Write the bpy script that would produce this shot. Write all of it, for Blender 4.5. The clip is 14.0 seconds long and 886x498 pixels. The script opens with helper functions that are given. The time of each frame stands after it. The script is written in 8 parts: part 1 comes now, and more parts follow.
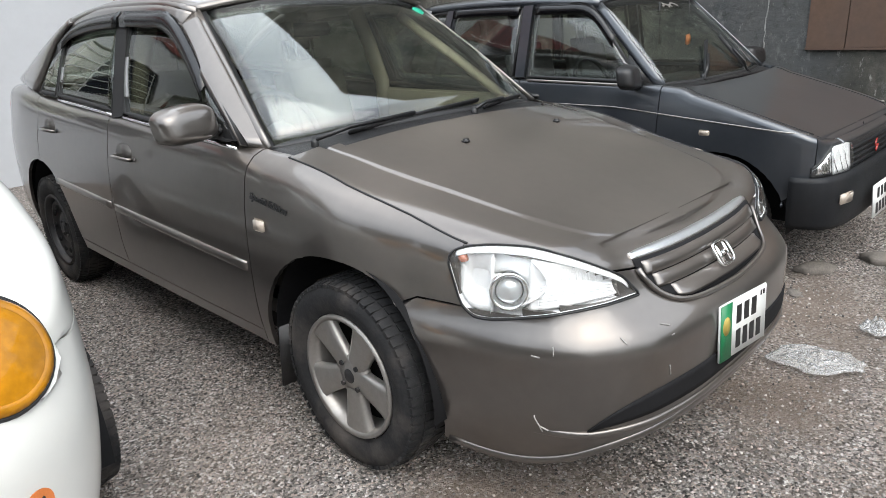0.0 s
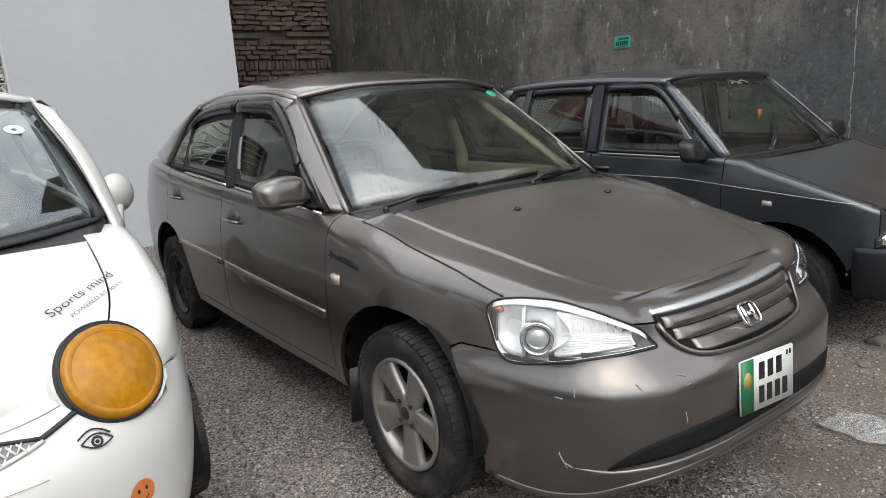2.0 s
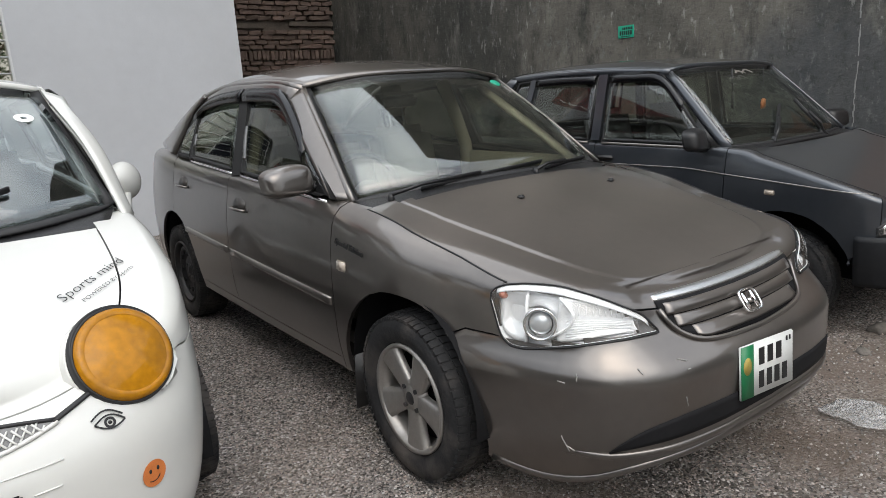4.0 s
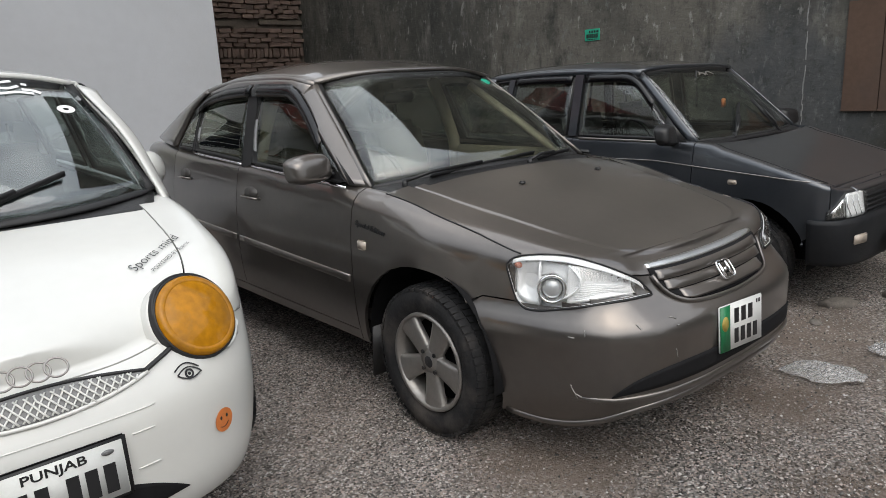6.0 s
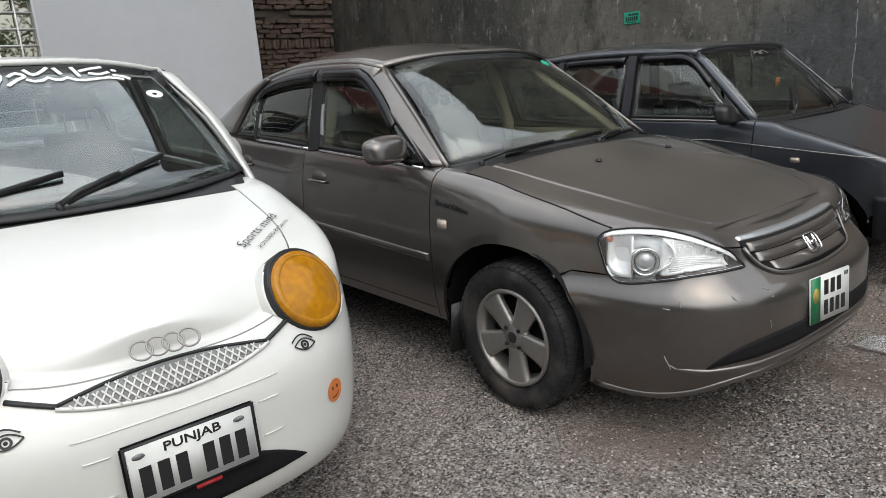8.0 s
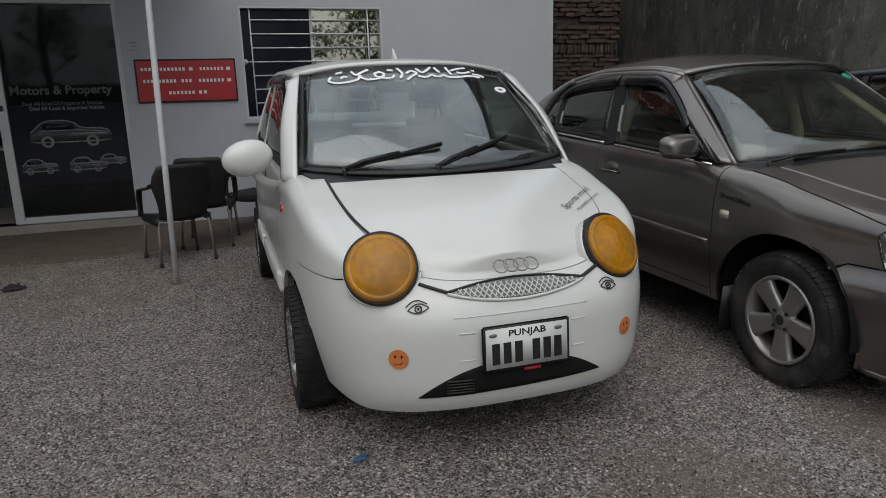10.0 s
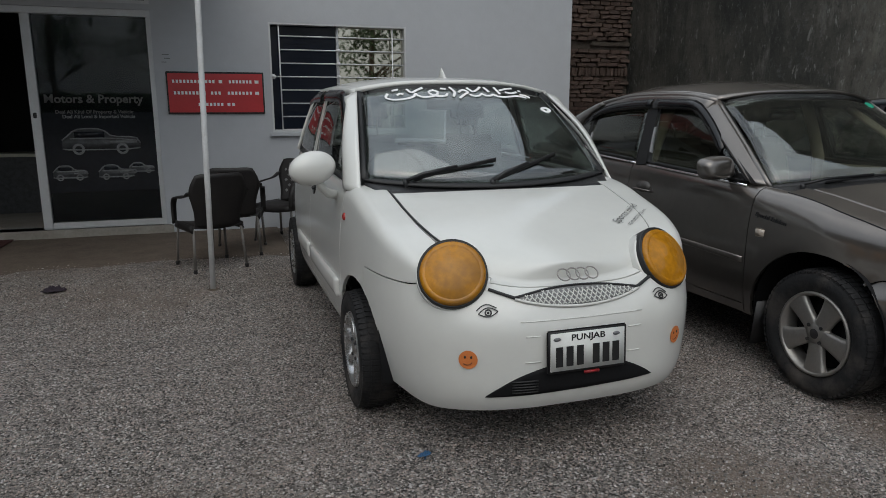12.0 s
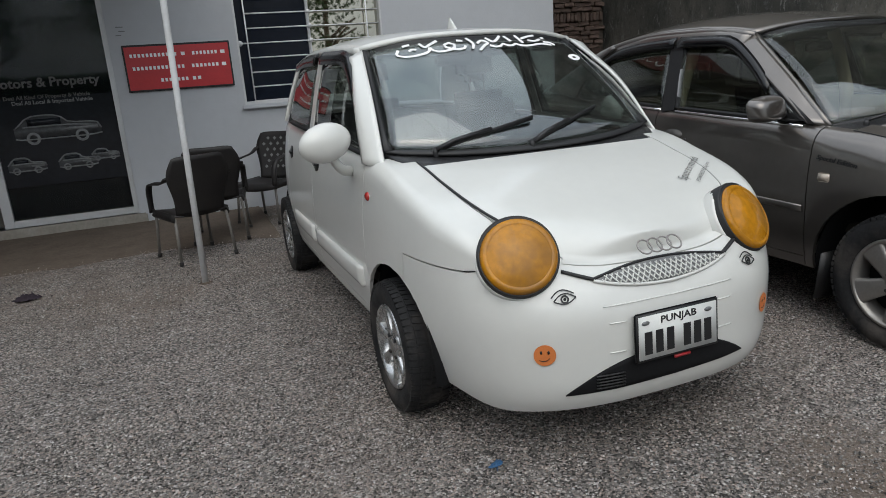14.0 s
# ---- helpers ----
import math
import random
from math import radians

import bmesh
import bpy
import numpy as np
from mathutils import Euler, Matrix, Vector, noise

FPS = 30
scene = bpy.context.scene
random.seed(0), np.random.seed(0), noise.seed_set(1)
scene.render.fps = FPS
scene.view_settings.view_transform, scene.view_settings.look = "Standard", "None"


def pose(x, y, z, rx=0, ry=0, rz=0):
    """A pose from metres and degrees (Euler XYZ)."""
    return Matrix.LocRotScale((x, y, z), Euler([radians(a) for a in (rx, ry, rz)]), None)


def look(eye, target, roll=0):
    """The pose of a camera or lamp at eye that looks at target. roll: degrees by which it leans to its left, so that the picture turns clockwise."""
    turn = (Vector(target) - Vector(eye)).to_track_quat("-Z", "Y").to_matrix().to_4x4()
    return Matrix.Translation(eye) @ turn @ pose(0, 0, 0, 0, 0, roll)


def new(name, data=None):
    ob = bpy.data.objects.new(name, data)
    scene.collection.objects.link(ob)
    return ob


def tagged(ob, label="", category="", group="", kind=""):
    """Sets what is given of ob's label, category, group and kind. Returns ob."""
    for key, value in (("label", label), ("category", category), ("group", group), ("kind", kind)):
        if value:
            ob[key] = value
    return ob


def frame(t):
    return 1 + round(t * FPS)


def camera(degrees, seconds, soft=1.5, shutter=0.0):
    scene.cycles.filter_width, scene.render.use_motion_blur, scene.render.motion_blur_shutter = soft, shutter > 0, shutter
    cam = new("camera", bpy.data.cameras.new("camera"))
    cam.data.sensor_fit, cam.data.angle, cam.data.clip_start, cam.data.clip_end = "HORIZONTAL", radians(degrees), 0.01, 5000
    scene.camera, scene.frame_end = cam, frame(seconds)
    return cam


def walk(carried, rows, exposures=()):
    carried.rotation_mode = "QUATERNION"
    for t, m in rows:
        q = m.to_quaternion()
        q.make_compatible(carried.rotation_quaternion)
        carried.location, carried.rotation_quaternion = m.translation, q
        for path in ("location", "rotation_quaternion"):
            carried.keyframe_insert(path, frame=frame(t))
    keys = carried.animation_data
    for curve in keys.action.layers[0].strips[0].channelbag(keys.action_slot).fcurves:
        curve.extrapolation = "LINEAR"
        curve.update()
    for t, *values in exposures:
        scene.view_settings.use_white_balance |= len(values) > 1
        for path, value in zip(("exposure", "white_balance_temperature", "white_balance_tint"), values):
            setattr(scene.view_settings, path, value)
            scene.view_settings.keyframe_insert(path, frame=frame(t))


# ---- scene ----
cam = camera(66.3, 14.0, soft=0.3)
PATH = [
    (0, (0.06, 0.037, 1.339), (1.4, 1.377, 0.697), -2.7),
    (0.5, (0.039, -0.152, 1.353), (1.253, 1.34, 0.807), -2.6),
    (1, (0.023, -0.259, 1.38), (1.156, 1.316, 0.897), -2.7),
    (1.5, (0.004, -0.292, 1.382), (1.131, 1.309, 0.974), -3.3),
    (2, (-0.007, -0.291, 1.373), (1.153, 1.28, 0.94), -3.6),
    (2.5, (-0.001, -0.292, 1.373), (1.133, 1.288, 0.908), -3.4),
    (3, (0.008, -0.297, 1.372), (1.145, 1.282, 0.908), -3.4),
    (3.5, (0.008, -0.299, 1.371), (1.162, 1.268, 0.908), -3.5),
    (3.7, (0.004, -0.301, 1.367), (1.152, 1.271, 0.909), -3.6),
    (5.8, (-0.406, -0.431, 1.371), (0.762, 1.118, 0.885), -3.4),
    (6, (-0.392, -0.41, 1.367), (0.856, 1.082, 0.901), -3.1),
    (6.5, (-0.341, -0.358, 1.367), (0.953, 1.11, 0.955), -4.2),
    (7, (-0.316, -0.311, 1.355), (0.954, 1.174, 0.928), -4.0),
    (7.5, (-0.373, -0.278, 1.349), (0.88, 1.204, 0.863), -2.8),
    (7.9, (-0.568, -0.271, 1.343), (0.66, 1.228, 0.848), -3.5),
    (8, (-0.628, -0.278, 1.34), (0.576, 1.243, 0.851), -4.1),
    (8.5, (-0.822, -0.342, 1.338), (0.285, 1.251, 0.849), -2.2),
    (8.7, (-0.907, -0.385, 1.336), (0.062, 1.292, 0.839), -2.3),
    (9, (-0.984, -0.496, 1.333), (-0.288, 1.317, 0.853), -2.6),
    (9.2, (-1.001, -0.573, 1.332), (-0.414, 1.276, 0.847), -1.9),
    (11.3, (-1.417, -0.814, 1.363), (-0.806, 1.056, 1.004), -1.0),
    (11.5, (-1.429, -0.819, 1.357), (-0.808, 1.048, 0.999), -0.7),
    (12, (-1.463, -0.824, 1.344), (-0.863, 1.043, 0.95), -0.2),
    (12.5, (-1.512, -0.793, 1.349), (-0.953, 1.086, 0.951), -0.8),
    (13, (-1.526, -0.646, 1.33), (-0.994, 1.243, 0.946), -1.8),
    (13.5, (-1.535, -0.419, 1.332), (-0.901, 1.431, 0.914), -2.2),
    (14, (-1.62, -0.34, 1.345), (-0.946, 1.474, 0.834), -4.2),
]
EXPOSURE = [(0, 1.3, 6300, 7), (0.5, 1.1, 6300, 7), (1.0, 0.92, 6380, 8), (3.7, 0.74, 6400, 8), (5.8, 0.42, 6450, 8), (6.5, 0.65, 6450, 9), (7.5, 0.58, 6400, 8), (8.5, 0.42, 6400, 7), (9.0, -0.1, 6300, 7), (11.5, -0.27, 6280, 6), (12.5, -0.12, 6180, 6), (13.0, 0.05, 6180, 6), (13.5, 0.13, 6180, 6), (14.0, 0.17, 6180, 6)]
walk(cam, [(t, look(eye, target, roll)) for t, eye, target, roll in PATH], EXPOSURE)

# ---- light ----
SKY_STRENGTH, SUN_STRENGTH = 0.115, 0.8
world = bpy.data.worlds.new("overcast_sky")
scene.world = world
world.use_nodes = True
wn = world.node_tree
wn.nodes.clear()
w_out, w_bg, w_sky = wn.nodes.new("ShaderNodeOutputWorld"), wn.nodes.new("ShaderNodeBackground"), wn.nodes.new("ShaderNodeTexSky")
w_sky.sky_type, w_sky.sun_disc, w_sky.sun_elevation, w_sky.sun_rotation = "NISHITA", False, radians(52), radians(200)
w_sky.air_density, w_sky.dust_density = 1.0, 5.0
w_co, w_noise, w_ramp, w_mix = (wn.nodes.new(k) for k in ("ShaderNodeTexCoord", "ShaderNodeTexNoise", "ShaderNodeValToRGB", "ShaderNodeMixRGB"))
w_noise.inputs["Scale"].default_value, w_noise.inputs["Detail"].default_value = 2.2, 6.0
w_ramp.color_ramp.elements[0].position, w_ramp.color_ramp.elements[1].position = 0.38, 0.66
w_ramp.color_ramp.elements[0].color, w_ramp.color_ramp.elements[1].color = (4.2, 4.5, 5.0, 1), (9.5, 9.6, 9.7, 1)
w_mix.inputs[0].default_value = 0.75
wn.links.new(w_co.outputs["Generated"], w_noise.inputs["Vector"])
wn.links.new(w_noise.outputs["Fac"], w_ramp.inputs["Fac"])
wn.links.new(w_sky.outputs["Color"], w_mix.inputs[1])
wn.links.new(w_ramp.outputs["Color"], w_mix.inputs[2])
# an overcast sky is brighter overhead than near the horizon
w_sep, w_up, w_mul = (wn.nodes.new(k) for k in ("ShaderNodeSeparateXYZ", "ShaderNodeMapRange", "ShaderNodeMixRGB"))
w_up.inputs["From Max"].default_value, w_up.inputs["To Min"].default_value, w_up.inputs["To Max"].default_value = 0.9, 0.62, 1.55
w_mul.blend_type, w_mul.inputs[0].default_value = "MULTIPLY", 1.0
wn.links.new(w_co.outputs["Generated"], w_sep.inputs[0])
wn.links.new(w_sep.outputs["Z"], w_up.inputs["Value"])
wn.links.new(w_mix.outputs["Color"], w_mul.inputs[1])
wn.links.new(w_up.outputs[0], w_mul.inputs[2])
wn.links.new(w_mul.outputs["Color"], w_bg.inputs["Color"])
w_bg.inputs["Strength"].default_value = SKY_STRENGTH
wn.links.new(w_bg.outputs["Background"], w_out.inputs["Surface"])
sun = new("sun", bpy.data.lights.new("sun", "SUN"))
sun.data.energy, sun.data.angle, sun.data.color = SUN_STRENGTH, radians(70), (1.0, 0.97, 0.93)
sun.matrix_world = look((0, 0, 20), (0 + 3.0, 0 + 8.0, 8.0))

# ---- materials ----
def nodes_of(name):
    m = bpy.data.materials.new(name)
    m.use_nodes = True
    nt = m.node_tree
    return m, nt, nt.nodes["Principled BSDF"]


def mat(name, color, rough=0.5, metal=0.0, vary=0.12, scale=8.0, bump=0.0, bump_scale=60.0, coat=0.0, dirt=None, dirt_amount=0.0, dirt_scale=2.0, detail=6.0, island=0.0, coat_rough=0.08, spec=None, up_dust=0.0):
    """Procedural surface: two scales of variation, optional dirt, fine relief."""
    m, nt, b = nodes_of(name)
    N, L = nt.nodes.new, nt.links.new
    co = N("ShaderNodeTexCoord")
    n1, n2 = N("ShaderNodeTexNoise"), N("ShaderNodeTexNoise")
    n1.inputs["Scale"].default_value, n1.inputs["Detail"].default_value = scale, detail
    n2.inputs["Scale"].default_value, n2.inputs["Detail"].default_value = scale * 9, 4
    for n in (n1, n2):
        L(co.outputs["Object"], n.inputs["Vector"])
    ad = N("ShaderNodeMath")
    ad.operation = "ADD"
    L(n1.outputs["Fac"], ad.inputs[0])
    L(n2.outputs["Fac"], ad.inputs[1])
    mr = N("ShaderNodeMapRange")
    mr.inputs["From Min"].default_value, mr.inputs["From Max"].default_value = 0.7, 1.3
    mr.inputs["To Min"].default_value, mr.inputs["To Max"].default_value = 1 - vary, 1 + vary
    L(ad.outputs[0], mr.inputs["Value"])
    mul = N("ShaderNodeMixRGB")
    mul.blend_type, mul.inputs[0].default_value = "MULTIPLY", 1.0
    mul.inputs[1].default_value = (*color, 1)
    L(mr.outputs[0], mul.inputs[2])
    last = mul.outputs[0]
    if island:
        oi = N("ShaderNodeObjectInfo")
        m2 = N("ShaderNodeMapRange")
        m2.inputs["To Min"].default_value, m2.inputs["To Max"].default_value = 1 - island, 1 + island
        L(oi.outputs["Random"], m2.inputs["Value"])
        mm = N("ShaderNodeMixRGB")
        mm.blend_type, mm.inputs[0].default_value = "MULTIPLY", 1.0
        L(last, mm.inputs[1])
        L(m2.outputs[0], mm.inputs[2])
        last = mm.outputs[0]
    if dirt:
        n3 = N("ShaderNodeTexNoise")
        n3.inputs["Scale"].default_value, n3.inputs["Detail"].default_value, n3.inputs["Roughness"].default_value = dirt_scale, (3 if up_dust else 9), (0.45 if up_dust else 0.65)
        L(co.outputs["Object"], n3.inputs["Vector"])
        r3 = N("ShaderNodeMapRange")
        r3.inputs["From Min"].default_value, r3.inputs["From Max"].default_value = 0.45, 0.72
        r3.inputs["To Max"].default_value = dirt_amount
        L(n3.outputs["Fac"], r3.inputs["Value"])
        fac = r3.outputs[0]
        if up_dust:
            # dust that has settled on what faces up
            ge, sx, up, su = N("ShaderNodeNewGeometry"), N("ShaderNodeSeparateXYZ"), N("ShaderNodeMapRange"), N("ShaderNodeMath")
            L(ge.outputs["Normal"], sx.inputs[0])
            up.inputs["From Min"].default_value, up.inputs["From Max"].default_value, up.inputs["To Max"].default_value = 0.45, 1.0, up_dust
            L(sx.outputs["Z"], up.inputs["Value"])
            su.operation = "MULTIPLY_ADD"
            L(up.outputs[0], su.inputs[0])
            pt = N("ShaderNodeMapRange")
            pt.inputs["From Min"].default_value, pt.inputs["From Max"].default_value = 0.2, 0.8
            pt.inputs["To Min"].default_value, pt.inputs["To Max"].default_value = 0.7, 1.3
            L(n3.outputs["Fac"], pt.inputs["Value"])
            L(pt.outputs[0], su.inputs[1])
            L(fac, su.inputs[2])
            su.use_clamp = True
            fac = su.outputs[0]
            me = N("ShaderNodeMapRange")
            me.inputs["To Min"].default_value, me.inputs["To Max"].default_value = metal, 0.0
            L(fac, me.inputs["Value"])
            L(me.outputs[0], b.inputs["Metallic"])
        mx = N("ShaderNodeMixRGB")
        L(fac, mx.inputs[0])
        L(last, mx.inputs[1])
        mx.inputs[2].default_value = (*dirt, 1)
        last = mx.outputs[0]
        rr = N("ShaderNodeMapRange")
        rr.inputs["To Min"].default_value, rr.inputs["To Max"].default_value = rough, min(1, rough + 0.35)
        L(r3.outputs[0], rr.inputs["Value"])
        L(rr.outputs[0], b.inputs["Roughness"])
    else:
        b.inputs["Roughness"].default_value = rough
    L(last, b.inputs["Base Color"])
    b.inputs["Metallic"].default_value = metal
    b.inputs["Specular IOR Level"].default_value = spec if spec is not None else 0.5 if rough < 0.7 else 0.2
    b.inputs["Coat Weight"].default_value = coat
    b.inputs["Coat Roughness"].default_value = coat_rough
    if bump:
        nb = N("ShaderNodeTexNoise")
        nb.inputs["Scale"].default_value, nb.inputs["Detail"].default_value = bump_scale, 6
        L(co.outputs["Object"], nb.inputs["Vector"])
        bp = N("ShaderNodeBump")
        bp.inputs["Strength"].default_value, bp.inputs["Distance"].default_value = min(1, bump), 0.01
        L(nb.outputs["Fac"], bp.inputs["Height"])
        L(bp.outputs[0], b.inputs["Normal"])
    return m


def glass_mat(name, tint, gloss_rough=0.0, f0=0.04, film=0.0, film_color=(0.45, 0.43, 0.39)):
    """Thin pane: see-through and tinted, with gloss that grows towards grazing angles."""
    m, nt, b = nodes_of(name)
    N, L = nt.nodes.new, nt.links.new
    nt.nodes.remove(b)
    out = nt.nodes["Material Output"]
    tr, gl, lw, pw, mr, mx = N("ShaderNodeBsdfTransparent"), N("ShaderNodeBsdfGlossy"), N("ShaderNodeLayerWeight"), N("ShaderNodeMath"), N("ShaderNodeMapRange"), N("ShaderNodeMixShader")
    tr.inputs["Color"].default_value = (*tint, 1)
    gl.inputs["Roughness"].default_value = gloss_rough
    lw.inputs["Blend"].default_value = 0.5
    pw.operation, pw.inputs[1].default_value = "POWER", 4.0
    mr.inputs["To Min"].default_value = f0
    L(lw.outputs["Facing"], pw.inputs[0])
    L(pw.outputs[0], mr.inputs["Value"])
    L(mr.outputs[0], mx.inputs[0])
    L(tr.outputs[0], mx.inputs[1])
    L(gl.outputs[0], mx.inputs[2])
    last = mx.outputs[0]
    if film:
        df, m2, co, nz, rg = N("ShaderNodeBsdfDiffuse"), N("ShaderNodeMixShader"), N("ShaderNodeTexCoord"), N("ShaderNodeTexNoise"), N("ShaderNodeMapRange")
        df.inputs["Color"].default_value = (*film_color, 1)
        nz.inputs["Scale"].default_value, nz.inputs["Detail"].default_value = 5, 8
        rg.inputs["To Min"].default_value, rg.inputs["To Max"].default_value = film * 0.4, film * 1.6
        L(co.outputs["Object"], nz.inputs["Vector"])
        L(nz.outputs["Fac"], rg.inputs["Value"])
        L(rg.outputs[0], m2.inputs[0])
        L(last, m2.inputs[1])
        L(df.outputs[0], m2.inputs[2])
        last = m2.outputs[0]
    L(last, out.inputs["Surface"])
    return m


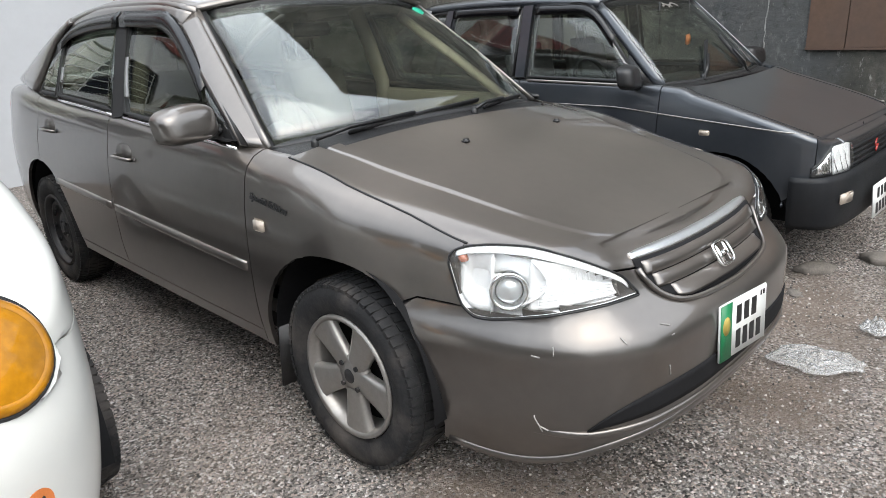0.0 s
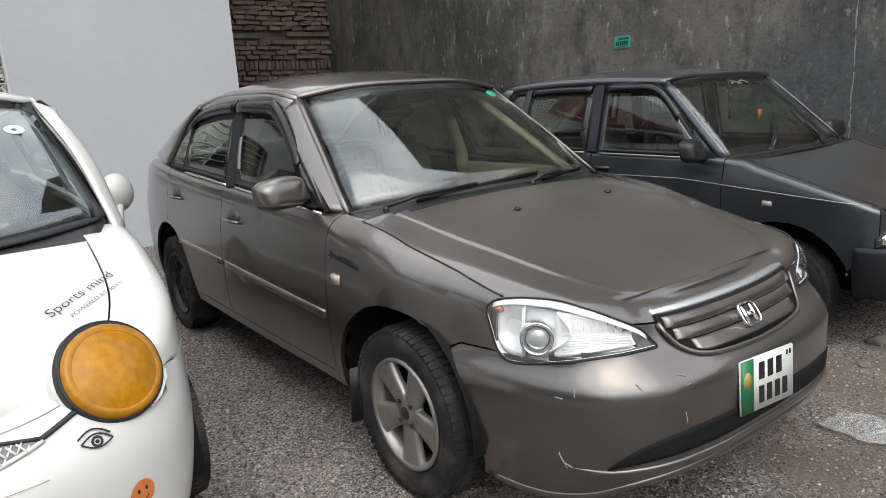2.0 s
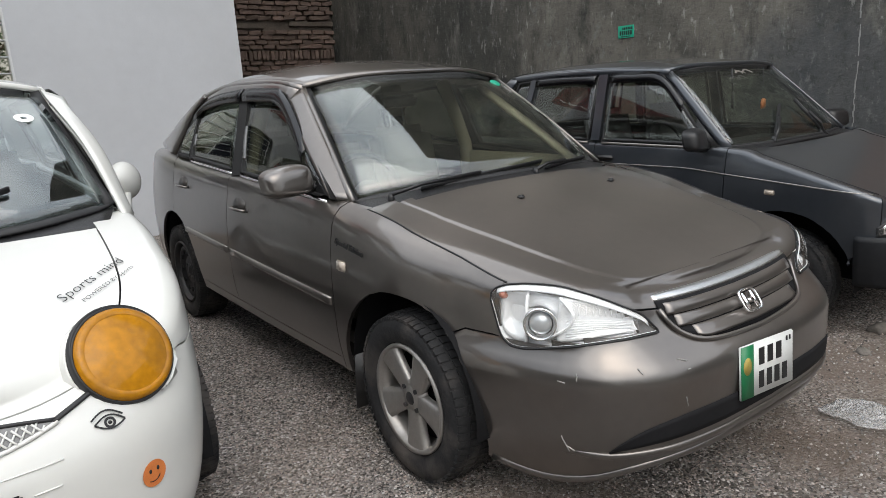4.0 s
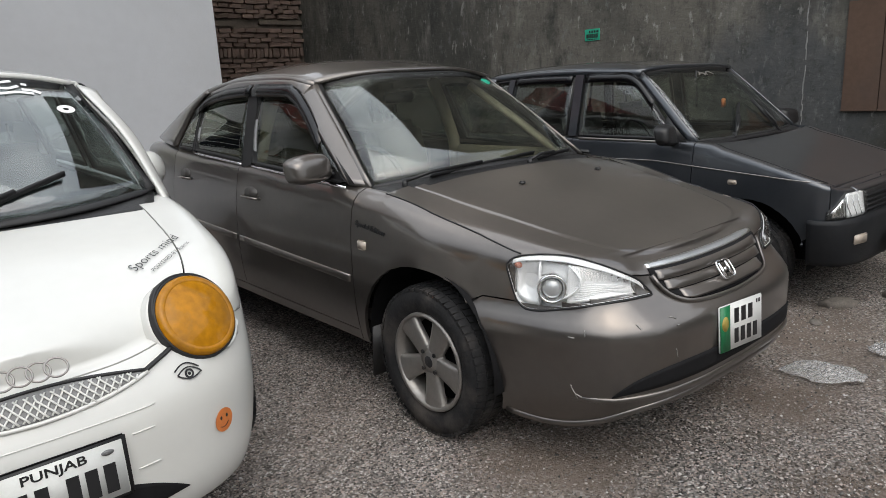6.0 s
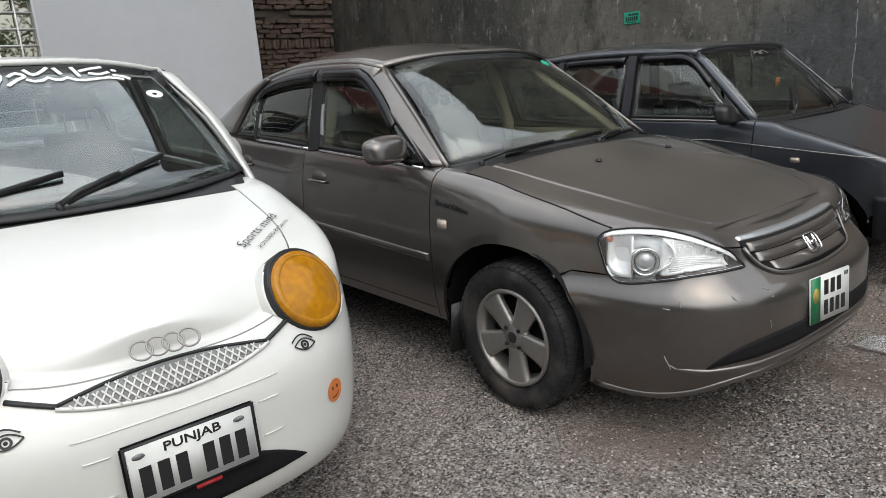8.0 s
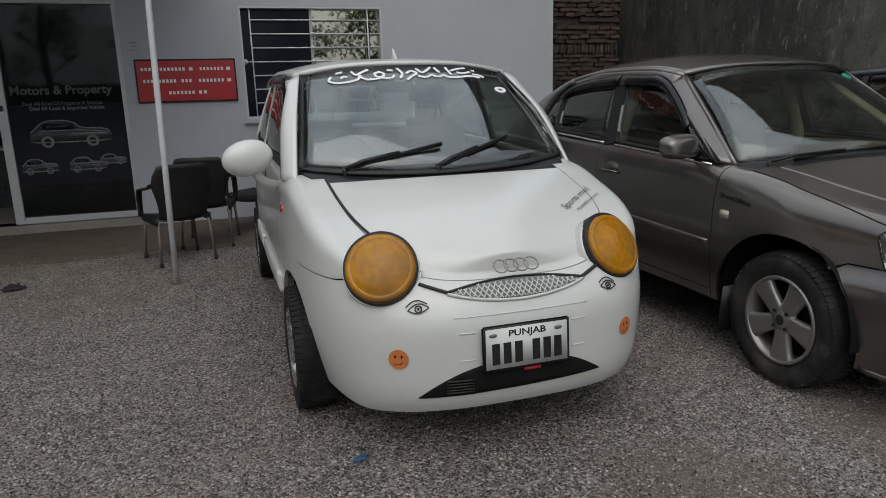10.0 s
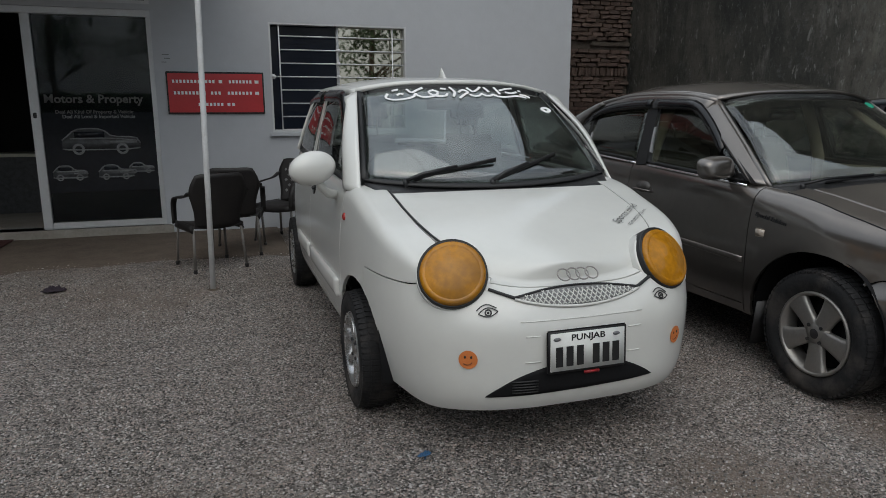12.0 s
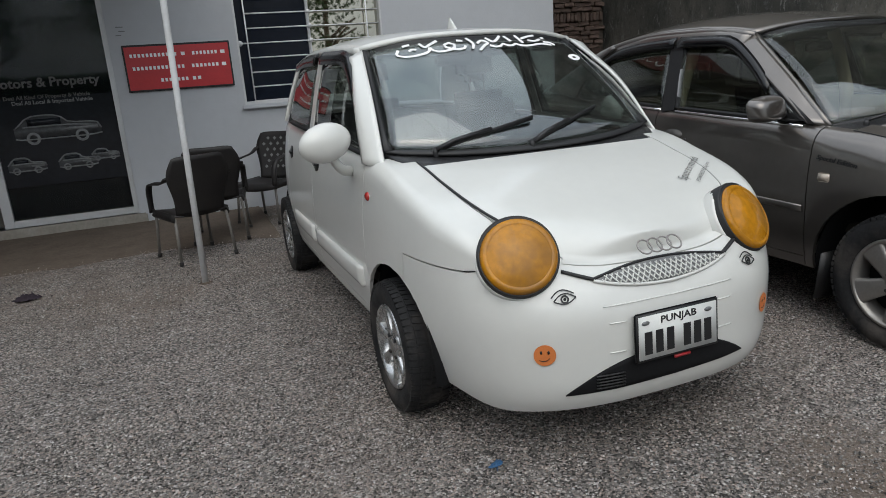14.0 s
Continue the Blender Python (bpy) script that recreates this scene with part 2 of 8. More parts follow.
DUST = (0.30, 0.27, 0.235)
M = {
    "white_wall": mat("white_wall_paint", (0.475, 0.49, 0.515), 0.75, vary=0.03, scale=1.2, bump=0.12, bump_scale=45, dirt=(0.42, 0.42, 0.42), dirt_amount=0.18, dirt_scale=0.8),
    "mortar": mat("old_mortar", (0.095, 0.080, 0.067), 0.95, vary=0.3, scale=6, bump=0.6, bump_scale=50),
    "brick": mat("weathered_brick", (0.115, 0.078, 0.064), 0.92, vary=0.3, scale=9, bump=0.6, bump_scale=70, dirt=(0.10, 0.085, 0.075), dirt_amount=0.7, dirt_scale=4, island=0.3),
    "grey_car": mat("grey_metallic_paint", (0.150, 0.137, 0.127), 0.28, metal=0.86, vary=0.05, scale=3, coat=1.0, dirt=(0.285, 0.236, 0.198), dirt_amount=0.08, dirt_scale=1.5, coat_rough=0.02, up_dust=0.30),
    "white_car": mat("white_car_paint", (0.64, 0.64, 0.61), 0.35, vary=0.02, scale=2, coat=0.9, dirt=(0.55, 0.53, 0.47), dirt_amount=0.12, dirt_scale=2.2, coat_rough=0.1),
    "blue_car": mat("dark_blue_grey_paint", (0.056, 0.063, 0.074), 0.3, metal=0.6, vary=0.06, scale=3, coat=1.0, dirt=(0.15, 0.138, 0.125), dirt_amount=0.12, dirt_scale=3, coat_rough=0.10, up_dust=0.26),
    "black_plastic": mat("black_plastic", (0.012, 0.012, 0.013), 0.40, vary=0.2, scale=12, bump=0.15, bump_scale=300, dirt=(0.08, 0.075, 0.068), dirt_amount=0.15, dirt_scale=4),
    "bumper_plastic": mat("faded_bumper_plastic", (0.010, 0.011, 0.013), 0.5, spec=0.25, vary=0.15, scale=5, bump=0.12, bump_scale=260, dirt=(0.035, 0.033, 0.03), dirt_amount=0.25, dirt_scale=3),
    "visor": mat("smoked_visor_plastic", (0.005, 0.005, 0.006), 0.22, vary=0.15, scale=12),
    "stone": mat("grey_brown_stone", (0.15, 0.135, 0.12), 0.92, vary=0.25, scale=12, bump=0.5, bump_scale=40),
    "rubber": mat("tyre_rubber", (0.020, 0.020, 0.021), 0.75, vary=0.25, scale=10, bump=0.2, bump_scale=120, dirt=(0.14, 0.12, 0.105), dirt_amount=0.5, dirt_scale=5),
    "black": mat("dark_cavity", (0.008, 0.008, 0.009), 0.8, vary=0.2),
    # body grey made darker: the shade of the handle recess as colour
    "handle_cup": mat("shaded_grey_paint", (0.075, 0.070, 0.066), 0.4, metal=0.5, vary=0.1, scale=20),
    "seal": mat("rubber_seal", (0.012, 0.012, 0.013), 0.55, vary=0.15, scale=20),
    "alloy": mat("silver_alloy", (0.31, 0.295, 0.28), 0.36, metal=0.7, vary=0.06, scale=10, dirt=(0.24, 0.21, 0.18), dirt_amount=0.45, dirt_scale=9),
    "alloy_bright": mat("bright_alloy", (0.56, 0.56, 0.56), 0.25, metal=0.9, vary=0.05, scale=10, dirt=(0.3, 0.28, 0.25), dirt_amount=0.3, dirt_scale=9),
    "steel_black": mat("black_steel_rim", (0.022, 0.022, 0.024), 0.5, metal=0.3, vary=0.2, scale=10, dirt=(0.12, 0.10, 0.09), dirt_amount=0.4, dirt_scale=8),
    "chrome": mat("chrome", (0.90, 0.90, 0.90), 0.12, metal=1.0, vary=0.03, scale=8, dirt=DUST, dirt_amount=0.15, dirt_scale=8),
    "worn_chrome": mat("worn_chrome_strip", (0.95, 0.95, 0.94), 0.34, metal=1.0, vary=0.04, scale=12, dirt=DUST, dirt_amount=0.10, dirt_scale=14),
    "mesh_back": mat("grey_mesh_backing", (0.20, 0.20, 0.20), 0.6, vary=0.15, scale=20),
    "lamp_silver": mat("satin_lamp_silver", (0.94, 0.94, 0.94), 0.30, metal=0.08, vary=0.06, scale=25),
    "bulb_glass": mat("grey_projector_glass", (0.52, 0.53, 0.54), 0.08, metal=0.35, vary=0.1, scale=20, coat=0.6),
    "reflector": mat("lamp_reflector", (0.96, 0.96, 0.96), 0.18, metal=0.18, vary=0.08, scale=30, bump=0.45, bump_scale=22),
    "lens": glass_mat("clear_lamp_lens", (0.96, 0.97, 0.97), 0.01, 0.05, film=0.015),
    "amber": mat("amber_film", (0.42, 0.178, 0.007), 0.25, vary=0.25, scale=5, coat=0.45, coat_rough=0.03, spec=0.1, dirt=(0.23, 0.115, 0.028), dirt_amount=0.95, dirt_scale=6),
    "orange_lens": mat("orange_lens", (0.48, 0.17, 0.10), 0.25, vary=0.05, coat=0.8),
    "clear_marker": mat("pale_marker_lens", (0.42, 0.36, 0.30), 0.25, vary=0.08, coat=0.8),
    "red_lens": mat("red_lens", (0.35, 0.025, 0.02), 0.2, vary=0.08, coat=0.8),
    "ws_glass": glass_mat("windscreen_glass", (0.93, 0.97, 0.92), 0.0, 0.125, film=0.002),
    "hatch_ws_glass": glass_mat("hatchback_windscreen_glass", (0.70, 0.76, 0.75), 0.0, 0.16, film=0.003),
    "tinted_glass": glass_mat("dark_tinted_side_glass", (0.58, 0.62, 0.57), 0.0, 0.075, film=0.002),
    "side_glass": glass_mat("tinted_side_glass", (0.80, 0.83, 0.80), 0.0, 0.085, film=0.003),
    "pane": glass_mat("window_pane", (0.75, 0.78, 0.78), 0.0, 0.032),
    "door_print": mat("faded_grey_print", (0.085, 0.082, 0.085), 0.35, vary=0.25, scale=9),
    "door_film": mat("dark_door_film", (0.012, 0.014, 0.018), 0.12, vary=0.2, scale=2, spec=0.35),
    "seat_beige": mat("beige_seat_cloth", (0.46, 0.40, 0.31), 0.9, vary=0.1, scale=14, bump=0.3, bump_scale=200),
    "seat_cover": mat("dark_taupe_seat_cover", (0.15, 0.135, 0.11), 0.85, vary=0.15, scale=14, bump=0.3, bump_scale=200),
    "seat_grey": mat("grey_seat_cloth", (0.085, 0.085, 0.087), 0.9, vary=0.15, scale=14, bump=0.3, bump_scale=200),
    "dash_beige": mat("taupe_dashboard", (0.042, 0.038, 0.032), 0.7, vary=0.08, scale=8, bump=0.1, bump_scale=240),
    "dash_dark": mat("dark_dashboard", (0.03, 0.03, 0.032), 0.7, vary=0.12, scale=8, bump=0.1, bump_scale=240),
    "plate_white": mat("number_plate_white", (0.66, 0.67, 0.65), 0.55, vary=0.04, scale=20, coat=0.05, dirt=(0.5, 0.47, 0.42), dirt_amount=0.2, dirt_scale=12),
    "ink": mat("black_ink", (0.012, 0.012, 0.013), 0.5, vary=0.1),
    "plate_green": mat("plate_green", (0.015, 0.17, 0.065), 0.4, vary=0.1, scale=20),
    "plate_gold": mat("plate_gold", (0.35, 0.27, 0.06), 0.5, vary=0.2, scale=40),
    "sticker_white": mat("white_vinyl", (0.80, 0.80, 0.80), 0.45, vary=0.03),
    "sticker_orange": mat("orange_vinyl", (0.62, 0.19, 0.05), 0.45, vary=0.08, scale=30),
    "sticker_green": mat("green_vinyl", (0.02, 0.36, 0.22), 0.4, vary=0.1),
    "sign_red": mat("red_sign_board", (0.46, 0.028, 0.035), 0.35, vary=0.07, scale=4, coat=0.3),
    "fascia_red": mat("faded_red_sheet", (0.19, 0.026, 0.024), 0.6, vary=0.2, scale=3, dirt=(0.10, 0.05, 0.04), dirt_amount=0.6, dirt_scale=2),
    "fascia_rib": mat("dark_red_sheet", (0.09, 0.014, 0.014), 0.6, vary=0.15, scale=5),
    "white_pole": mat("white_painted_steel", (0.66, 0.67, 0.68), 0.4, vary=0.05, scale=6, coat=0.2, dirt=(0.32, 0.28, 0.24), dirt_amount=0.35, dirt_scale=5),
    "alu": mat("aluminium_frame", (0.60, 0.61, 0.62), 0.4, metal=0.35, vary=0.05, scale=8, dirt=(0.35, 0.33, 0.30), dirt_amount=0.3, dirt_scale=4),
    "chair_gap": mat("pale_wall_through_lattice", (0.20, 0.20, 0.20), 0.8, vary=0.1),
    "chair": mat("brown_plastic_chair", (0.010, 0.0085, 0.0085), 0.55, vary=0.15, scale=10, dirt=(0.06, 0.052, 0.045), dirt_amount=0.2, dirt_scale=6),
    "chair_leg": mat("grey_chair_leg", (0.13, 0.12, 0.11), 0.5, vary=0.15, scale=10),
    "concrete": mat("concrete_step", (0.30, 0.28, 0.25), 0.9, vary=0.15, scale=5, bump=0.4, bump_scale=90, dirt=(0.2, 0.17, 0.14), dirt_amount=0.5),
    "dirt_fill": mat("packed_earth", (0.125, 0.100, 0.080), 0.95, vary=0.2, scale=5, bump=0.5, bump_scale=110),
    "plastic_bag": glass_mat("thin_clear_plastic", (0.92, 0.92, 0.92), 0.25, 0.08, film=0.22, film_color=(0.66, 0.65, 0.63)),
    "blue_scrap": mat("blue_plastic_scrap", (0.03, 0.10, 0.22), 0.5, vary=0.15, scale=30),
    "scrap_dark": mat("dark_scrap", (0.03, 0.022, 0.03), 0.7, vary=0.2, scale=30),
    "brown_sheet": mat("brown_rusted_sheet", (0.115, 0.075, 0.055), 0.75, vary=0.12, scale=3, bump=0.1, bump_scale=40, dirt=(0.075, 0.06, 0.055), dirt_amount=0.6, dirt_scale=1.5),
    "leaf": mat("tree_leaves", (0.055, 0.085, 0.03), 0.6, vary=0.3, scale=3),
    "bark": mat("tree_bark", (0.10, 0.075, 0.05), 0.9, vary=0.3, scale=6, bump=0.6, bump_scale=30),
    # near-black stands in for the shade inside the office
    "room_shade": mat("shade_dark_room_paint", (0.05, 0.05, 0.05), 0.9, vary=0.1, scale=2),
    "pale_blind": mat("pale_curtain", (0.62, 0.60, 0.50), 0.8, vary=0.06, scale=6),
    "print_grey": mat("printed_dark_grey", (0.055, 0.058, 0.062), 0.4, vary=0.5, scale=18),
    "car_print": mat("printed_silver_grey", (0.17, 0.175, 0.18), 0.4, vary=0.3, scale=30),
    "maroon_mat": mat("maroon_floor_mat", (0.07, 0.03, 0.028), 0.95, vary=0.2, scale=20, bump=0.4, bump_scale=200),
}


def plaster_mat():
    """Grey cement render: dark mould patches, pale scraped blotches, damp streaks."""
    m, nt, b = nodes_of("stained_cement_render")
    N, L = nt.nodes.new, nt.links.new
    co = N("ShaderNodeTexCoord")

    def noise_at(scale, detail, rough=0.6, stretch=None, off=0.0):
        n = N("ShaderNodeTexNoise")
        n.inputs["Scale"].default_value, n.inputs["Detail"].default_value, n.inputs["Roughness"].default_value = scale, detail, rough
        mp = N("ShaderNodeMapping")
        mp.inputs["Scale"].default_value = stretch or (1, 1, 1)
        mp.inputs["Location"].default_value = (off, off, off)
        L(co.outputs["Object"], mp.inputs["Vector"])
        L(mp.outputs[0], n.inputs["Vector"])
        return n.outputs["Fac"]

    def step(src, lo, hi, top=1.0):
        r = N("ShaderNodeMapRange")
        r.inputs["From Min"].default_value, r.inputs["From Max"].default_value, r.inputs["To Max"].default_value = lo, hi, top
        L(src, r.inputs["Value"])
        return r.outputs[0]

    def over(base, fac, color):
        x = N("ShaderNodeMixRGB")
        L(fac, x.inputs[0])
        if isinstance(base, tuple):
            x.inputs[1].default_value = (*base, 1)
        else:
            L(base, x.inputs[1])
        x.inputs[2].default_value = (*color, 1)
        return x.outputs[0]

    c = over((0.155, 0.145, 0.125), step(noise_at(0.5, 9, 0.65), 0.44, 0.58), (0.080, 0.078, 0.069))
    c = over(c, step(noise_at(1.1, 12, 0.72, (1, 1, 0.55), 3.1), 0.50, 0.62, 0.9), (0.040, 0.041, 0.039))
    c = over(c, step(noise_at(1.7, 12, 0.75, (1, 1, 0.30), 7.7), 0.54, 0.64, 0.8), (0.235, 0.225, 0.20))
    c = over(c, step(noise_at(3.5, 10, 0.75, (1, 1, 0.25), 5.2), 0.54, 0.64, 0.6), (0.055, 0.058, 0.052))
    c = over(c, step(noise_at(10, 8, 0.75, (1, 1, 0.45), 1.7), 0.585, 0.64, 0.8), (0.33, 0.325, 0.30))
    # a bluish repaired field in the middle of the wall
    mp, ln, ad2, bl = N("ShaderNodeMapping"), N("ShaderNodeVectorMath"), N("ShaderNodeMath"), N("ShaderNodeMapRange")
    mp.inputs["Location"].default_value, mp.inputs["Scale"].default_value = (0, -2.45 / 0.85, -0.95 / 1.0), (0, 1 / 0.85, 1 / 1.0)
    L(co.outputs["Object"], mp.inputs["Vector"])
    ln.operation = "LENGTH"
    L(mp.outputs[0], ln.inputs[0])
    ad2.operation, ad2.inputs[1].default_value = "MULTIPLY_ADD", 1.2
    L(noise_at(2.2, 10, 0.7, (1, 1, 1), 4.4), ad2.inputs[0])
    L(ln.outputs["Value"], ad2.inputs[2])
    bl.inputs["From Min"].default_value, bl.inputs["From Max"].default_value, bl.inputs["To Min"].default_value, bl.inputs["To Max"].default_value = 1.30, 1.75, 0.72, 0.0
    L(ad2.outputs[0], bl.inputs["Value"])
    c = over(c, bl.outputs[0], (0.082, 0.088, 0.094))
    c = over(c, step(noise_at(6, 12, 0.8, (1, 1, 0.8), 9.1), 0.56, 0.64, 0.55), (0.20, 0.205, 0.20))
    c = over(c, step(noise_at(15, 12, 0.8, (1, 1, 0.7), 6.3), 0.52, 0.63, 0.55), (0.045, 0.046, 0.043))
    c = over(c, step(noise_at(24, 10, 0.8, (1, 1, 0.5), 8.4), 0.58, 0.66, 0.55), (0.26, 0.255, 0.24))
    # beside the brick corner: old mould, with the corner's shade painted into it
    sp, ed, ml = N("ShaderNodeSeparateXYZ"), N("ShaderNodeMath"), N("ShaderNodeMapRange")
    L(co.outputs["Object"], sp.inputs[0])
    ed.operation, ed.inputs[1].default_value = "MULTIPLY_ADD", 5.0
    L(noise_at(0.9, 12, 0.75, (1, 1, 0.5), 2.2), ed.inputs[0])
    L(sp.outputs["Y"], ed.inputs[2])
    ml.inputs["From Min"].default_value, ml.inputs["From Max"].default_value, ml.inputs["To Max"].default_value = 6.8, 10.2, 0.42
    L(ed.outputs[0], ml.inputs["Value"])
    c = over(c, ml.outputs[0], (0.033, 0.034, 0.032))
    L(c, b.inputs["Base Color"])
    b.inputs["Specular IOR Level"].default_value = 0.12
    b.inputs["Roughness"].default_value = 0.9
    bp = N("ShaderNodeBump")
    bp.inputs["Strength"].default_value, bp.inputs["Distance"].default_value = 0.75, 0.025
    L(noise_at(9, 12, 0.75), bp.inputs["Height"])
    L(bp.outputs[0], b.inputs["Normal"])
    return m


def gravel_mat(name="gravel_ground", pebble=False):
    """Crushed grey stone with reddish and pale chips; earthier away from the stones."""
    m, nt, b = nodes_of(name)
    N, L = nt.nodes.new, nt.links.new
    co = N("ShaderNodeTexCoord")
    vo, vo2 = N("ShaderNodeTexVoronoi"), N("ShaderNodeTexVoronoi")
    vo.inputs["Scale"].default_value, vo2.inputs["Scale"].default_value = 118, 260
    big, mid = N("ShaderNodeTexNoise"), N("ShaderNodeTexNoise")
    big.inputs["Scale"].default_value, big.inputs["Detail"].default_value = 0.55, 8
    mid.inputs["Scale"].default_value, mid.inputs["Detail"].default_value = 4.0, 8
    for n in (vo, vo2, big, mid):
        L(co.outputs["Object"], n.inputs["Vector"])
    ramp = N("ShaderNodeValToRGB")
    e = ramp.color_ramp.elements
    e[0].position, e[0].color = 0.0, (0.05, 0.047, 0.044, 1)
    e[1].position, e[1].color = 1.0, (0.66, 0.64, 0.62, 1) if pebble else (0.70, 0.68, 0.66, 1)
    for p, col in ((0.3, (0.195, 0.180, 0.168, 1)), (0.62, (0.352, 0.322, 0.298, 1)), (0.8, (0.44, 0.36, 0.315, 1))):
        x = e.new(p)
        x.color = col
    if pebble:
        gi = N("ShaderNodeNewGeometry")
        L(gi.outputs["Random Per Island"], ramp.inputs["Fac"])
        L(ramp.outputs[0], b.inputs["Base Color"])
    else:
        sep = N("ShaderNodeSeparateColor")
        L(vo.outputs["Color"], sep.inputs[0])
        L(sep.outputs[0], ramp.inputs["Fac"])
        r = N("ShaderNodeMapRange")
        r.inputs["From Min"].default_value, r.inputs["From Max"].default_value, r.inputs["To Max"].default_value = 0.5, 0.68, 0.75
        L(big.outputs["Fac"], r.inputs["Value"])
        worn = r.outputs[0]
        for px, py, rad in ((3.25, 0.95, 0.75), (2.4, 0.75, 0.45), (1.33, 1.1, 0.45), (0.3, 1.0, 0.4), (-3.2, 6.9, 1.7), (-1.6, 7.0, 1.3), (0.0, 7.1, 1.2), (2.0, 0.0, 0.6)):
            ds, ns, rd = N("ShaderNodeVectorMath"), N("ShaderNodeMath"), N("ShaderNodeMapRange")
            ds.operation = "DISTANCE"
            ds.inputs[1].default_value = (px, py, 0)
            L(co.outputs["Object"], ds.inputs[0])
            ns.operation = "MULTIPLY_ADD"
            ns.inputs[1].default_value = rad * 1.3
            L(mid.outputs["Fac"], ns.inputs[0])
            L(ds.outputs["Value"], ns.inputs[2])
            rd.inputs["From Min"].default_value, rd.inputs["From Max"].default_value = rad * 0.9, rad * 1.7
            rd.inputs["To Min"].default_value, rd.inputs["To Max"].default_value = 0.8, 0.0
            L(ns.outputs[0], rd.inputs["Value"])
            mxm = N("ShaderNodeMath")
            mxm.operation = "MAXIMUM"
            L(worn, mxm.inputs[0])
            L(rd.outputs[0], mxm.inputs[1])
            worn = mxm.outputs[0]
        x = N("ShaderNodeMixRGB")
        L(worn, x.inputs[0])
        L(ramp.outputs[0], x.inputs[1])
        x.inputs[2].default_value = (0.27, 0.215, 0.175, 1)
        m2 = N("ShaderNodeMixRGB")
        m2.blend_type, m2.inputs[0].default_value = "MULTIPLY", 1.0
        r2 = N("ShaderNodeMapRange")
        r2.inputs["From Min"].default_value, r2.inputs["From Max"].default_value = 0.3, 0.7
        r2.inputs["To Min"].default_value, r2.inputs["To Max"].default_value = 0.82, 1.12
        L(mid.outputs["Fac"], r2.inputs["Value"])
        L(x.outputs[0], m2.inputs[1])
        L(r2.outputs[0], m2.inputs[2])
        L(m2.outputs[0], b.inputs["Base Color"])
        ad = N("ShaderNodeMath")
        ad.operation = "ADD"
        L(vo.outputs["Distance"], ad.inputs[0])
        L(vo2.outputs["Distance"], ad.inputs[1])
        bp = N("ShaderNodeBump")
        bp.invert = True
        bp.inputs["Strength"].default_value, bp.inputs["Distance"].default_value = 0.9, 0.012
        L(ad.outputs[0], bp.inputs["Height"])
        L(bp.outputs[0], b.inputs["Normal"])
    b.inputs["Roughness"].default_value = 0.92
    b.inputs["Specular IOR Level"].default_value = 0.2
    return m


M["plaster"], M["gravel"], M["pebble"] = plaster_mat(), gravel_mat(), gravel_mat("gravel_stones", True)


# ---- building tools ----
def thing(name, label, category, loc=(0, 0, 0), rz=0.0, group="", kind=""):
    ob = new(name)
    ob.matrix_basis = pose(*loc, 0, 0, rz)
    ob.empty_display_size = 0.1
    return tagged(ob, label, category, group, kind)


def finish(bm, smooth=True, weld=0.0004):
    if weld:
        bmesh.ops.remove_doubles(bm, verts=bm.verts, dist=weld)
    bmesh.ops.recalc_face_normals(bm, faces=bm.faces)
    for f in bm.faces:
        f.smooth = smooth
    return bm


def mesh_object(name, bm, material):
    me = bpy.data.meshes.new(name)
    bm.to_mesh(me)
    bm.free()
    me.materials.append(material)
    return new(name, me)


def part(name, bm, material, parent, label=""):
    """One bmesh as one mesh object under a thing or a part (coordinates are the parent's own)."""
    ob = mesh_object(name, bm, material)
    ob.parent = parent
    return tagged(ob, label)


def structure(name, bm, material, label, category):
    return tagged(mesh_object(name, bm, material), label, category, kind="structure")


def add_box(bm, lo, hi, bevel=0.0, seg=2):
    v = [bm.verts.new((x, y, z)) for z in (lo[2], hi[2]) for y in (lo[1], hi[1]) for x in (lo[0], hi[0])]
    fs = [bm.faces.new([v[i] for i in q]) for q in ((0, 2, 3, 1), (4, 5, 7, 6), (0, 1, 5, 4), (1, 3, 7, 5), (3, 2, 6, 7), (2, 0, 4, 6))]
    if bevel:
        bmesh.ops.bevel(bm, geom=list({e for f in fs for e in f.edges}), offset=bevel, segments=seg, affect="EDGES", clamp_overlap=True)
    return bm


def box(lo, hi, bevel=0.0, seg=2):
    return finish(add_box(bmesh.new(), lo, hi, bevel, seg), smooth=False)


def catmull(pts, n):
    """n points, evenly spread, on a smooth curve through pts."""
    p = [np.array(q, float) for q in pts]
    if len(p) == 2:
        return [p[0] + (p[1] - p[0]) * i / (n - 1) for i in range(n)]
    q = [2 * p[0] - p[1]] + p + [2 * p[-1] - p[-2]]
    dense = []
    for i in range(1, len(q) - 2):
        for k in range(24):
            t = k / 24
            a, b, c, d = q[i - 1], q[i], q[i + 1], q[i + 2]
            dense.append(0.5 * (2 * b + (c - a) * t + (2 * a - 5 * b + 4 * c - d) * t * t + (3 * b - a - 3 * c + d) * t ** 3))
    dense.append(p[-1])
    dense = np.array(dense)
    s = np.concatenate([[0], np.cumsum(np.linalg.norm(np.diff(dense, axis=0), axis=1))])
    at = np.linspace(0, s[-1], n)
    return [np.array([np.interp(a, s, dense[:, k]) for k in range(dense.shape[1])]) for a in at]


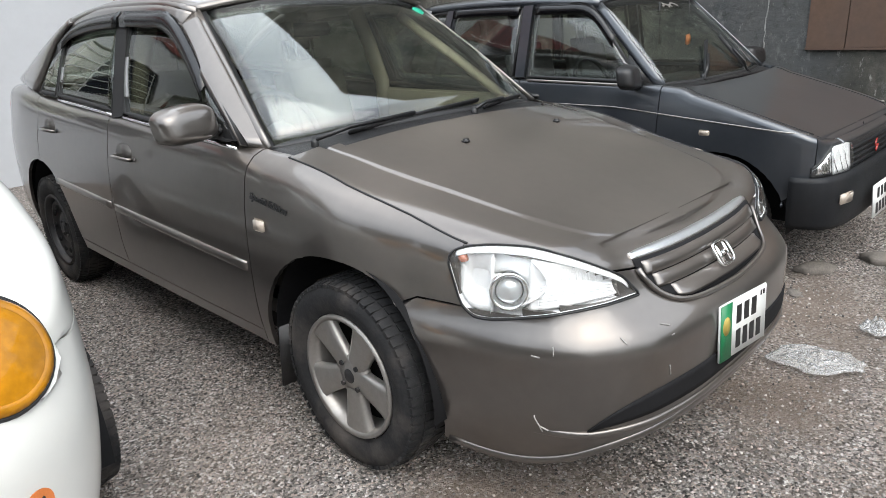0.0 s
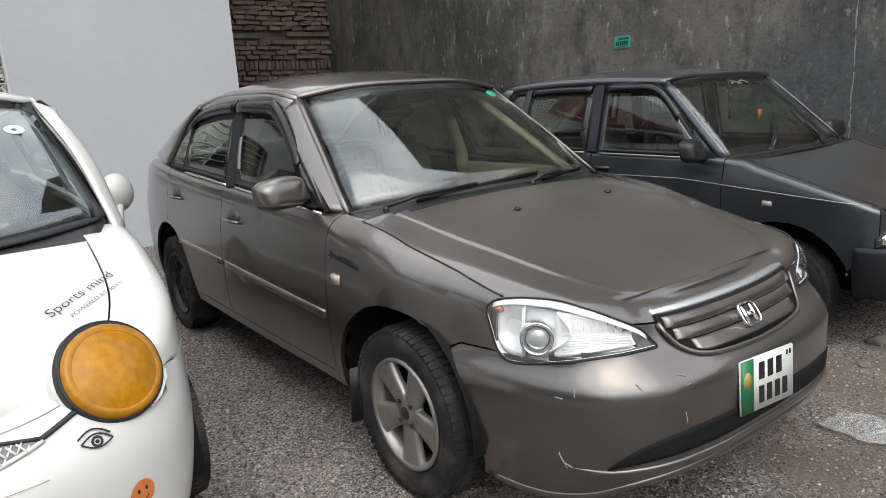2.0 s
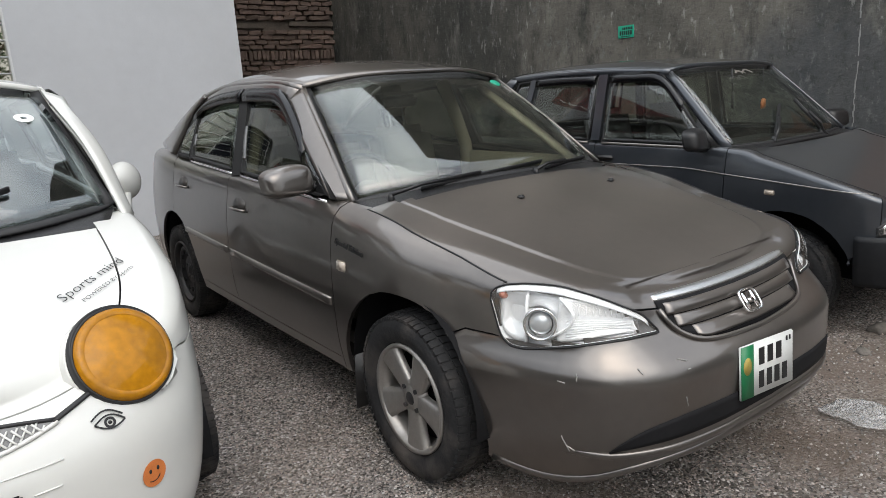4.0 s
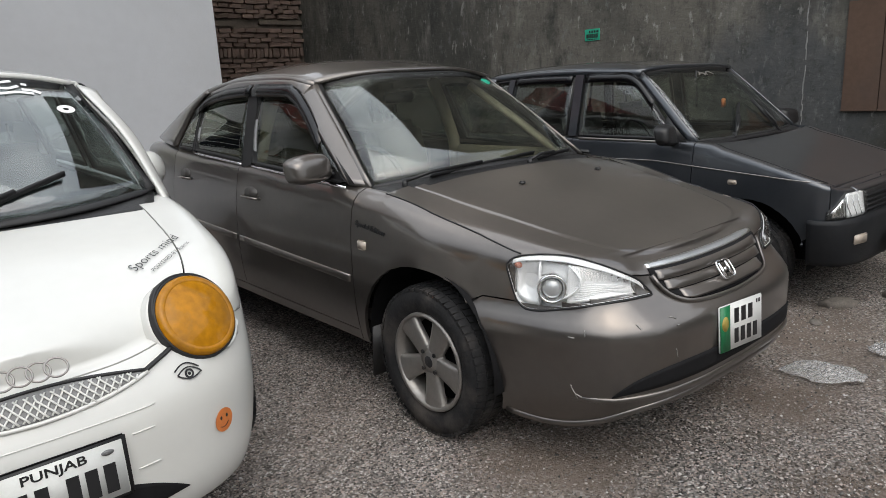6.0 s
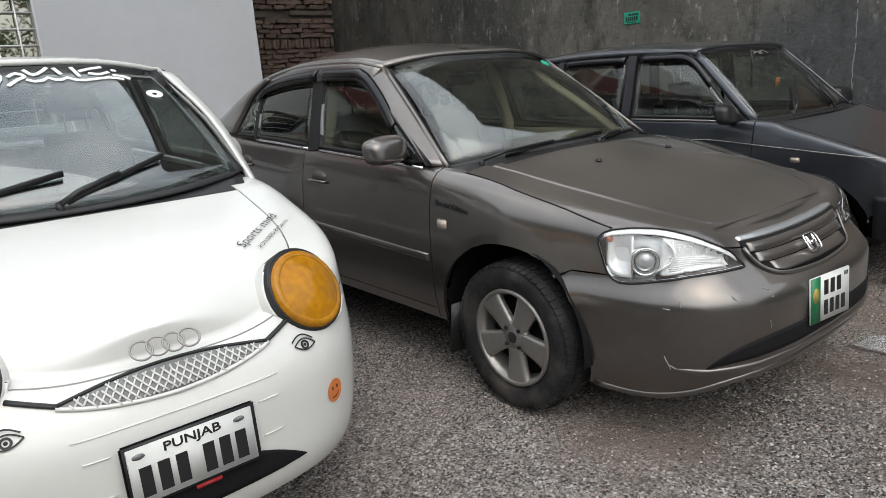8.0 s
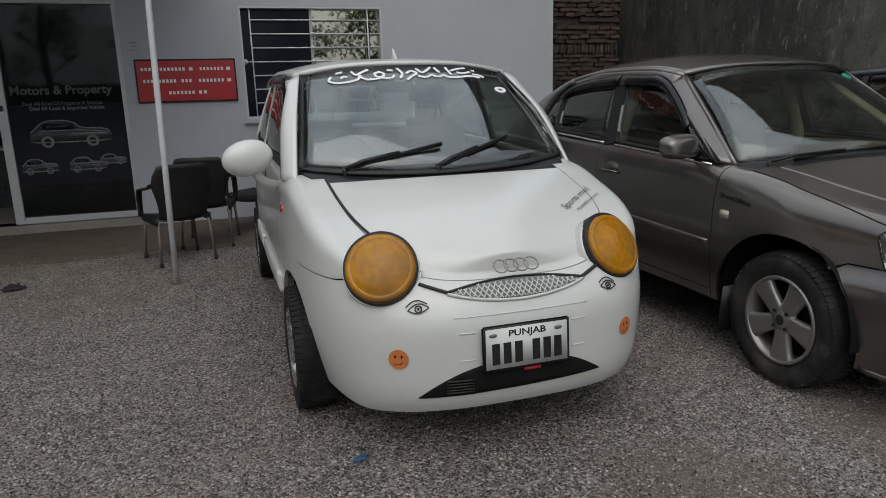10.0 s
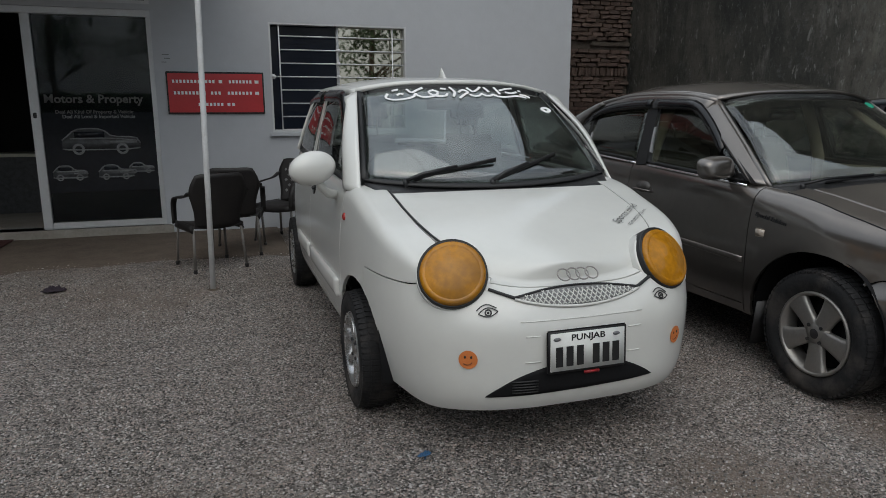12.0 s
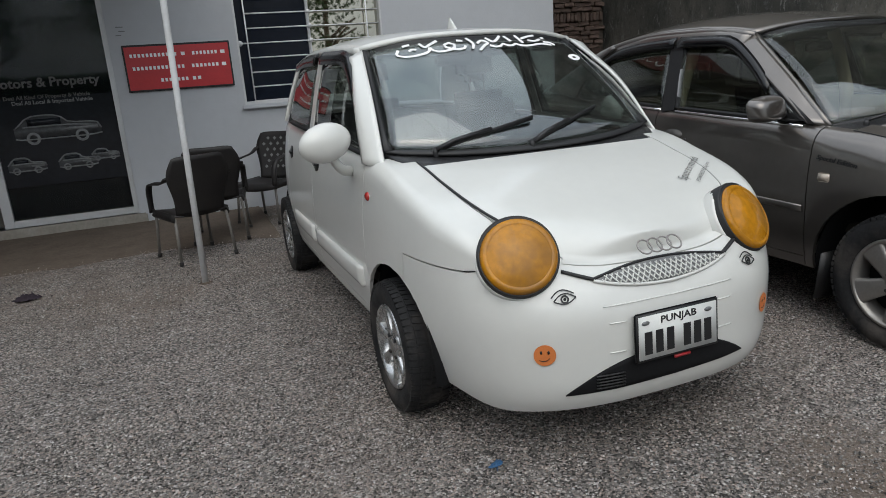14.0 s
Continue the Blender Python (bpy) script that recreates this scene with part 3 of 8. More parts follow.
def curve1(pts):
    """A smooth function through (x, value) pairs."""
    xs, ys = np.array([a for a, _ in pts], float), np.array([b for _, b in pts], float)
    m = np.gradient(ys, xs)

    def f(x):
        x = min(max(x, xs[0]), xs[-1])
        i = min(max(int(np.searchsorted(xs, x)) - 1, 0), len(xs) - 2)
        h = xs[i + 1] - xs[i]
        t = (x - xs[i]) / h
        dy = (ys[i + 1] - ys[i]) / h
        a, b = m[i], m[i + 1]
        if dy == 0:
            a = b = 0
        else:
            a, b = (max(min(k / dy, 3), 0) * dy for k in (a, b))
        return (2 * t ** 3 - 3 * t * t + 1) * ys[i] + (t ** 3 - 2 * t * t + t) * h * a + (-2 * t ** 3 + 3 * t * t) * ys[i + 1] + (t ** 3 - t * t) * h * b
    return f


def add_grid(bm, rows, closed=False):
    vs = [[bm.verts.new(p) for p in r] for r in rows]
    n = len(vs[0])
    for a, b in zip(vs, vs[1:]):
        for k in range(n if closed else n - 1):
            try:
                bm.faces.new((a[k], a[(k + 1) % n], b[(k + 1) % n], b[k]))
            except ValueError:
                pass
    return vs


def ruled(low, high, nu=12, nv=6, bulge=(0, 0, 0)):
    """Sheet between two curves; bulge is added most in the middle."""
    a, b, q = catmull(low, nu), catmull(high, nu), np.array(bulge, float)
    rows = [[a[i] + (b[i] - a[i]) * j / (nv - 1) + q * 4 * (j / (nv - 1)) * (1 - j / (nv - 1)) for i in range(nu)] for j in range(nv)]
    bm = bmesh.new()
    add_grid(bm, rows)
    return bm


def thicken(bm, t):
    bmesh.ops.remove_doubles(bm, verts=bm.verts, dist=0.0003)
    bmesh.ops.recalc_face_normals(bm, faces=bm.faces)
    bmesh.ops.solidify(bm, geom=bm.faces[:], thickness=t)
    return finish(bm, weld=0)


def add_sweep(bm, pts, prof, up=(0, 0, 1), closed=False, cap=True):
    """Profile (a: sideways, b: along up) carried along a line of points."""
    p = [Vector(q) for q in pts]
    up = Vector(up)
    rows, n = [], len(p)
    for i in range(n):
        d = (p[(i + 1) % n] - p[i - 1]) if closed else (p[min(i + 1, n - 1)] - p[max(i - 1, 0)])
        d.normalize()
        side = d.cross(up).normalized()
        u = side.cross(d).normalized()
        rows.append([p[i] + side * a + u * b for a, b in prof])
    if closed:
        rows.append(rows[0])
    vs = add_grid(bm, rows, closed=True)
    if cap and not closed:
        for r in (vs[0], vs[-1]):
            try:
                bm.faces.new(r)
            except ValueError:
                pass
    return bm


def ring_profile(a, b, n=10):
    return [(a * math.cos(2 * math.pi * k / n), b * math.sin(2 * math.pi * k / n)) for k in range(n)]


def sweep(pts, prof, up=(0, 0, 1), closed=False):
    return finish(add_sweep(bmesh.new(), pts, prof, up, closed))


def tube(pts, r, n=10, up=(0, 0, 1), closed=False):
    return sweep(pts, ring_profile(r, r, n), up, closed)


def add_lathe(bm, prof, n=48, axis="x", centre=(0, 0, 0)):
    """Profile of (along the axis, radius) turned round the axis."""
    rows = []
    for k in range(n + 1):
        a = 2 * math.pi * k / n
        c, s = math.cos(a), math.sin(a)
        rows.append([Vector(centre) + (Vector((h, r * c, r * s)) if axis == "x" else Vector((r * c, r * s, h)) if axis == "z" else Vector((r * c, h, r * s))) for h, r in prof])
    add_grid(bm, rows)
    return bm


def lathe(prof, n=48, axis="x", centre=(0, 0, 0)):
    return finish(add_lathe(bmesh.new(), prof, n, axis, centre))


def text_bm(body, size, shear=0.0, depth=0.001, bold=0.0):
    """The words as a mesh in the x-y plane, centred, with a little depth."""
    cu = bpy.data.curves.new("words", "FONT")
    cu.body, cu.size, cu.shear, cu.extrude, cu.offset = body, size, shear, depth, bold
    cu.align_x, cu.align_y = "CENTER", "CENTER"
    cu.resolution_u = 3
    ob = new("words", cu)
    bpy.context.view_layer.update()
    me = bpy.data.meshes.new_from_object(ob)
    bpy.data.objects.remove(ob)
    bm = bmesh.new()
    bm.from_mesh(me)
    bpy.data.meshes.remove(me)
    return bm


def moved(bm, m):
    bmesh.ops.transform(bm, matrix=m, verts=bm.verts)
    return bm


def basis(origin, xdir, normal):
    """A pose whose x axis runs along xdir and z axis along normal."""
    z = Vector(normal).normalized()
    x = Vector(xdir)
    x = (x - z * x.dot(z)).normalized()
    y = z.cross(x)
    m = Matrix((x, y, z)).transposed().to_4x4()
    m.translation = Vector(origin)
    return m


def add_ring(bm, r0, r1, z0, z1, n=32):
    """A flat ring with square section, round the z axis."""
    rows = []
    for k in range(n + 1):
        a = 2 * math.pi * k / n
        c, s = math.cos(a), math.sin(a)
        rows.append([(r0 * c, r0 * s, z0), (r1 * c, r1 * s, z0), (r1 * c, r1 * s, z1), (r0 * c, r0 * s, z1), (r0 * c, r0 * s, z0)])
    add_grid(bm, rows)
    return bm


def add_disc(bm, r, z0, z1, n=28, c=(0, 0), ry=None):
    ry = ry or r
    top = [bm.verts.new((c[0] + r * math.cos(2 * math.pi * k / n), c[1] + ry * math.sin(2 * math.pi * k / n), z1)) for k in range(n)]
    bot = [bm.verts.new((v.co.x, v.co.y, z0)) for v in top]
    bm.faces.new(top)
    for k in range(n):
        bm.faces.new((bot[k], bot[(k + 1) % n], top[(k + 1) % n], top[k]))
    return bm


# ---- the yard ----
WALL_Y, SIDE_X, BRICK_Y, CORNER_X = 7.45, 5.993, 10.8, 2.965


def wall_with_holes(x0, x1, z0, z1, y0, y1, holes):
    """An upright slab along x with rectangular openings (x0, x1, z0, z1)."""
    bm = bmesh.new()
    xs = sorted({x0, x1, *(h[0] for h in holes), *(h[1] for h in holes)})
    zs = sorted({z0, z1, *(h[2] for h in holes), *(h[3] for h in holes)})
    for a, b in zip(xs, xs[1:]):
        for c, d in zip(zs, zs[1:]):
            if not any(h[0] <= (a + b) / 2 <= h[1] and h[2] <= (c + d) / 2 <= h[3] for h in holes):
                add_box(bm, (a, y0, c), (b, y1, d))
    bmesh.ops.remove_doubles(bm, verts=bm.verts, dist=0.0005)
    seen = {}
    for f in bm.faces:
        seen.setdefault(frozenset(f.verts), []).append(f)
    bmesh.ops.delete(bm, geom=[f for fs in seen.values() if len(fs) > 1 for f in fs], context="FACES")
    return finish(bm, smooth=False)


WIN = (-0.885, 0.735, 1.125, 2.36)
DOOR = (-4.62, -2.12, 0.10, 2.44)
TRANSOM = (-4.62, -2.12, 2.50, 3.0)
bm = bmesh.new()
gx = [-400, -60, -14, -9] + [-9 + 0.5 * k for k in range(1, 36)] + [12, 60, 400]
gy = [-400, -60, -14, -9] + [-9 + 0.5 * k for k in range(1, 42)] + [14, 60, 400]
add_grid(bm, [[(x, y, 0.010 * noise.noise((x * 0.6, y * 0.6, 0)) - 0.004 if abs(x) < 10 and -10 < y < 12 else 0.0) for x in gx] for y in gy])
ground = structure("ground", finish(bm), M["gravel"], "grey crushed-stone gravel yard with earthy bare patches", "ground")
# white and brick walls: unseen upper height added to keep sky off the alley
structure("wall_white", wall_with_holes(-9.0, CORNER_X, -0.1, 6.4, WALL_Y, WALL_Y + 0.23, [WIN, DOOR, TRANSOM]), M["white_wall"], "white painted plaster building wall", "wall")
structure("wall_white_return", box((CORNER_X - 0.23, WALL_Y + 0.23, -0.1), (CORNER_X, BRICK_Y, 6.4)), M["white_wall"], "white painted side of the building", "wall")
bm = bmesh.new()
add_box(bm, (SIDE_X, -1.5, -0.1), (SIDE_X + 0.25, BRICK_Y + 0.25, 3.9))
add_box(bm, (SIDE_X, 1.3, 3.9), (SIDE_X + 0.25, BRICK_Y + 0.25, 12.0))
structure("wall_grey", finish(bm, smooth=False), M["plaster"], "tall stained grey cement-rendered wall", "wall")
structure("wall_low", box((SIDE_X + 0.004, -9.0, -0.1), (SIDE_X + 0.25, -1.5, 3.0)), M["plaster"], "lower stained cement boundary wall", "wall")
brick_wall = structure("wall_brick", box((CORNER_X, BRICK_Y + 0.03, -0.1), (SIDE_X, BRICK_Y + 0.25, 6.2)), M["mortar"], "old bare brick wall with dark mortar", "wall")
# out of view: added to cut low western sky light on the car doors
structure("wall_west", box((-8.4, -12.0, -0.1), (-8.15, WALL_Y - 3.1, 4.2)), M["plaster"], "added unseen wall that blocks low light from the west", "wall")
# trodden earth under the porch, with a ragged front edge
bm = bmesh.new()
add_grid(bm, [[(x, y0 + (WALL_Y - 0.042 - y0) * t, 0.013 - 0.030 * (1 - t) ** 6 + 0.004 * noise.noise((x * 2, t * 6, 3))) for x, y0 in ((x, 5.55 + 0.45 * noise.noise((x * 0.9, 0, 1)) + 0.15 * noise.noise((x * 4, 0, 2))) for x in np.linspace(-9.0, -0.9, 82))] for t in np.linspace(0, 1, 12)])
structure("porch_floor", finish(bm), M["dirt_fill"], "trodden brown earth under the porch", "ground")
# room behind the glass; its dimness is put into near-black paint
structure("room_back", box((-9, 11.0, -0.1), (CORNER_X - 0.23, 11.1, 6.4)), M["room_shade"], "room wall behind the glass, painted near-black for the room's shade", "wall")
structure("room_floor", box((-9, WALL_Y + 0.23, -0.05), (CORNER_X - 0.23, 11.0, 0.09)), M["concrete"], "grey office floor", "floor")
structure("room_ceiling", box((-9, WALL_Y + 0.23, 3.3), (CORNER_X - 0.23, 11.0, 3.4)), M["room_shade"], "office ceiling, painted near-black for the room's shade", "ceiling")
structure("building_roof", box((-9, WALL_Y + 0.23, 6.4), (CORNER_X, BRICK_Y + 0.25, 6.55)), M["concrete"], "flat concrete roof", "roof")
structure("room_side", box((-9.15, WALL_Y, -0.1), (-9, 11.1, 6.4)), M["white_wall"], "white painted end wall", "wall")


def build_office_front():
    # office door: aluminium frame, fixed glazed leaf with printed film, dark open leaf beside it
    d = tagged(new("door_1"), "aluminium-framed shop door, printed dark glass leaf beside an open dark leaf", "door", kind="structure")
    d.location = (0, WALL_Y, 0)
    x0, xm, x1, z0, z1 = -4.62, -3.33, -2.12, 0.10, 2.44
    for lo, hi in (((xm - 0.045, 0.03, z0), (xm + 0.045, 0.10, z1 - 0.07)), ((x1 - 0.05, 0.02, z0), (x1, 0.10, z1 - 0.07)), ((x0, 0.02, z0), (x0 + 0.06, 0.10, z1 - 0.07)), ((x0, 0.02, z1 - 0.07), (x1, 0.10, z1)), ((xm + 0.045, 0.035, z0), (x1 - 0.05, 0.09, z0 + 0.07))):
        part("door_frame", box(lo, hi, 0.006), M["alu"], d, "white-grey aluminium frame")
    for lo, hi in (((x0, 0.03, 2.50), (x1, 0.09, 2.54)), ((-3.33, 0.03, 2.54), (-3.28, 0.09, 3.0)), ((x1 - 0.05, 0.03, 2.54), (x1, 0.09, 3.0)), ((x0, 0.03, 2.96), (-3.33, 0.09, 3.0))):
        part("transom_frame", box(lo, hi, 0.004), M["alu"], d)
    part("transom_glass", box((x0 + 0.01, 0.06, 2.54), (x1 - 0.05, 0.066, 2.96)), M["door_film"], d)
    part("transom_print", box((-4.3, 0.055, 2.56), (-2.3, 0.059, 2.70)), M["maroon_mat"], d, "dark red printed strip")
    g = random.Random(9)
    for k in range(15):
        x, z = -4.12 + 0.125 * k, 2.63
        pts = [(x, 0.053, z + g.uniform(-0.03, 0.04)), (x + 0.04, 0.053, z + g.uniform(-0.045, 0.0)), (x + 0.085, 0.053, z + g.uniform(-0.04, 0.0)), (x + 0.10, 0.053, z + g.uniform(0.0, 0.05))]
        part("transom_stroke", sweep(catmull(pts, 9), [(-0.006, -0.001), (0.006, -0.001), (0.006, 0.001), (-0.006, 0.001)], (0, -1, 0)), M["sticker_white"], d, "pale flowing script stroke")
    leaf = part("door_glass", box((xm + 0.045, 0.06, z0 + 0.07), (x1 - 0.05, 0.068, z1 - 0.07)), M["pane"], d, "clear reflecting upper glass")
    part("glass_film", box((xm + 0.05, 0.050, 0.50), (x1 - 0.055, 0.058, 1.36)), M["door_film"], leaf, "black printed film")
    part("glass_backing", box((xm + 0.05, 0.075, z0 + 0.08), (x1 - 0.055, 0.080, z1 - 0.08)), M["door_film"], leaf)
    face = lambda x, z: basis((x, 0.047, z), (1, 0, 0), (0, -1, 0))
    part("door_words", moved(text_bm("Motors & Property", 0.125, 0, 0.001, 0.003), face(-2.755, 1.50)), M["door_print"], leaf, "pale words Motors & Property")
    part("door_words", moved(text_bm("Deal All Kind Of Property & Vehicle", 0.052, 0, 0.001, 0.001), face(-2.76, 1.365)), M["door_print"], leaf)
    part("door_words", moved(text_bm("Deal All Local & Imported Vehicle", 0.052, 0, 0.001, 0.001), face(-2.72, 1.315)), M["car_print"], leaf)

    def print_car(cx, cz, w, h):
        """A small printed vehicle: roof and bonnet line, sill line, two wheels."""
        p = new("printed_vehicle")
        p.parent = leaf
        b = lambda u, v: (cx + u * w, 0.046, cz + v * h)
        for pts in ([b(-0.5, 0.05), b(-0.42, 0.25), b(-0.3, 0.5), b(0.0, 0.5), b(0.14, 0.22), b(0.44, 0.15), b(0.5, -0.1)], [b(-0.5, -0.3), b(-0.4, -0.34), b(0.3, -0.34), b(0.5, -0.28)], [b(-0.4, 0.12), b(0.1, 0.12), b(0.46, 0.02)]):
            part("print_line", sweep(catmull(pts, 14), [(-0.007, -0.001), (0.007, -0.001), (0.007, 0.001), (-0.007, 0.001)], (0, -1, 0)), M["car_print"], p)
        out = catmull([(-0.5, -0.28), (-0.5, 0.05), (-0.42, 0.25), (-0.3, 0.5), (0.0, 0.5), (0.14, 0.22), (0.44, 0.15), (0.5, -0.1), (0.48, -0.3)], 24)
        bm = bmesh.new()
        bm.faces.new([bm.verts.new((cx + u * w, 0.0485, cz + v * h)) for u, v in out])
        part("print_body", thicken(bm, 0.001), M["print_grey"], p)
        part("print_window", finish(moved(add_box(bmesh.new(), (-0.34 * w, 0.16 * h, 0), (0.04 * w, 0.40 * h, 0.0012)), basis((cx, 0.0475, cz), (1, 0, 0), (0, -1, 0)))), M["door_film"], p)
        for u in (-0.3, 0.26):
            part("print_wheel", finish(moved(add_ring(bmesh.new(), 0.10 * h * 1.4, 0.17 * h * 1.4, 0, 0.002, 18), basis(b(u, -0.32), (1, 0, 0), (0, -1, 0))), smooth=False), M["car_print"], p)
        part("print_side", finish(moved(add_box(bmesh.new(), (0.1 * w, -0.1 * h, 0), (0.46 * w, 0.02 * h, 0.001)), basis((cx, 0.048, cz), (1, 0, 0), (0, -1, 0)))), M["car_print"], p)
        pass
    print_car(-2.72, 1.05, 0.78, 0.26)
    print_car(-3.06, 0.71, 0.34, 0.15)
    print_car(-2.60, 0.71, 0.36, 0.15)
    print_car(-2.34, 0.75, 0.26, 0.11)
    part("door_lock", box((xm - 0.02, 0.015, 1.30), (xm + 0.015, 0.03, 1.36), 0.006), M["seal"], d)
    structure("door_sill", box((-4.75, WALL_Y - 0.04, -0.02), (-2.05, WALL_Y + 0.23, 0.10), 0.012), M["concrete"], "chipped cement door sill", "sill")
    # desk inside; dark grey front and sides take the place of room shade
    t = thing("office_desk", "pale-topped desk in the office, body darkened for the room's shade", "desk", (-4.0, 9.4, 0.09))
    part("desk_top", box((-0.5, -0.3, 0.72), (0.5, 0.3, 0.76), 0.008), M["pale_blind"], t)
    part("desk_front", box((-0.48, -0.28, 0.0), (0.48, -0.25, 0.72)), M["print_grey"], t)
    for x in (-0.48, 0.44):
        part("desk_side", box((x, -0.25, 0), (x + 0.04, 0.28, 0.72)), M["print_grey"], t)
    # window
    w = tagged(new("window_1"), "sliding window behind a white horizontal-bar grille, one pane dark, one mirroring trees", "window", kind="structure")
    w.location = (0, WALL_Y, 0)
    a, b, c, e = WIN
    for lo, hi in (((a, 0.0, c), (a + 0.022, 0.10, e)), ((b - 0.022, 0.0, c), (b, 0.10, e)), ((a + 0.022, 0.0, e - 0.022), (b - 0.022, 0.10, e)), ((a + 0.022, 0.0, c), (b - 0.022, 0.10, c + 0.03))):
        part("window_frame", box(lo, hi, 0.003), M["alu"], w)
    part("window_sill", box((a - 0.03, -0.05, c - 0.045), (b + 0.03, 0.0, c - 0.003), 0.006), M["white_wall"], w)
    part("pane", box((a + 0.03, 0.125, c + 0.03), (-0.09, 0.131, e - 0.022)), M["dark_pane"], w, "dark sliding pane")
    part("pane", box((-0.07, 0.095, c + 0.03), (b - 0.022, 0.101, e - 0.022)), M["mirror_pane"], w, "mirror-tinted sliding pane")
    part("sash_stile", box((-0.10, 0.09, c + 0.03), (-0.07, 0.14, e - 0.022), 0.004), M["alu"], w)
    for k in range(8):
        z = 2.216 - 0.1515 * k
        part("grille_bar", tube([(a + 0.02 if k == 3 else -0.768, 0.03, z), (b - 0.02, 0.03, z)], 0.0075, 8), M["white_pole"], w)
        if 0 < k < 5:
            part("grille_knot", lathe([(-0.02, 0.002), (-0.008, 0.024), (0.008, 0.024), (0.02, 0.002)], 16, "y", (-0.085, 0.03, z)), M["white_pole"], w)
    part("grille_knot", lathe([(-0.02, 0.002), (-0.008, 0.028), (0.008, 0.028), (0.02, 0.002)], 16, "y", (-0.848, 0.03, 1.762)), M["white_pole"], w)
    for x in (-0.768, 0.569):
        part("grille_upright", tube([(x, 0.026, c + 0.02), (x, 0.026, e - 0.02)], 0.008, 8, (0, 1, 0)), M["white_pole"], w)
    # red board; its numbers are plain bars
    s = thing("notice_board", "red printed notice board with pale bars, dark frame", "sign", (-1.487, WALL_Y, 1.57))
    part("board_frame", box((-0.522, -0.022, -0.232), (0.522, -0.002, 0.232), 0.004), M["seal"], s)
    part("board_face", box((-0.505, -0.027, -0.212), (0.505, -0.022, 0.212)), M["sign_red"], s)
    for row, spans in ((0.125, ((-0.46, 0.0), (0.03, 0.09), (0.14, 0.40), (0.42, 0.49))), (0.0, ((-0.45, -0.10), (-0.06, 0.06), (0.12, 0.40), (0.42, 0.49))), (-0.125, ((-0.2, 0.08), (0.11, 0.21)))):
        for p, q in spans:
            n = max(1, int((q - p) / 0.036))
            for k in range(n):
                xx = p + (q - p) * k / n
                part("board_bar", box((xx, -0.0295, row - 0.017), (xx + (q - p) / n * 0.62, -0.027, row + 0.017)), M["sticker_white"], s)
    # steel post of the porch
    p = thing("porch_post", "thin white painted steel post set in the gravel", "post", (-1.601, 4.60, 0))
    part("post_tube", tube([(0, 0, -0.05), (0.016, 0, 1.1), (0.036, 0, 2.2), (0.052, 0, 3.22)], 0.0215, 14), M["white_pole"], p)
    part("post_foot", lathe([(-0.01, 0.001), (0.012, 0.03), (0.0, 0.05)], 16, "z"), M["dirt_fill"], p)
    structure("porch_roof", box((-9.0, 4.45, 3.22), (-1.35, WALL_Y, 3.30)), M["concrete"], "flat porch roof over the office door", "roof")
    # shop fascia over the porch: red ribbed board with pale script, mirrored in the car windows
    f = thing("shop_fascia", "red ribbed shop sign board with pale script above the porch", "sign", (-2.0, WALL_Y, 3.75))
    part("fascia_board", box((-2.7, -0.10, -0.40), (2.1, -0.01, 0.85), 0.01), M["fascia_red"], f)
    for k in range(25):
        part("fascia_rib", box((-2.66 + 0.196 * k, -0.125, -0.05), (-2.61 + 0.196 * k, -0.10, 0.83), 0.006), M["fascia_rib"], f)
    for k in range(11):
        x = -2.4 + 0.4 * k
        pts = [(x, -0.104, -0.18 + g.uniform(-0.05, 0.08)), (x + 0.10, -0.104, -0.26 + g.uniform(-0.03, 0.03)), (x + 0.22, -0.104, -0.24 + g.uniform(-0.03, 0.05)), (x + 0.30, -0.104, -0.16 + g.uniform(-0.03, 0.06))]
        part("fascia_stroke", sweep(catmull(pts, 10), [(-0.022, -0.002), (0.022, -0.002), (0.022, 0.002), (-0.022, 0.002)], (0, -1, 0)), M["sticker_white"], f, "pale flowing script stroke")
    # floor mat before the door and the earth strip along the wall
    t = thing("door_mat", "worn maroon mat lying before the office door", "mat", (-3.95, 7.0, 0.02))
    part("mat_sheet", box((-0.30, -0.38, 0), (0.30, 0.38, 0.012), 0.004), M["maroon_mat"], t)
    # pipe-stub scribble beside the door is left as faint marks
    for k, (x, z) in enumerate(((-2.0, 1.98), (-1.98, 1.94), (-2.01, 1.90))):
        m = thing("wall_mark", "small pencilled marks on the white wall", "mark", (x, WALL_Y - 0.002, z), group="wall marks")
        part("mark_line", box((-0.03, -0.0015, -0.004), (0.04 - 0.01 * k, 0.001, 0.004)), M["car_print"], m)


M["dark_pane"] = mat("dark_blue_pane", (0.010, 0.013, 0.022), 0.10, vary=0.1, spec=0.25)
M["mirror_pane"] = mat("mirror_tinted_pane", (0.62, 0.60, 0.52), 0.02, metal=1.0, vary=0.03)
build_office_front()


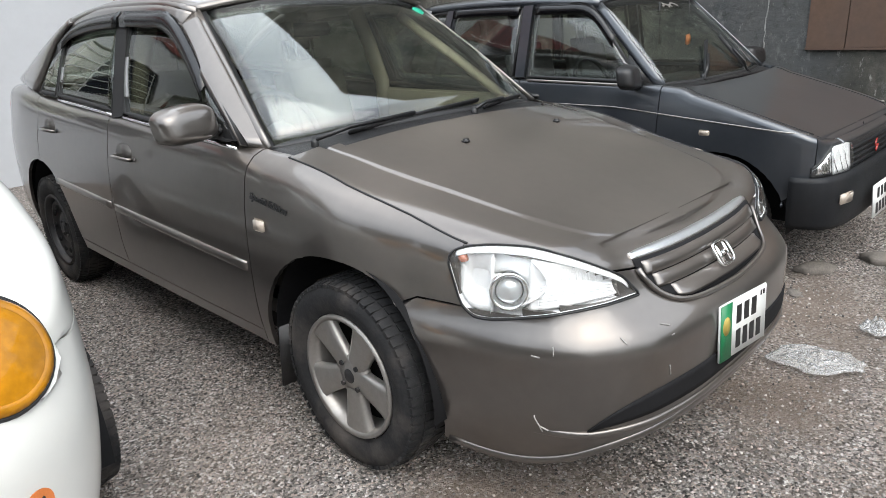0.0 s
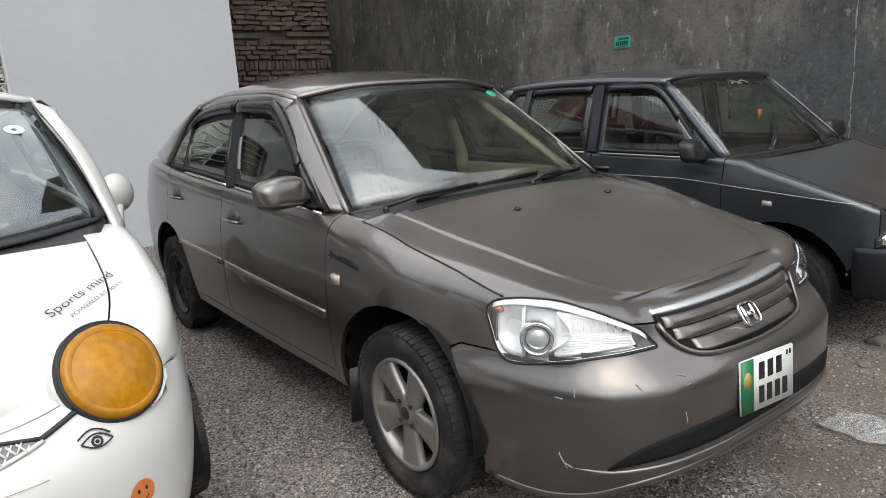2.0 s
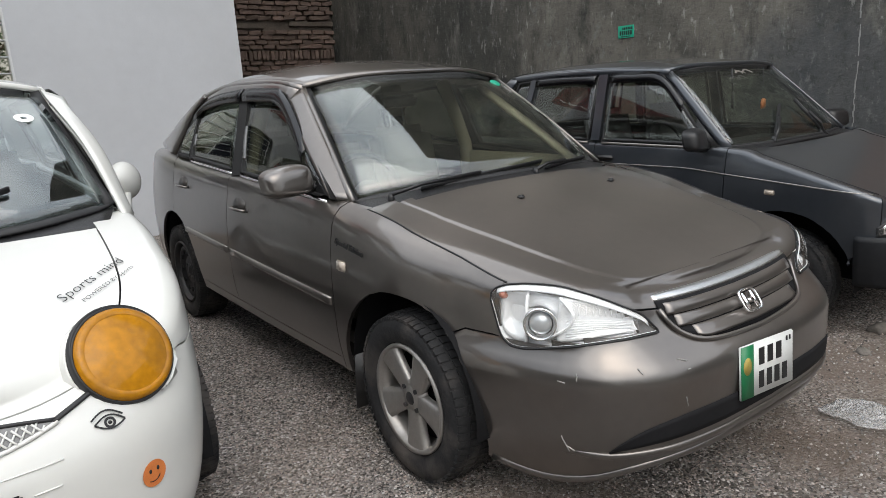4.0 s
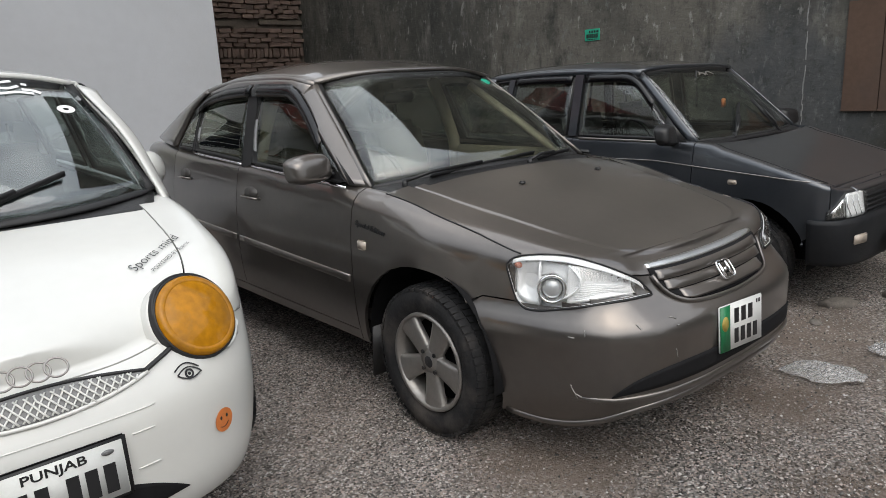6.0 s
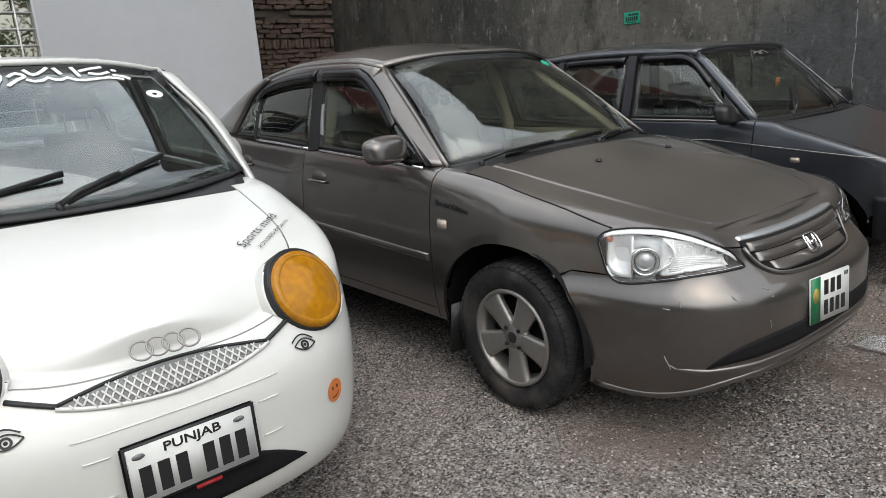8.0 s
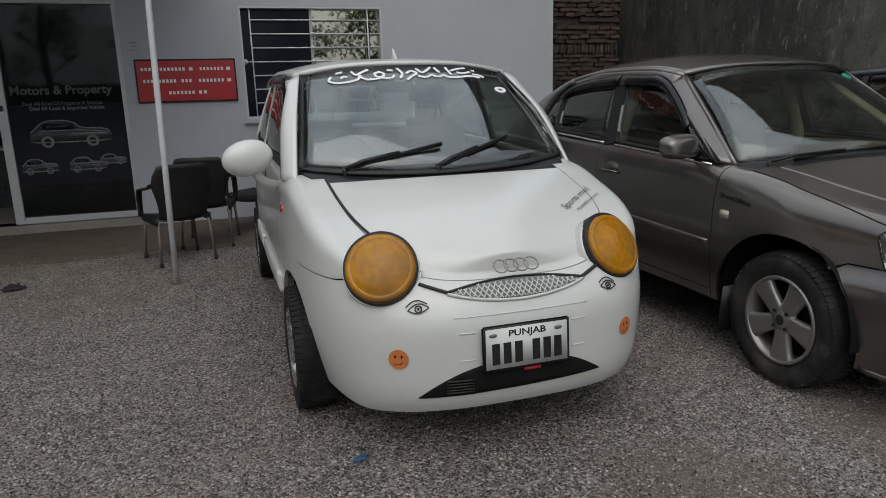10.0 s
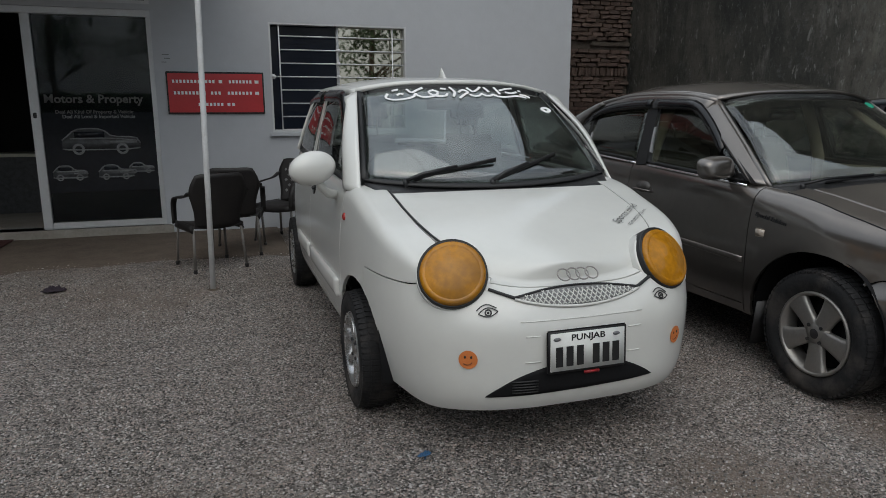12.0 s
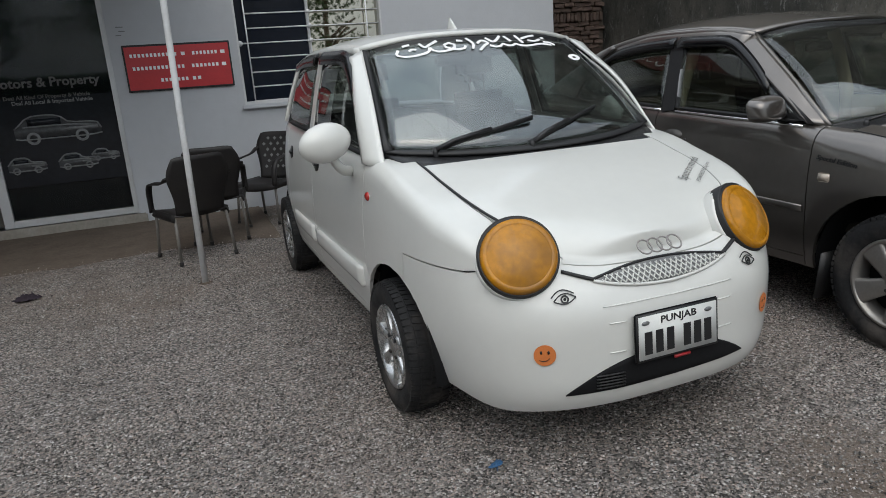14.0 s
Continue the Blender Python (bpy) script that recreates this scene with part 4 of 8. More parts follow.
def build_chair(loc, rz, label, lattice=False):
    """Moulded plastic armchair on tube legs: flared back, arms that run down into the seat's skirt."""
    c = thing("plastic_chair", label, "chair", loc, rz, group="plastic chairs by the wall")
    half = curve1([(0.0, 0.195), (0.3, 0.205), (0.52, 0.232), (0.66, 0.250), (0.82, 0.240), (1.0, 0.200)])
    spot = lambda u, t: Vector((half(t) * u, 0.215 + 0.11 * t + 0.028 * (1 - u * u), 0.38 + 0.47 * t - 0.018 * abs(u) ** 6 * t + 0.008 * u * u * t))
    bm = bmesh.new()
    add_grid(bm, [[spot(u, t) for u in np.linspace(-1, 1, 13)] for t in np.linspace(0, 1, 13)])
    part("backrest", thicken(bm, 0.009), M["chair"], c, "dark brown moulded flared back")
    bm = bmesh.new()
    add_grid(bm, [[(x, y, 0.425 - 0.025 * (1 - (x / 0.24) ** 2) - 0.02 * abs((y + 0.02) / 0.24) - (0.05 if abs(x) > 0.22 or y < -0.24 else 0)) for x in (-0.232, -0.215, -0.15, -0.08, 0, 0.08, 0.15, 0.215, 0.232)] for y in (-0.258, -0.235, -0.15, -0.05, 0.05, 0.15, 0.23)])
    part("seat", thicken(bm, 0.012), M["chair"], c)
    for sg in (-1, 1):
        line = catmull([(sg * 0.246, 0.285, 0.70), (sg * 0.240, 0.16, 0.655), (sg * 0.236, -0.04, 0.635), (sg * 0.233, -0.17, 0.61), (sg * 0.230, -0.225, 0.53), (sg * 0.228, -0.235, 0.38)], 22)
        part("armrest", sweep(line, [(-0.026, -0.007), (0.026, -0.007), (0.024, 0.007), (-0.024, 0.007)], (sg * 0.2, -0.3, 1)), M["chair"], c)
        bm = bmesh.new()
        add_grid(bm, [[(sg * 0.226, y, z) for y in np.linspace(-0.23, 0.23, 7)] for z in (0.345, 0.37, 0.41)])
        part("seat_skirt", thicken(bm, 0.008), M["chair"], c)
        for y in (-0.215, 0.225):
            foot = Vector((sg * 0.228, y * 1.12, 0.0))
            top = Vector((sg * 0.208, y * 0.95, 0.37))
            leg = part("leg", tube([top, foot + (top - foot) * 0.06], 0.0125, 8, (0, 1, 0)), M["chair_leg"], c, "pale grey tube leg")
            part("foot_cap", tube([foot + (top - foot) * 0.09, foot], 0.017, 8, (0, 1, 0)), M["chair"], leg)
    for i in range(5 if lattice else 0):
        for j in range(6):
            u, t = -0.62 + 0.31 * i + (0.12 if j % 2 else -0.04), 0.26 + 0.12 * j
            bm = add_box(bmesh.new(), (-0.013, -0.013, -0.003), (0.013, 0.013, 0.003))
            part("back_hole", finish(moved(bm, basis(spot(u, t) + Vector((0, -0.010, 0.002)), (1, 0, 1), (0, -1, 0.23))), smooth=False), M["chair_gap"], c)
    return c


build_chair((-1.62, 5.50, 0.0), 200, "dark brown plastic armchair with its back to the yard")
build_chair((-1.36, 6.10, 0.0), 172, "dark brown plastic armchair behind another chair")
build_chair((-0.86, 6.62, 0.0), -38, "dark brown plastic armchair with a lattice back beside the white car", True)


def build_side_wall_things():
    s = thing("green_tag", "small green printed plate fixed to the grey wall", "sign", (SIDE_X, 4.448, 1.832))
    part("tag_plate", box((-0.010, -0.10, -0.062), (-0.002, 0.10, 0.062), 0.002), M["sticker_green"], s)
    for z, y0, y1, h in ((0.032, -0.085, 0.05, 0.012), (-0.012, -0.075, 0.085, 0.022), (-0.048, -0.06, 0.07, 0.005)):
        n = 6
        for k in range(n):
            part("tag_bar", box((-0.0115, y0 + (y1 - y0) * k / n, z - h), (-0.010, y0 + (y1 - y0) * (k + 0.7) / n, z + h)), M["ink"], s)
    for y0, y1, z1 in ((1.585, 1.856, 1.865), (0.45, 1.580, 1.93), (-0.70, 0.445, 1.93)):
        b = thing("metal_sheet", "brown rust-stained sheet leaning flat against the grey wall", "sheet", (SIDE_X, 0, 0), group="brown wall sheets")
        part("sheet_panel", box((-0.022, y0, 1.0), (-0.003, y1, z1), 0.003), M["brown_sheet"], b)
        part("sheet_edge", box((-0.030, y0, 0.985), (-0.003, y1, 1.0)), M["brown_sheet"], b)
    # pale lime streak and a shallow repaired patch in the render
    st = thing("lime_streak", "thin pale lime streak running down the grey wall", "stain", (SIDE_X, 2.178, 0))
    rnd = random.Random(4)
    for k in range(26):
        z = 0.75 + 0.048 * k
        y, w = rnd.uniform(-0.006, 0.006), rnd.uniform(0.0015, 0.0055)
        if rnd.random() < 0.95:
            part("streak", box((-0.004, y - w, z), (0.0, y + w, z + rnd.uniform(0.046, 0.060))), M["streak"], st)


M["streak"] = mat("lime_white", (0.28, 0.275, 0.27), 0.9, vary=0.2, scale=20)
build_side_wall_things()


def build_bricks():
    rnd = random.Random(7)
    metas = []
    for k in range(6):
        bm = bmesh.new()
        add_box(bm, (-0.105, -0.06, -0.031), (0.105, 0.045, 0.031))
        bmesh.ops.bevel(bm, geom=bm.edges[:], offset=0.006, segments=1, affect="EDGES")
        for v in bm.verts:
            v.co += Vector((rnd.uniform(-1, 1), rnd.uniform(-1, 1), rnd.uniform(-1, 1))) * 0.008
        me = bpy.data.meshes.new("brick")
        finish(bm, smooth=False, weld=0).to_mesh(me)
        bm.free()
        me.materials.append(M["brick"])
        metas.append(me)
    n = 0
    z, row = 1.26, 0
    rest = bmesh.new()
    while z < 6.1:
        if 2.52 < z < 2.68:
            z += 0.078
            continue
        soldier = abs(z - 2.03) < 0.05
        x = CORNER_X + (0.02 if row % 2 else 0.12)
        step = 0.078 if soldier else 0.225
        while x < SIDE_X - 0.02:
            w = step * rnd.uniform(0.88, 1.06)
            if n < 300 and 1.5 < z < 3.45:
                o = new("brick", metas[rnd.randrange(6)])
                o.parent = brick_wall
                sx = (w - 0.014) / 0.21
                o.matrix_basis = Matrix.LocRotScale((x, BRICK_Y + 0.03 + rnd.uniform(-0.03, 0.015), z + rnd.uniform(-0.008, 0.008) + (0.05 if soldier else 0)), Euler((rnd.uniform(-0.05, 0.05), rnd.uniform(-0.06, 0.06), rnd.uniform(-0.05, 0.05))), (sx, 1, 2.2 if soldier else 1))
                n += 1
            else:
                add_box(rest, (x - w / 2 + 0.007, BRICK_Y - 0.03, z - 0.031), (x + w / 2 - 0.007, BRICK_Y + 0.06, z + 0.031))
            x += w
        z += 0.178 if soldier else 0.078
        row += 1
    o = part("brickwork", finish(rest, smooth=False, weld=0), M["brick"], brick_wall, "joined far bricks")
    tagged(o, kind="stuff")
    part("concrete_band", box((CORNER_X, BRICK_Y - 0.02, 2.515), (CORNER_X + 1.75, BRICK_Y + 0.06, 2.60), 0.01), M["mortar"], brick_wall, "rough concrete lintel band")
    part("concrete_band", box((CORNER_X + 2.2, BRICK_Y - 0.025, 2.55), (SIDE_X, BRICK_Y + 0.06, 2.63), 0.01), M["mortar"], brick_wall)


def build_litter():
    rnd = random.Random(11)

    def crumple(name, label, c, a, b, rz, hgt, material, cat="litter"):
        t = thing(name, label, cat, (c[0], c[1], 0.004), rz)
        bm = bmesh.new()
        rows = []
        for j in range(25):
            r = j / 24
            rows.append([(a * r * math.cos(q) * (1 + 0.45 * noise.noise((math.cos(q) * 1.7, math.sin(q) * 1.7, c[0]))), b * r * math.sin(q) * (1 + 0.25 * noise.noise((math.sin(q) * 2, math.cos(q), c[1]))), 0.006 + hgt * (1 - r ** 2) * (0.35 + 1.5 * abs(noise.noise((4 * r * math.cos(q), 4 * r * math.sin(q), c[0] * 3)))) + hgt * 0.8 * abs(noise.noise((14 * r * math.cos(q), 14 * r * math.sin(q), c[0])))) for q in np.linspace(0, 2 * math.pi, 61)])
        add_grid(bm, rows)
        part("film", thicken(bm, 0.001), material, t)
    crumple("plastic_bag", "crumpled clear plastic bag flat on the gravel", (2.735, 0.685), 0.155, 0.115, 114, 0.022, M["plastic_bag"])
    crumple("plastic_bag", "small scrunched clear plastic wrapper on the gravel", (3.165, 0.575), 0.075, 0.06, 30, 0.04, M["plastic_bag"])
    crumple("plastic_scrap", "small blue plastic scrap on the gravel", (-0.772, 1.565), 0.030, 0.014, 20, 0.012, M["blue_scrap"])
    crumple("cloth_scrap", "dark scrap of cloth on the ground", (-2.765, 4.885), 0.085, 0.035, 10, 0.03, M["scrap_dark"])
    for (x, y, a, b, h, rz) in ((3.78, 1.0, 0.11, 0.055, 0.045, 140), (4.12, 0.77, 0.10, 0.07, 0.05, 100), (3.40, 0.98, 0.05, 0.03, 0.012, 20)):
        t = thing("stone", "flat grey-brown stone half sunk in the gravel", "stone", (x, y, 0), rz, group="stones in the yard")
        bm = bmesh.new()
        bmesh.ops.create_icosphere(bm, subdivisions=3, radius=1.0)
        for v in bm.verts:
            k = 1 + 0.25 * noise.noise(v.co * 1.4 + Vector((x, y, 0)))
            v.co = Vector((v.co.x * a * k, v.co.y * b * k, max(-0.01, math.copysign(abs(v.co.z) ** 0.6, v.co.z) * h * k)))
        part("rock", finish(bm), M["stone"], t)


def scatter(name, count, boxes, size, material, label, tall=0.0):
    """Loose stones as one object: lumpy eight-sided chips."""
    g = np.random.RandomState(5)
    base = np.array([(1, 0, 0), (-1, 0, 0), (0, 1, 0), (0, -1, 0), (0, 0, 1), (0, 0, -1)], float)
    tri = np.array([(0, 2, 4), (2, 1, 4), (1, 3, 4), (3, 0, 4), (2, 0, 5), (1, 2, 5), (3, 1, 5), (0, 3, 5)])
    vs, fs, at = [], [], 0
    for (x0, x1, y0, y1), n in zip(boxes, count):
        c = np.stack([g.uniform(x0, x1, n), g.uniform(y0, y1, n), tall * g.rand(n)], 1)
        keep = np.ones(n, bool)
        for px, py, rad in ((3.25, 0.95, 0.75), (2.4, 0.75, 0.45), (1.33, 1.1, 0.40), (2.9, 0.6, 0.3)):
            keep &= (np.hypot(c[:, 0] - px, c[:, 1] - py) > rad * g.uniform(0.6, 1.25, n)) | (g.rand(n) < 0.3)
        c, n = c[keep], int(keep.sum())
        s = size[0] + (size[1] - size[0]) * g.rand(n) ** 3
        v = base[None] * s[:, None, None] * g.uniform(0.6, 1.25, (n, 6, 3)) + g.uniform(-0.25, 0.25, (n, 6, 3)) * s[:, None, None]
        a = g.uniform(0, 2 * math.pi, n)
        ca, sa = np.cos(a)[:, None], np.sin(a)[:, None]
        x, y, z = v[..., 0].copy(), v[..., 1].copy(), v[..., 2] * 0.75
        v = np.stack([x * ca - y * sa, x * sa + y * ca, z], 2) + c[:, None]
        v[..., 2] += s[:, None] * 0.30
        vs.append(v.reshape(-1, 3))
        fs.append((tri[None] + (np.arange(n) * 6)[:, None, None] + at).reshape(-1, 3))
        at += n * 6
    vs, fs = np.concatenate(vs), np.concatenate(fs)
    me = bpy.data.meshes.new(name)
    me.vertices.add(len(vs))
    me.vertices.foreach_set("co", vs.ravel())
    me.loops.add(len(fs) * 3)
    me.loops.foreach_set("vertex_index", fs.ravel().astype(np.int32))
    me.polygons.add(len(fs))
    me.polygons.foreach_set("loop_start", (np.arange(len(fs)) * 3).astype(np.int32))
    me.update(calc_edges=True)
    me.materials.append(material)
    return tagged(new(name, me), label, "gravel", kind="stuff")


def build_tree(loc, h, seed, label):
    rnd = random.Random(seed)
    t = thing("tree", label, "tree", loc, group="trees across the road")
    bm = bmesh.new()
    add_sweep(bm, catmull([(0, 0, -0.2), (0.1, 0.05, h * 0.2), (-0.05, 0.1, h * 0.45), (0.1, 0, h * 0.8)], 9), ring_profile(0.16, 0.16, 9), (0, 1, 0))
    for k in range(7):
        a, z = rnd.uniform(0, 6.28), h * rnd.uniform(0.3, 0.7)
        add_sweep(bm, [(0, 0, z), (h * 0.12 * math.cos(a), h * 0.12 * math.sin(a), z + h * 0.1), (h * 0.25 * math.cos(a), h * 0.25 * math.sin(a), z + h * 0.16)], ring_profile(0.06, 0.06, 6), (0, 0, 1))
    part("trunk", finish(bm), M["bark"], t)
    g = np.random.RandomState(seed)
    pts, fcs = [], []
    for k in range(34):
        cx, cy, cz = (g.randn(3) * np.array([0.17, 0.17, 0.17]) + np.array([0, 0, 0.66])) * h
        for q in range(55):
            c = np.array([cx, cy, cz]) + g.randn(3) * h * 0.055
            u, v = g.randn(3), g.randn(3)
            u, v = u / np.linalg.norm(u) * h * 0.018, v / np.linalg.norm(v) * h * 0.012
            i = len(pts)
            pts += [c - u, c + v, c + u, c - v]
            fcs.append((i, i + 1, i + 2, i + 3))
    me = bpy.data.meshes.new("crown")
    me.from_pydata([tuple(p) for p in pts], [], fcs)
    me.materials.append(M["leaf"])
    o = new("crown", me)
    o.parent = t


for i, (x, y, h) in enumerate(((-4, -24, 7.5), (2.6, -21, 6.0), (7.5, -26, 8.0), (-10, -27, 8.5), (13, -23, 7.0), (-17, -25, 8))):
    build_tree((x, y, 0), h, 20 + i, "leafy roadside tree standing beyond the yard")
scatter("hedge_leaves", [14000], [(-30, 30, -30.5, -29)], (0.12, 0.45), M["leaf"], "dark leafy hedge along the far road edge", 2.4)
build_litter()
scatter("loose_gravel", [110000, 50000, 28000, 9000], [(-2.6, 3.6, 0.2, 2.6), (-4.2, 1.2, 2.4, 5.2), (2.4, 5.9, 0.0, 3.0), (-4.6, 0.6, 5.0, 6.6)], (0.0026, 0.0080), M["pebble"], "loose crushed grey stones lying over the yard")
build_bricks()


# ---- cars ----
class Shell:
    """The painted skin of a car: a plan outline, drawn in by height, with a lid over bonnet and boot."""

    def __init__(self, outline, front, side, rear, mid, cowl, deck, round_r=0.05, crown=2.2, ledge=None, shut=None, fold=None):
        # outline: (half width, y, top, bottom) from the nose's middle to the tail's middle
        dense = np.array(catmull(outline, 600))
        self.tab = dense
        self.s = np.concatenate([[0], np.cumsum(np.linalg.norm(np.diff(dense[:, :2], axis=0), axis=1))])
        self.len = self.s[-1]
        self.front, self.side, self.rear, self.mid = curve1(front), curve1(side), curve1(rear), curve1(mid)
        self.cowl, self.deck, self.r, self.crown, self.ledge = cowl, deck, round_r, crown, ledge
        # shut: where along y the bonnet's edge cuts the shoulder; fold: (y, share of the half width, rise, half the band)
        self.shut, self.fold = shut, fold

    def at(self, s):
        x, y, zt, zb = (float(np.interp(s, self.s, self.tab[:, k])) for k in range(4))
        e = 0.02
        ax, ay = (float(np.interp(max(s - e, 0), self.s, self.tab[:, k])) for k in (0, 1))
        bx, by = (float(np.interp(min(s + e, self.len), self.s, self.tab[:, k])) for k in (0, 1))
        n = Vector((by - ay, -(bx - ax), 0)).normalized()
        if s < 1e-6:
            n = Vector((0, -1, 0))
        if s > self.len - 1e-6:
            n = Vector((0, 1, 0))
        return x, y, zt, zb, n

    def rad(self, s):
        """Radius of the shoulder: one number, or a table over the outline's length."""
        return self.r if isinstance(self.r, float) else float(np.interp(s, *self.r))

    def s_of_y(self, y):
        return float(np.interp(y, self.tab[:, 1], self.s))

    def s_of_x(self, x):
        k = int(np.argmax(self.tab[:, 0] > 0.93 * self.tab[:, 0].max()))
        return float(np.interp(x, self.tab[:k, 0], self.s[:k]))

    def point(self, s, z, off=0.0, sign=-1):
        x, y, zt, zb, n = self.at(s)
        f, r = max(0.0, -n.y) ** 2, max(0.0, n.y) ** 2
        d = n.x ** 2 * self.side(z) + f * self.front(z) + r * self.rear(z)
        if self.ledge:
            # a bumper stands a little proud of the wing behind it
            s_in, s_out, z_in, z_out, depth = self.ledge
            along = min(max((s - 0.58) / (s_in - 0.58), 0.0), 1.0) * min(max((s_out - s) / 0.25, 0.0), 1.0)
            d += depth * along * min(max((z - z_in) / (z_out - z_in), 0.0), 1.0) ** 1.25
        rr = self.rad(s)
        k = z - (zt - rr)
        if k > 0:
            k = min(k, rr)
            d += rr - math.sqrt(max(rr ** 2 - k * k, 0))
        d -= off
        return Vector((sign * max(x - n.x * d, 0.0), y - n.y * d, z))

    def normal(self, s, z, sign=-1):
        e = 0.012
        a, b = self.point(min(s + e, self.len), z, 0, sign), self.point(max(s - e, 0), z, 0, sign)
        c, d = self.point(s, z + e, 0, sign), self.point(s, z - e, 0, sign)
        n = (a - b).cross(c - d).normalized()
        return n if n.dot(Vector((sign * self.at(s)[4].x, self.at(s)[4].y, 0))) > 0 else -n

    def lid(self, x, y):
        """Height of bonnet or boot lid at a place."""
        s = self.s_of_y(y)
        _, _, zt, _, n = self.at(s)
        rim = abs(self.point(s, zt).x)
        t = 1 - min(abs(x) / max(rim, 1e-3), 1)
        return zt + (self.mid(y) - zt) * (1 - max(1 - t, 0.0) ** self.crown) + self.bend(y, t)

    def band(self, y):
        """Place, rise and half width of the bonnet's fold at y."""
        ys, ts, hs, ws = zip(*self.fold)
        return tuple(float(np.interp(y, ys, q)) for q in (ts, hs, ws))

    def bend(self, y, t):
        """Step of the bonnet's fold, at the share t from rim to centre line."""
        if not self.fold or y > 2:
            return 0.0
        tc, h, w = self.band(y)
        q = min(max((t - tc + w) / (2 * w), 0.0), 1.0)
        return h * q * q * (3 - 2 * q) - h * max(0.0, (t - tc - w) / (1 - tc - w)) ** 0.8

    def grid(self, ys, rows=16, fillet=5, lid=14, seam=0.1, fine=0.04, levels=()):
        """Columns along the outline (ys: seams to hit), rows from sill to centre line."""
        cols = sorted({round(k * self.len / round(self.len / fine), 4) for k in range(round(self.len / fine) + 1)} | {round(self.s_of_y(y), 4) for y in ys})
        keep, must = [], {round(self.s_of_y(y), 4) for y in ys}
        for c in cols:
            if keep and c - keep[-1] < fine * 0.45:
                if c in must:
                    keep[-1] = c
                continue
            keep.append(c)
        out = []
        for s in keep:
            x, y, zt, zb, n = self.at(s)
            rr = self.rad(s)
            zs = [zb + (zt - rr - zb) * j / rows for j in range(rows + 1)]
            if levels:
                # rows pass through the seam heights, each at the same row all along
                ks, hs = [0], [zb]
                for k, lv in levels:
                    ks.append(k)
                    hs.append(max(min(lv, zt - rr - 0.004 * (rows - k)), hs[-1] + 0.004))
                zs = [float(np.interp(j, ks + [rows], hs + [zt - rr])) for j in range(rows + 1)]
            col = [(self.point(s, z), ("side", j / rows)) for j, z in enumerate(zs)]
            turn = [k / fillet for k in range(1, fillet + 1)]
            if self.shut and y < 2:
                a = math.asin(self.shut(y)) * 2 / math.pi
                turn = [float(np.interp(q, (0, 0.6, 1), (0, a, 1))) for q in turn]
            col += [(self.point(s, zt - rr + rr * math.sin(q * math.pi / 2)), ("fillet", k / fillet)) for k, q in enumerate(turn, 1)]
            rim = col[-1][0]
            ts = [seam * k / 2 for k in (1, 2)] + [seam + (1 - seam) * k / lid for k in range(1, lid + 1)]
            if self.fold and y < 2:
                tc, _, w = self.band(rim.y)
                ts = [(tc - w) * 0.5] + [tc + w * k / 3 for k in range(-3, 4)] + [tc + w + (1 - tc - w) * k / lid for k in range(1, lid + 1)]
            if y < self.cowl + 0.02 or y > self.deck - 0.02:
                zc = self.mid(rim.y)
                for t in ts:
                    col.append((Vector((rim.x * (1 - t), rim.y, rim.z + (zc - rim.z) * (1 - max(1 - t, 0.0) ** self.crown) + self.bend(rim.y, t))), ("lid", t)))
            out.append((s, y, col))
        return out


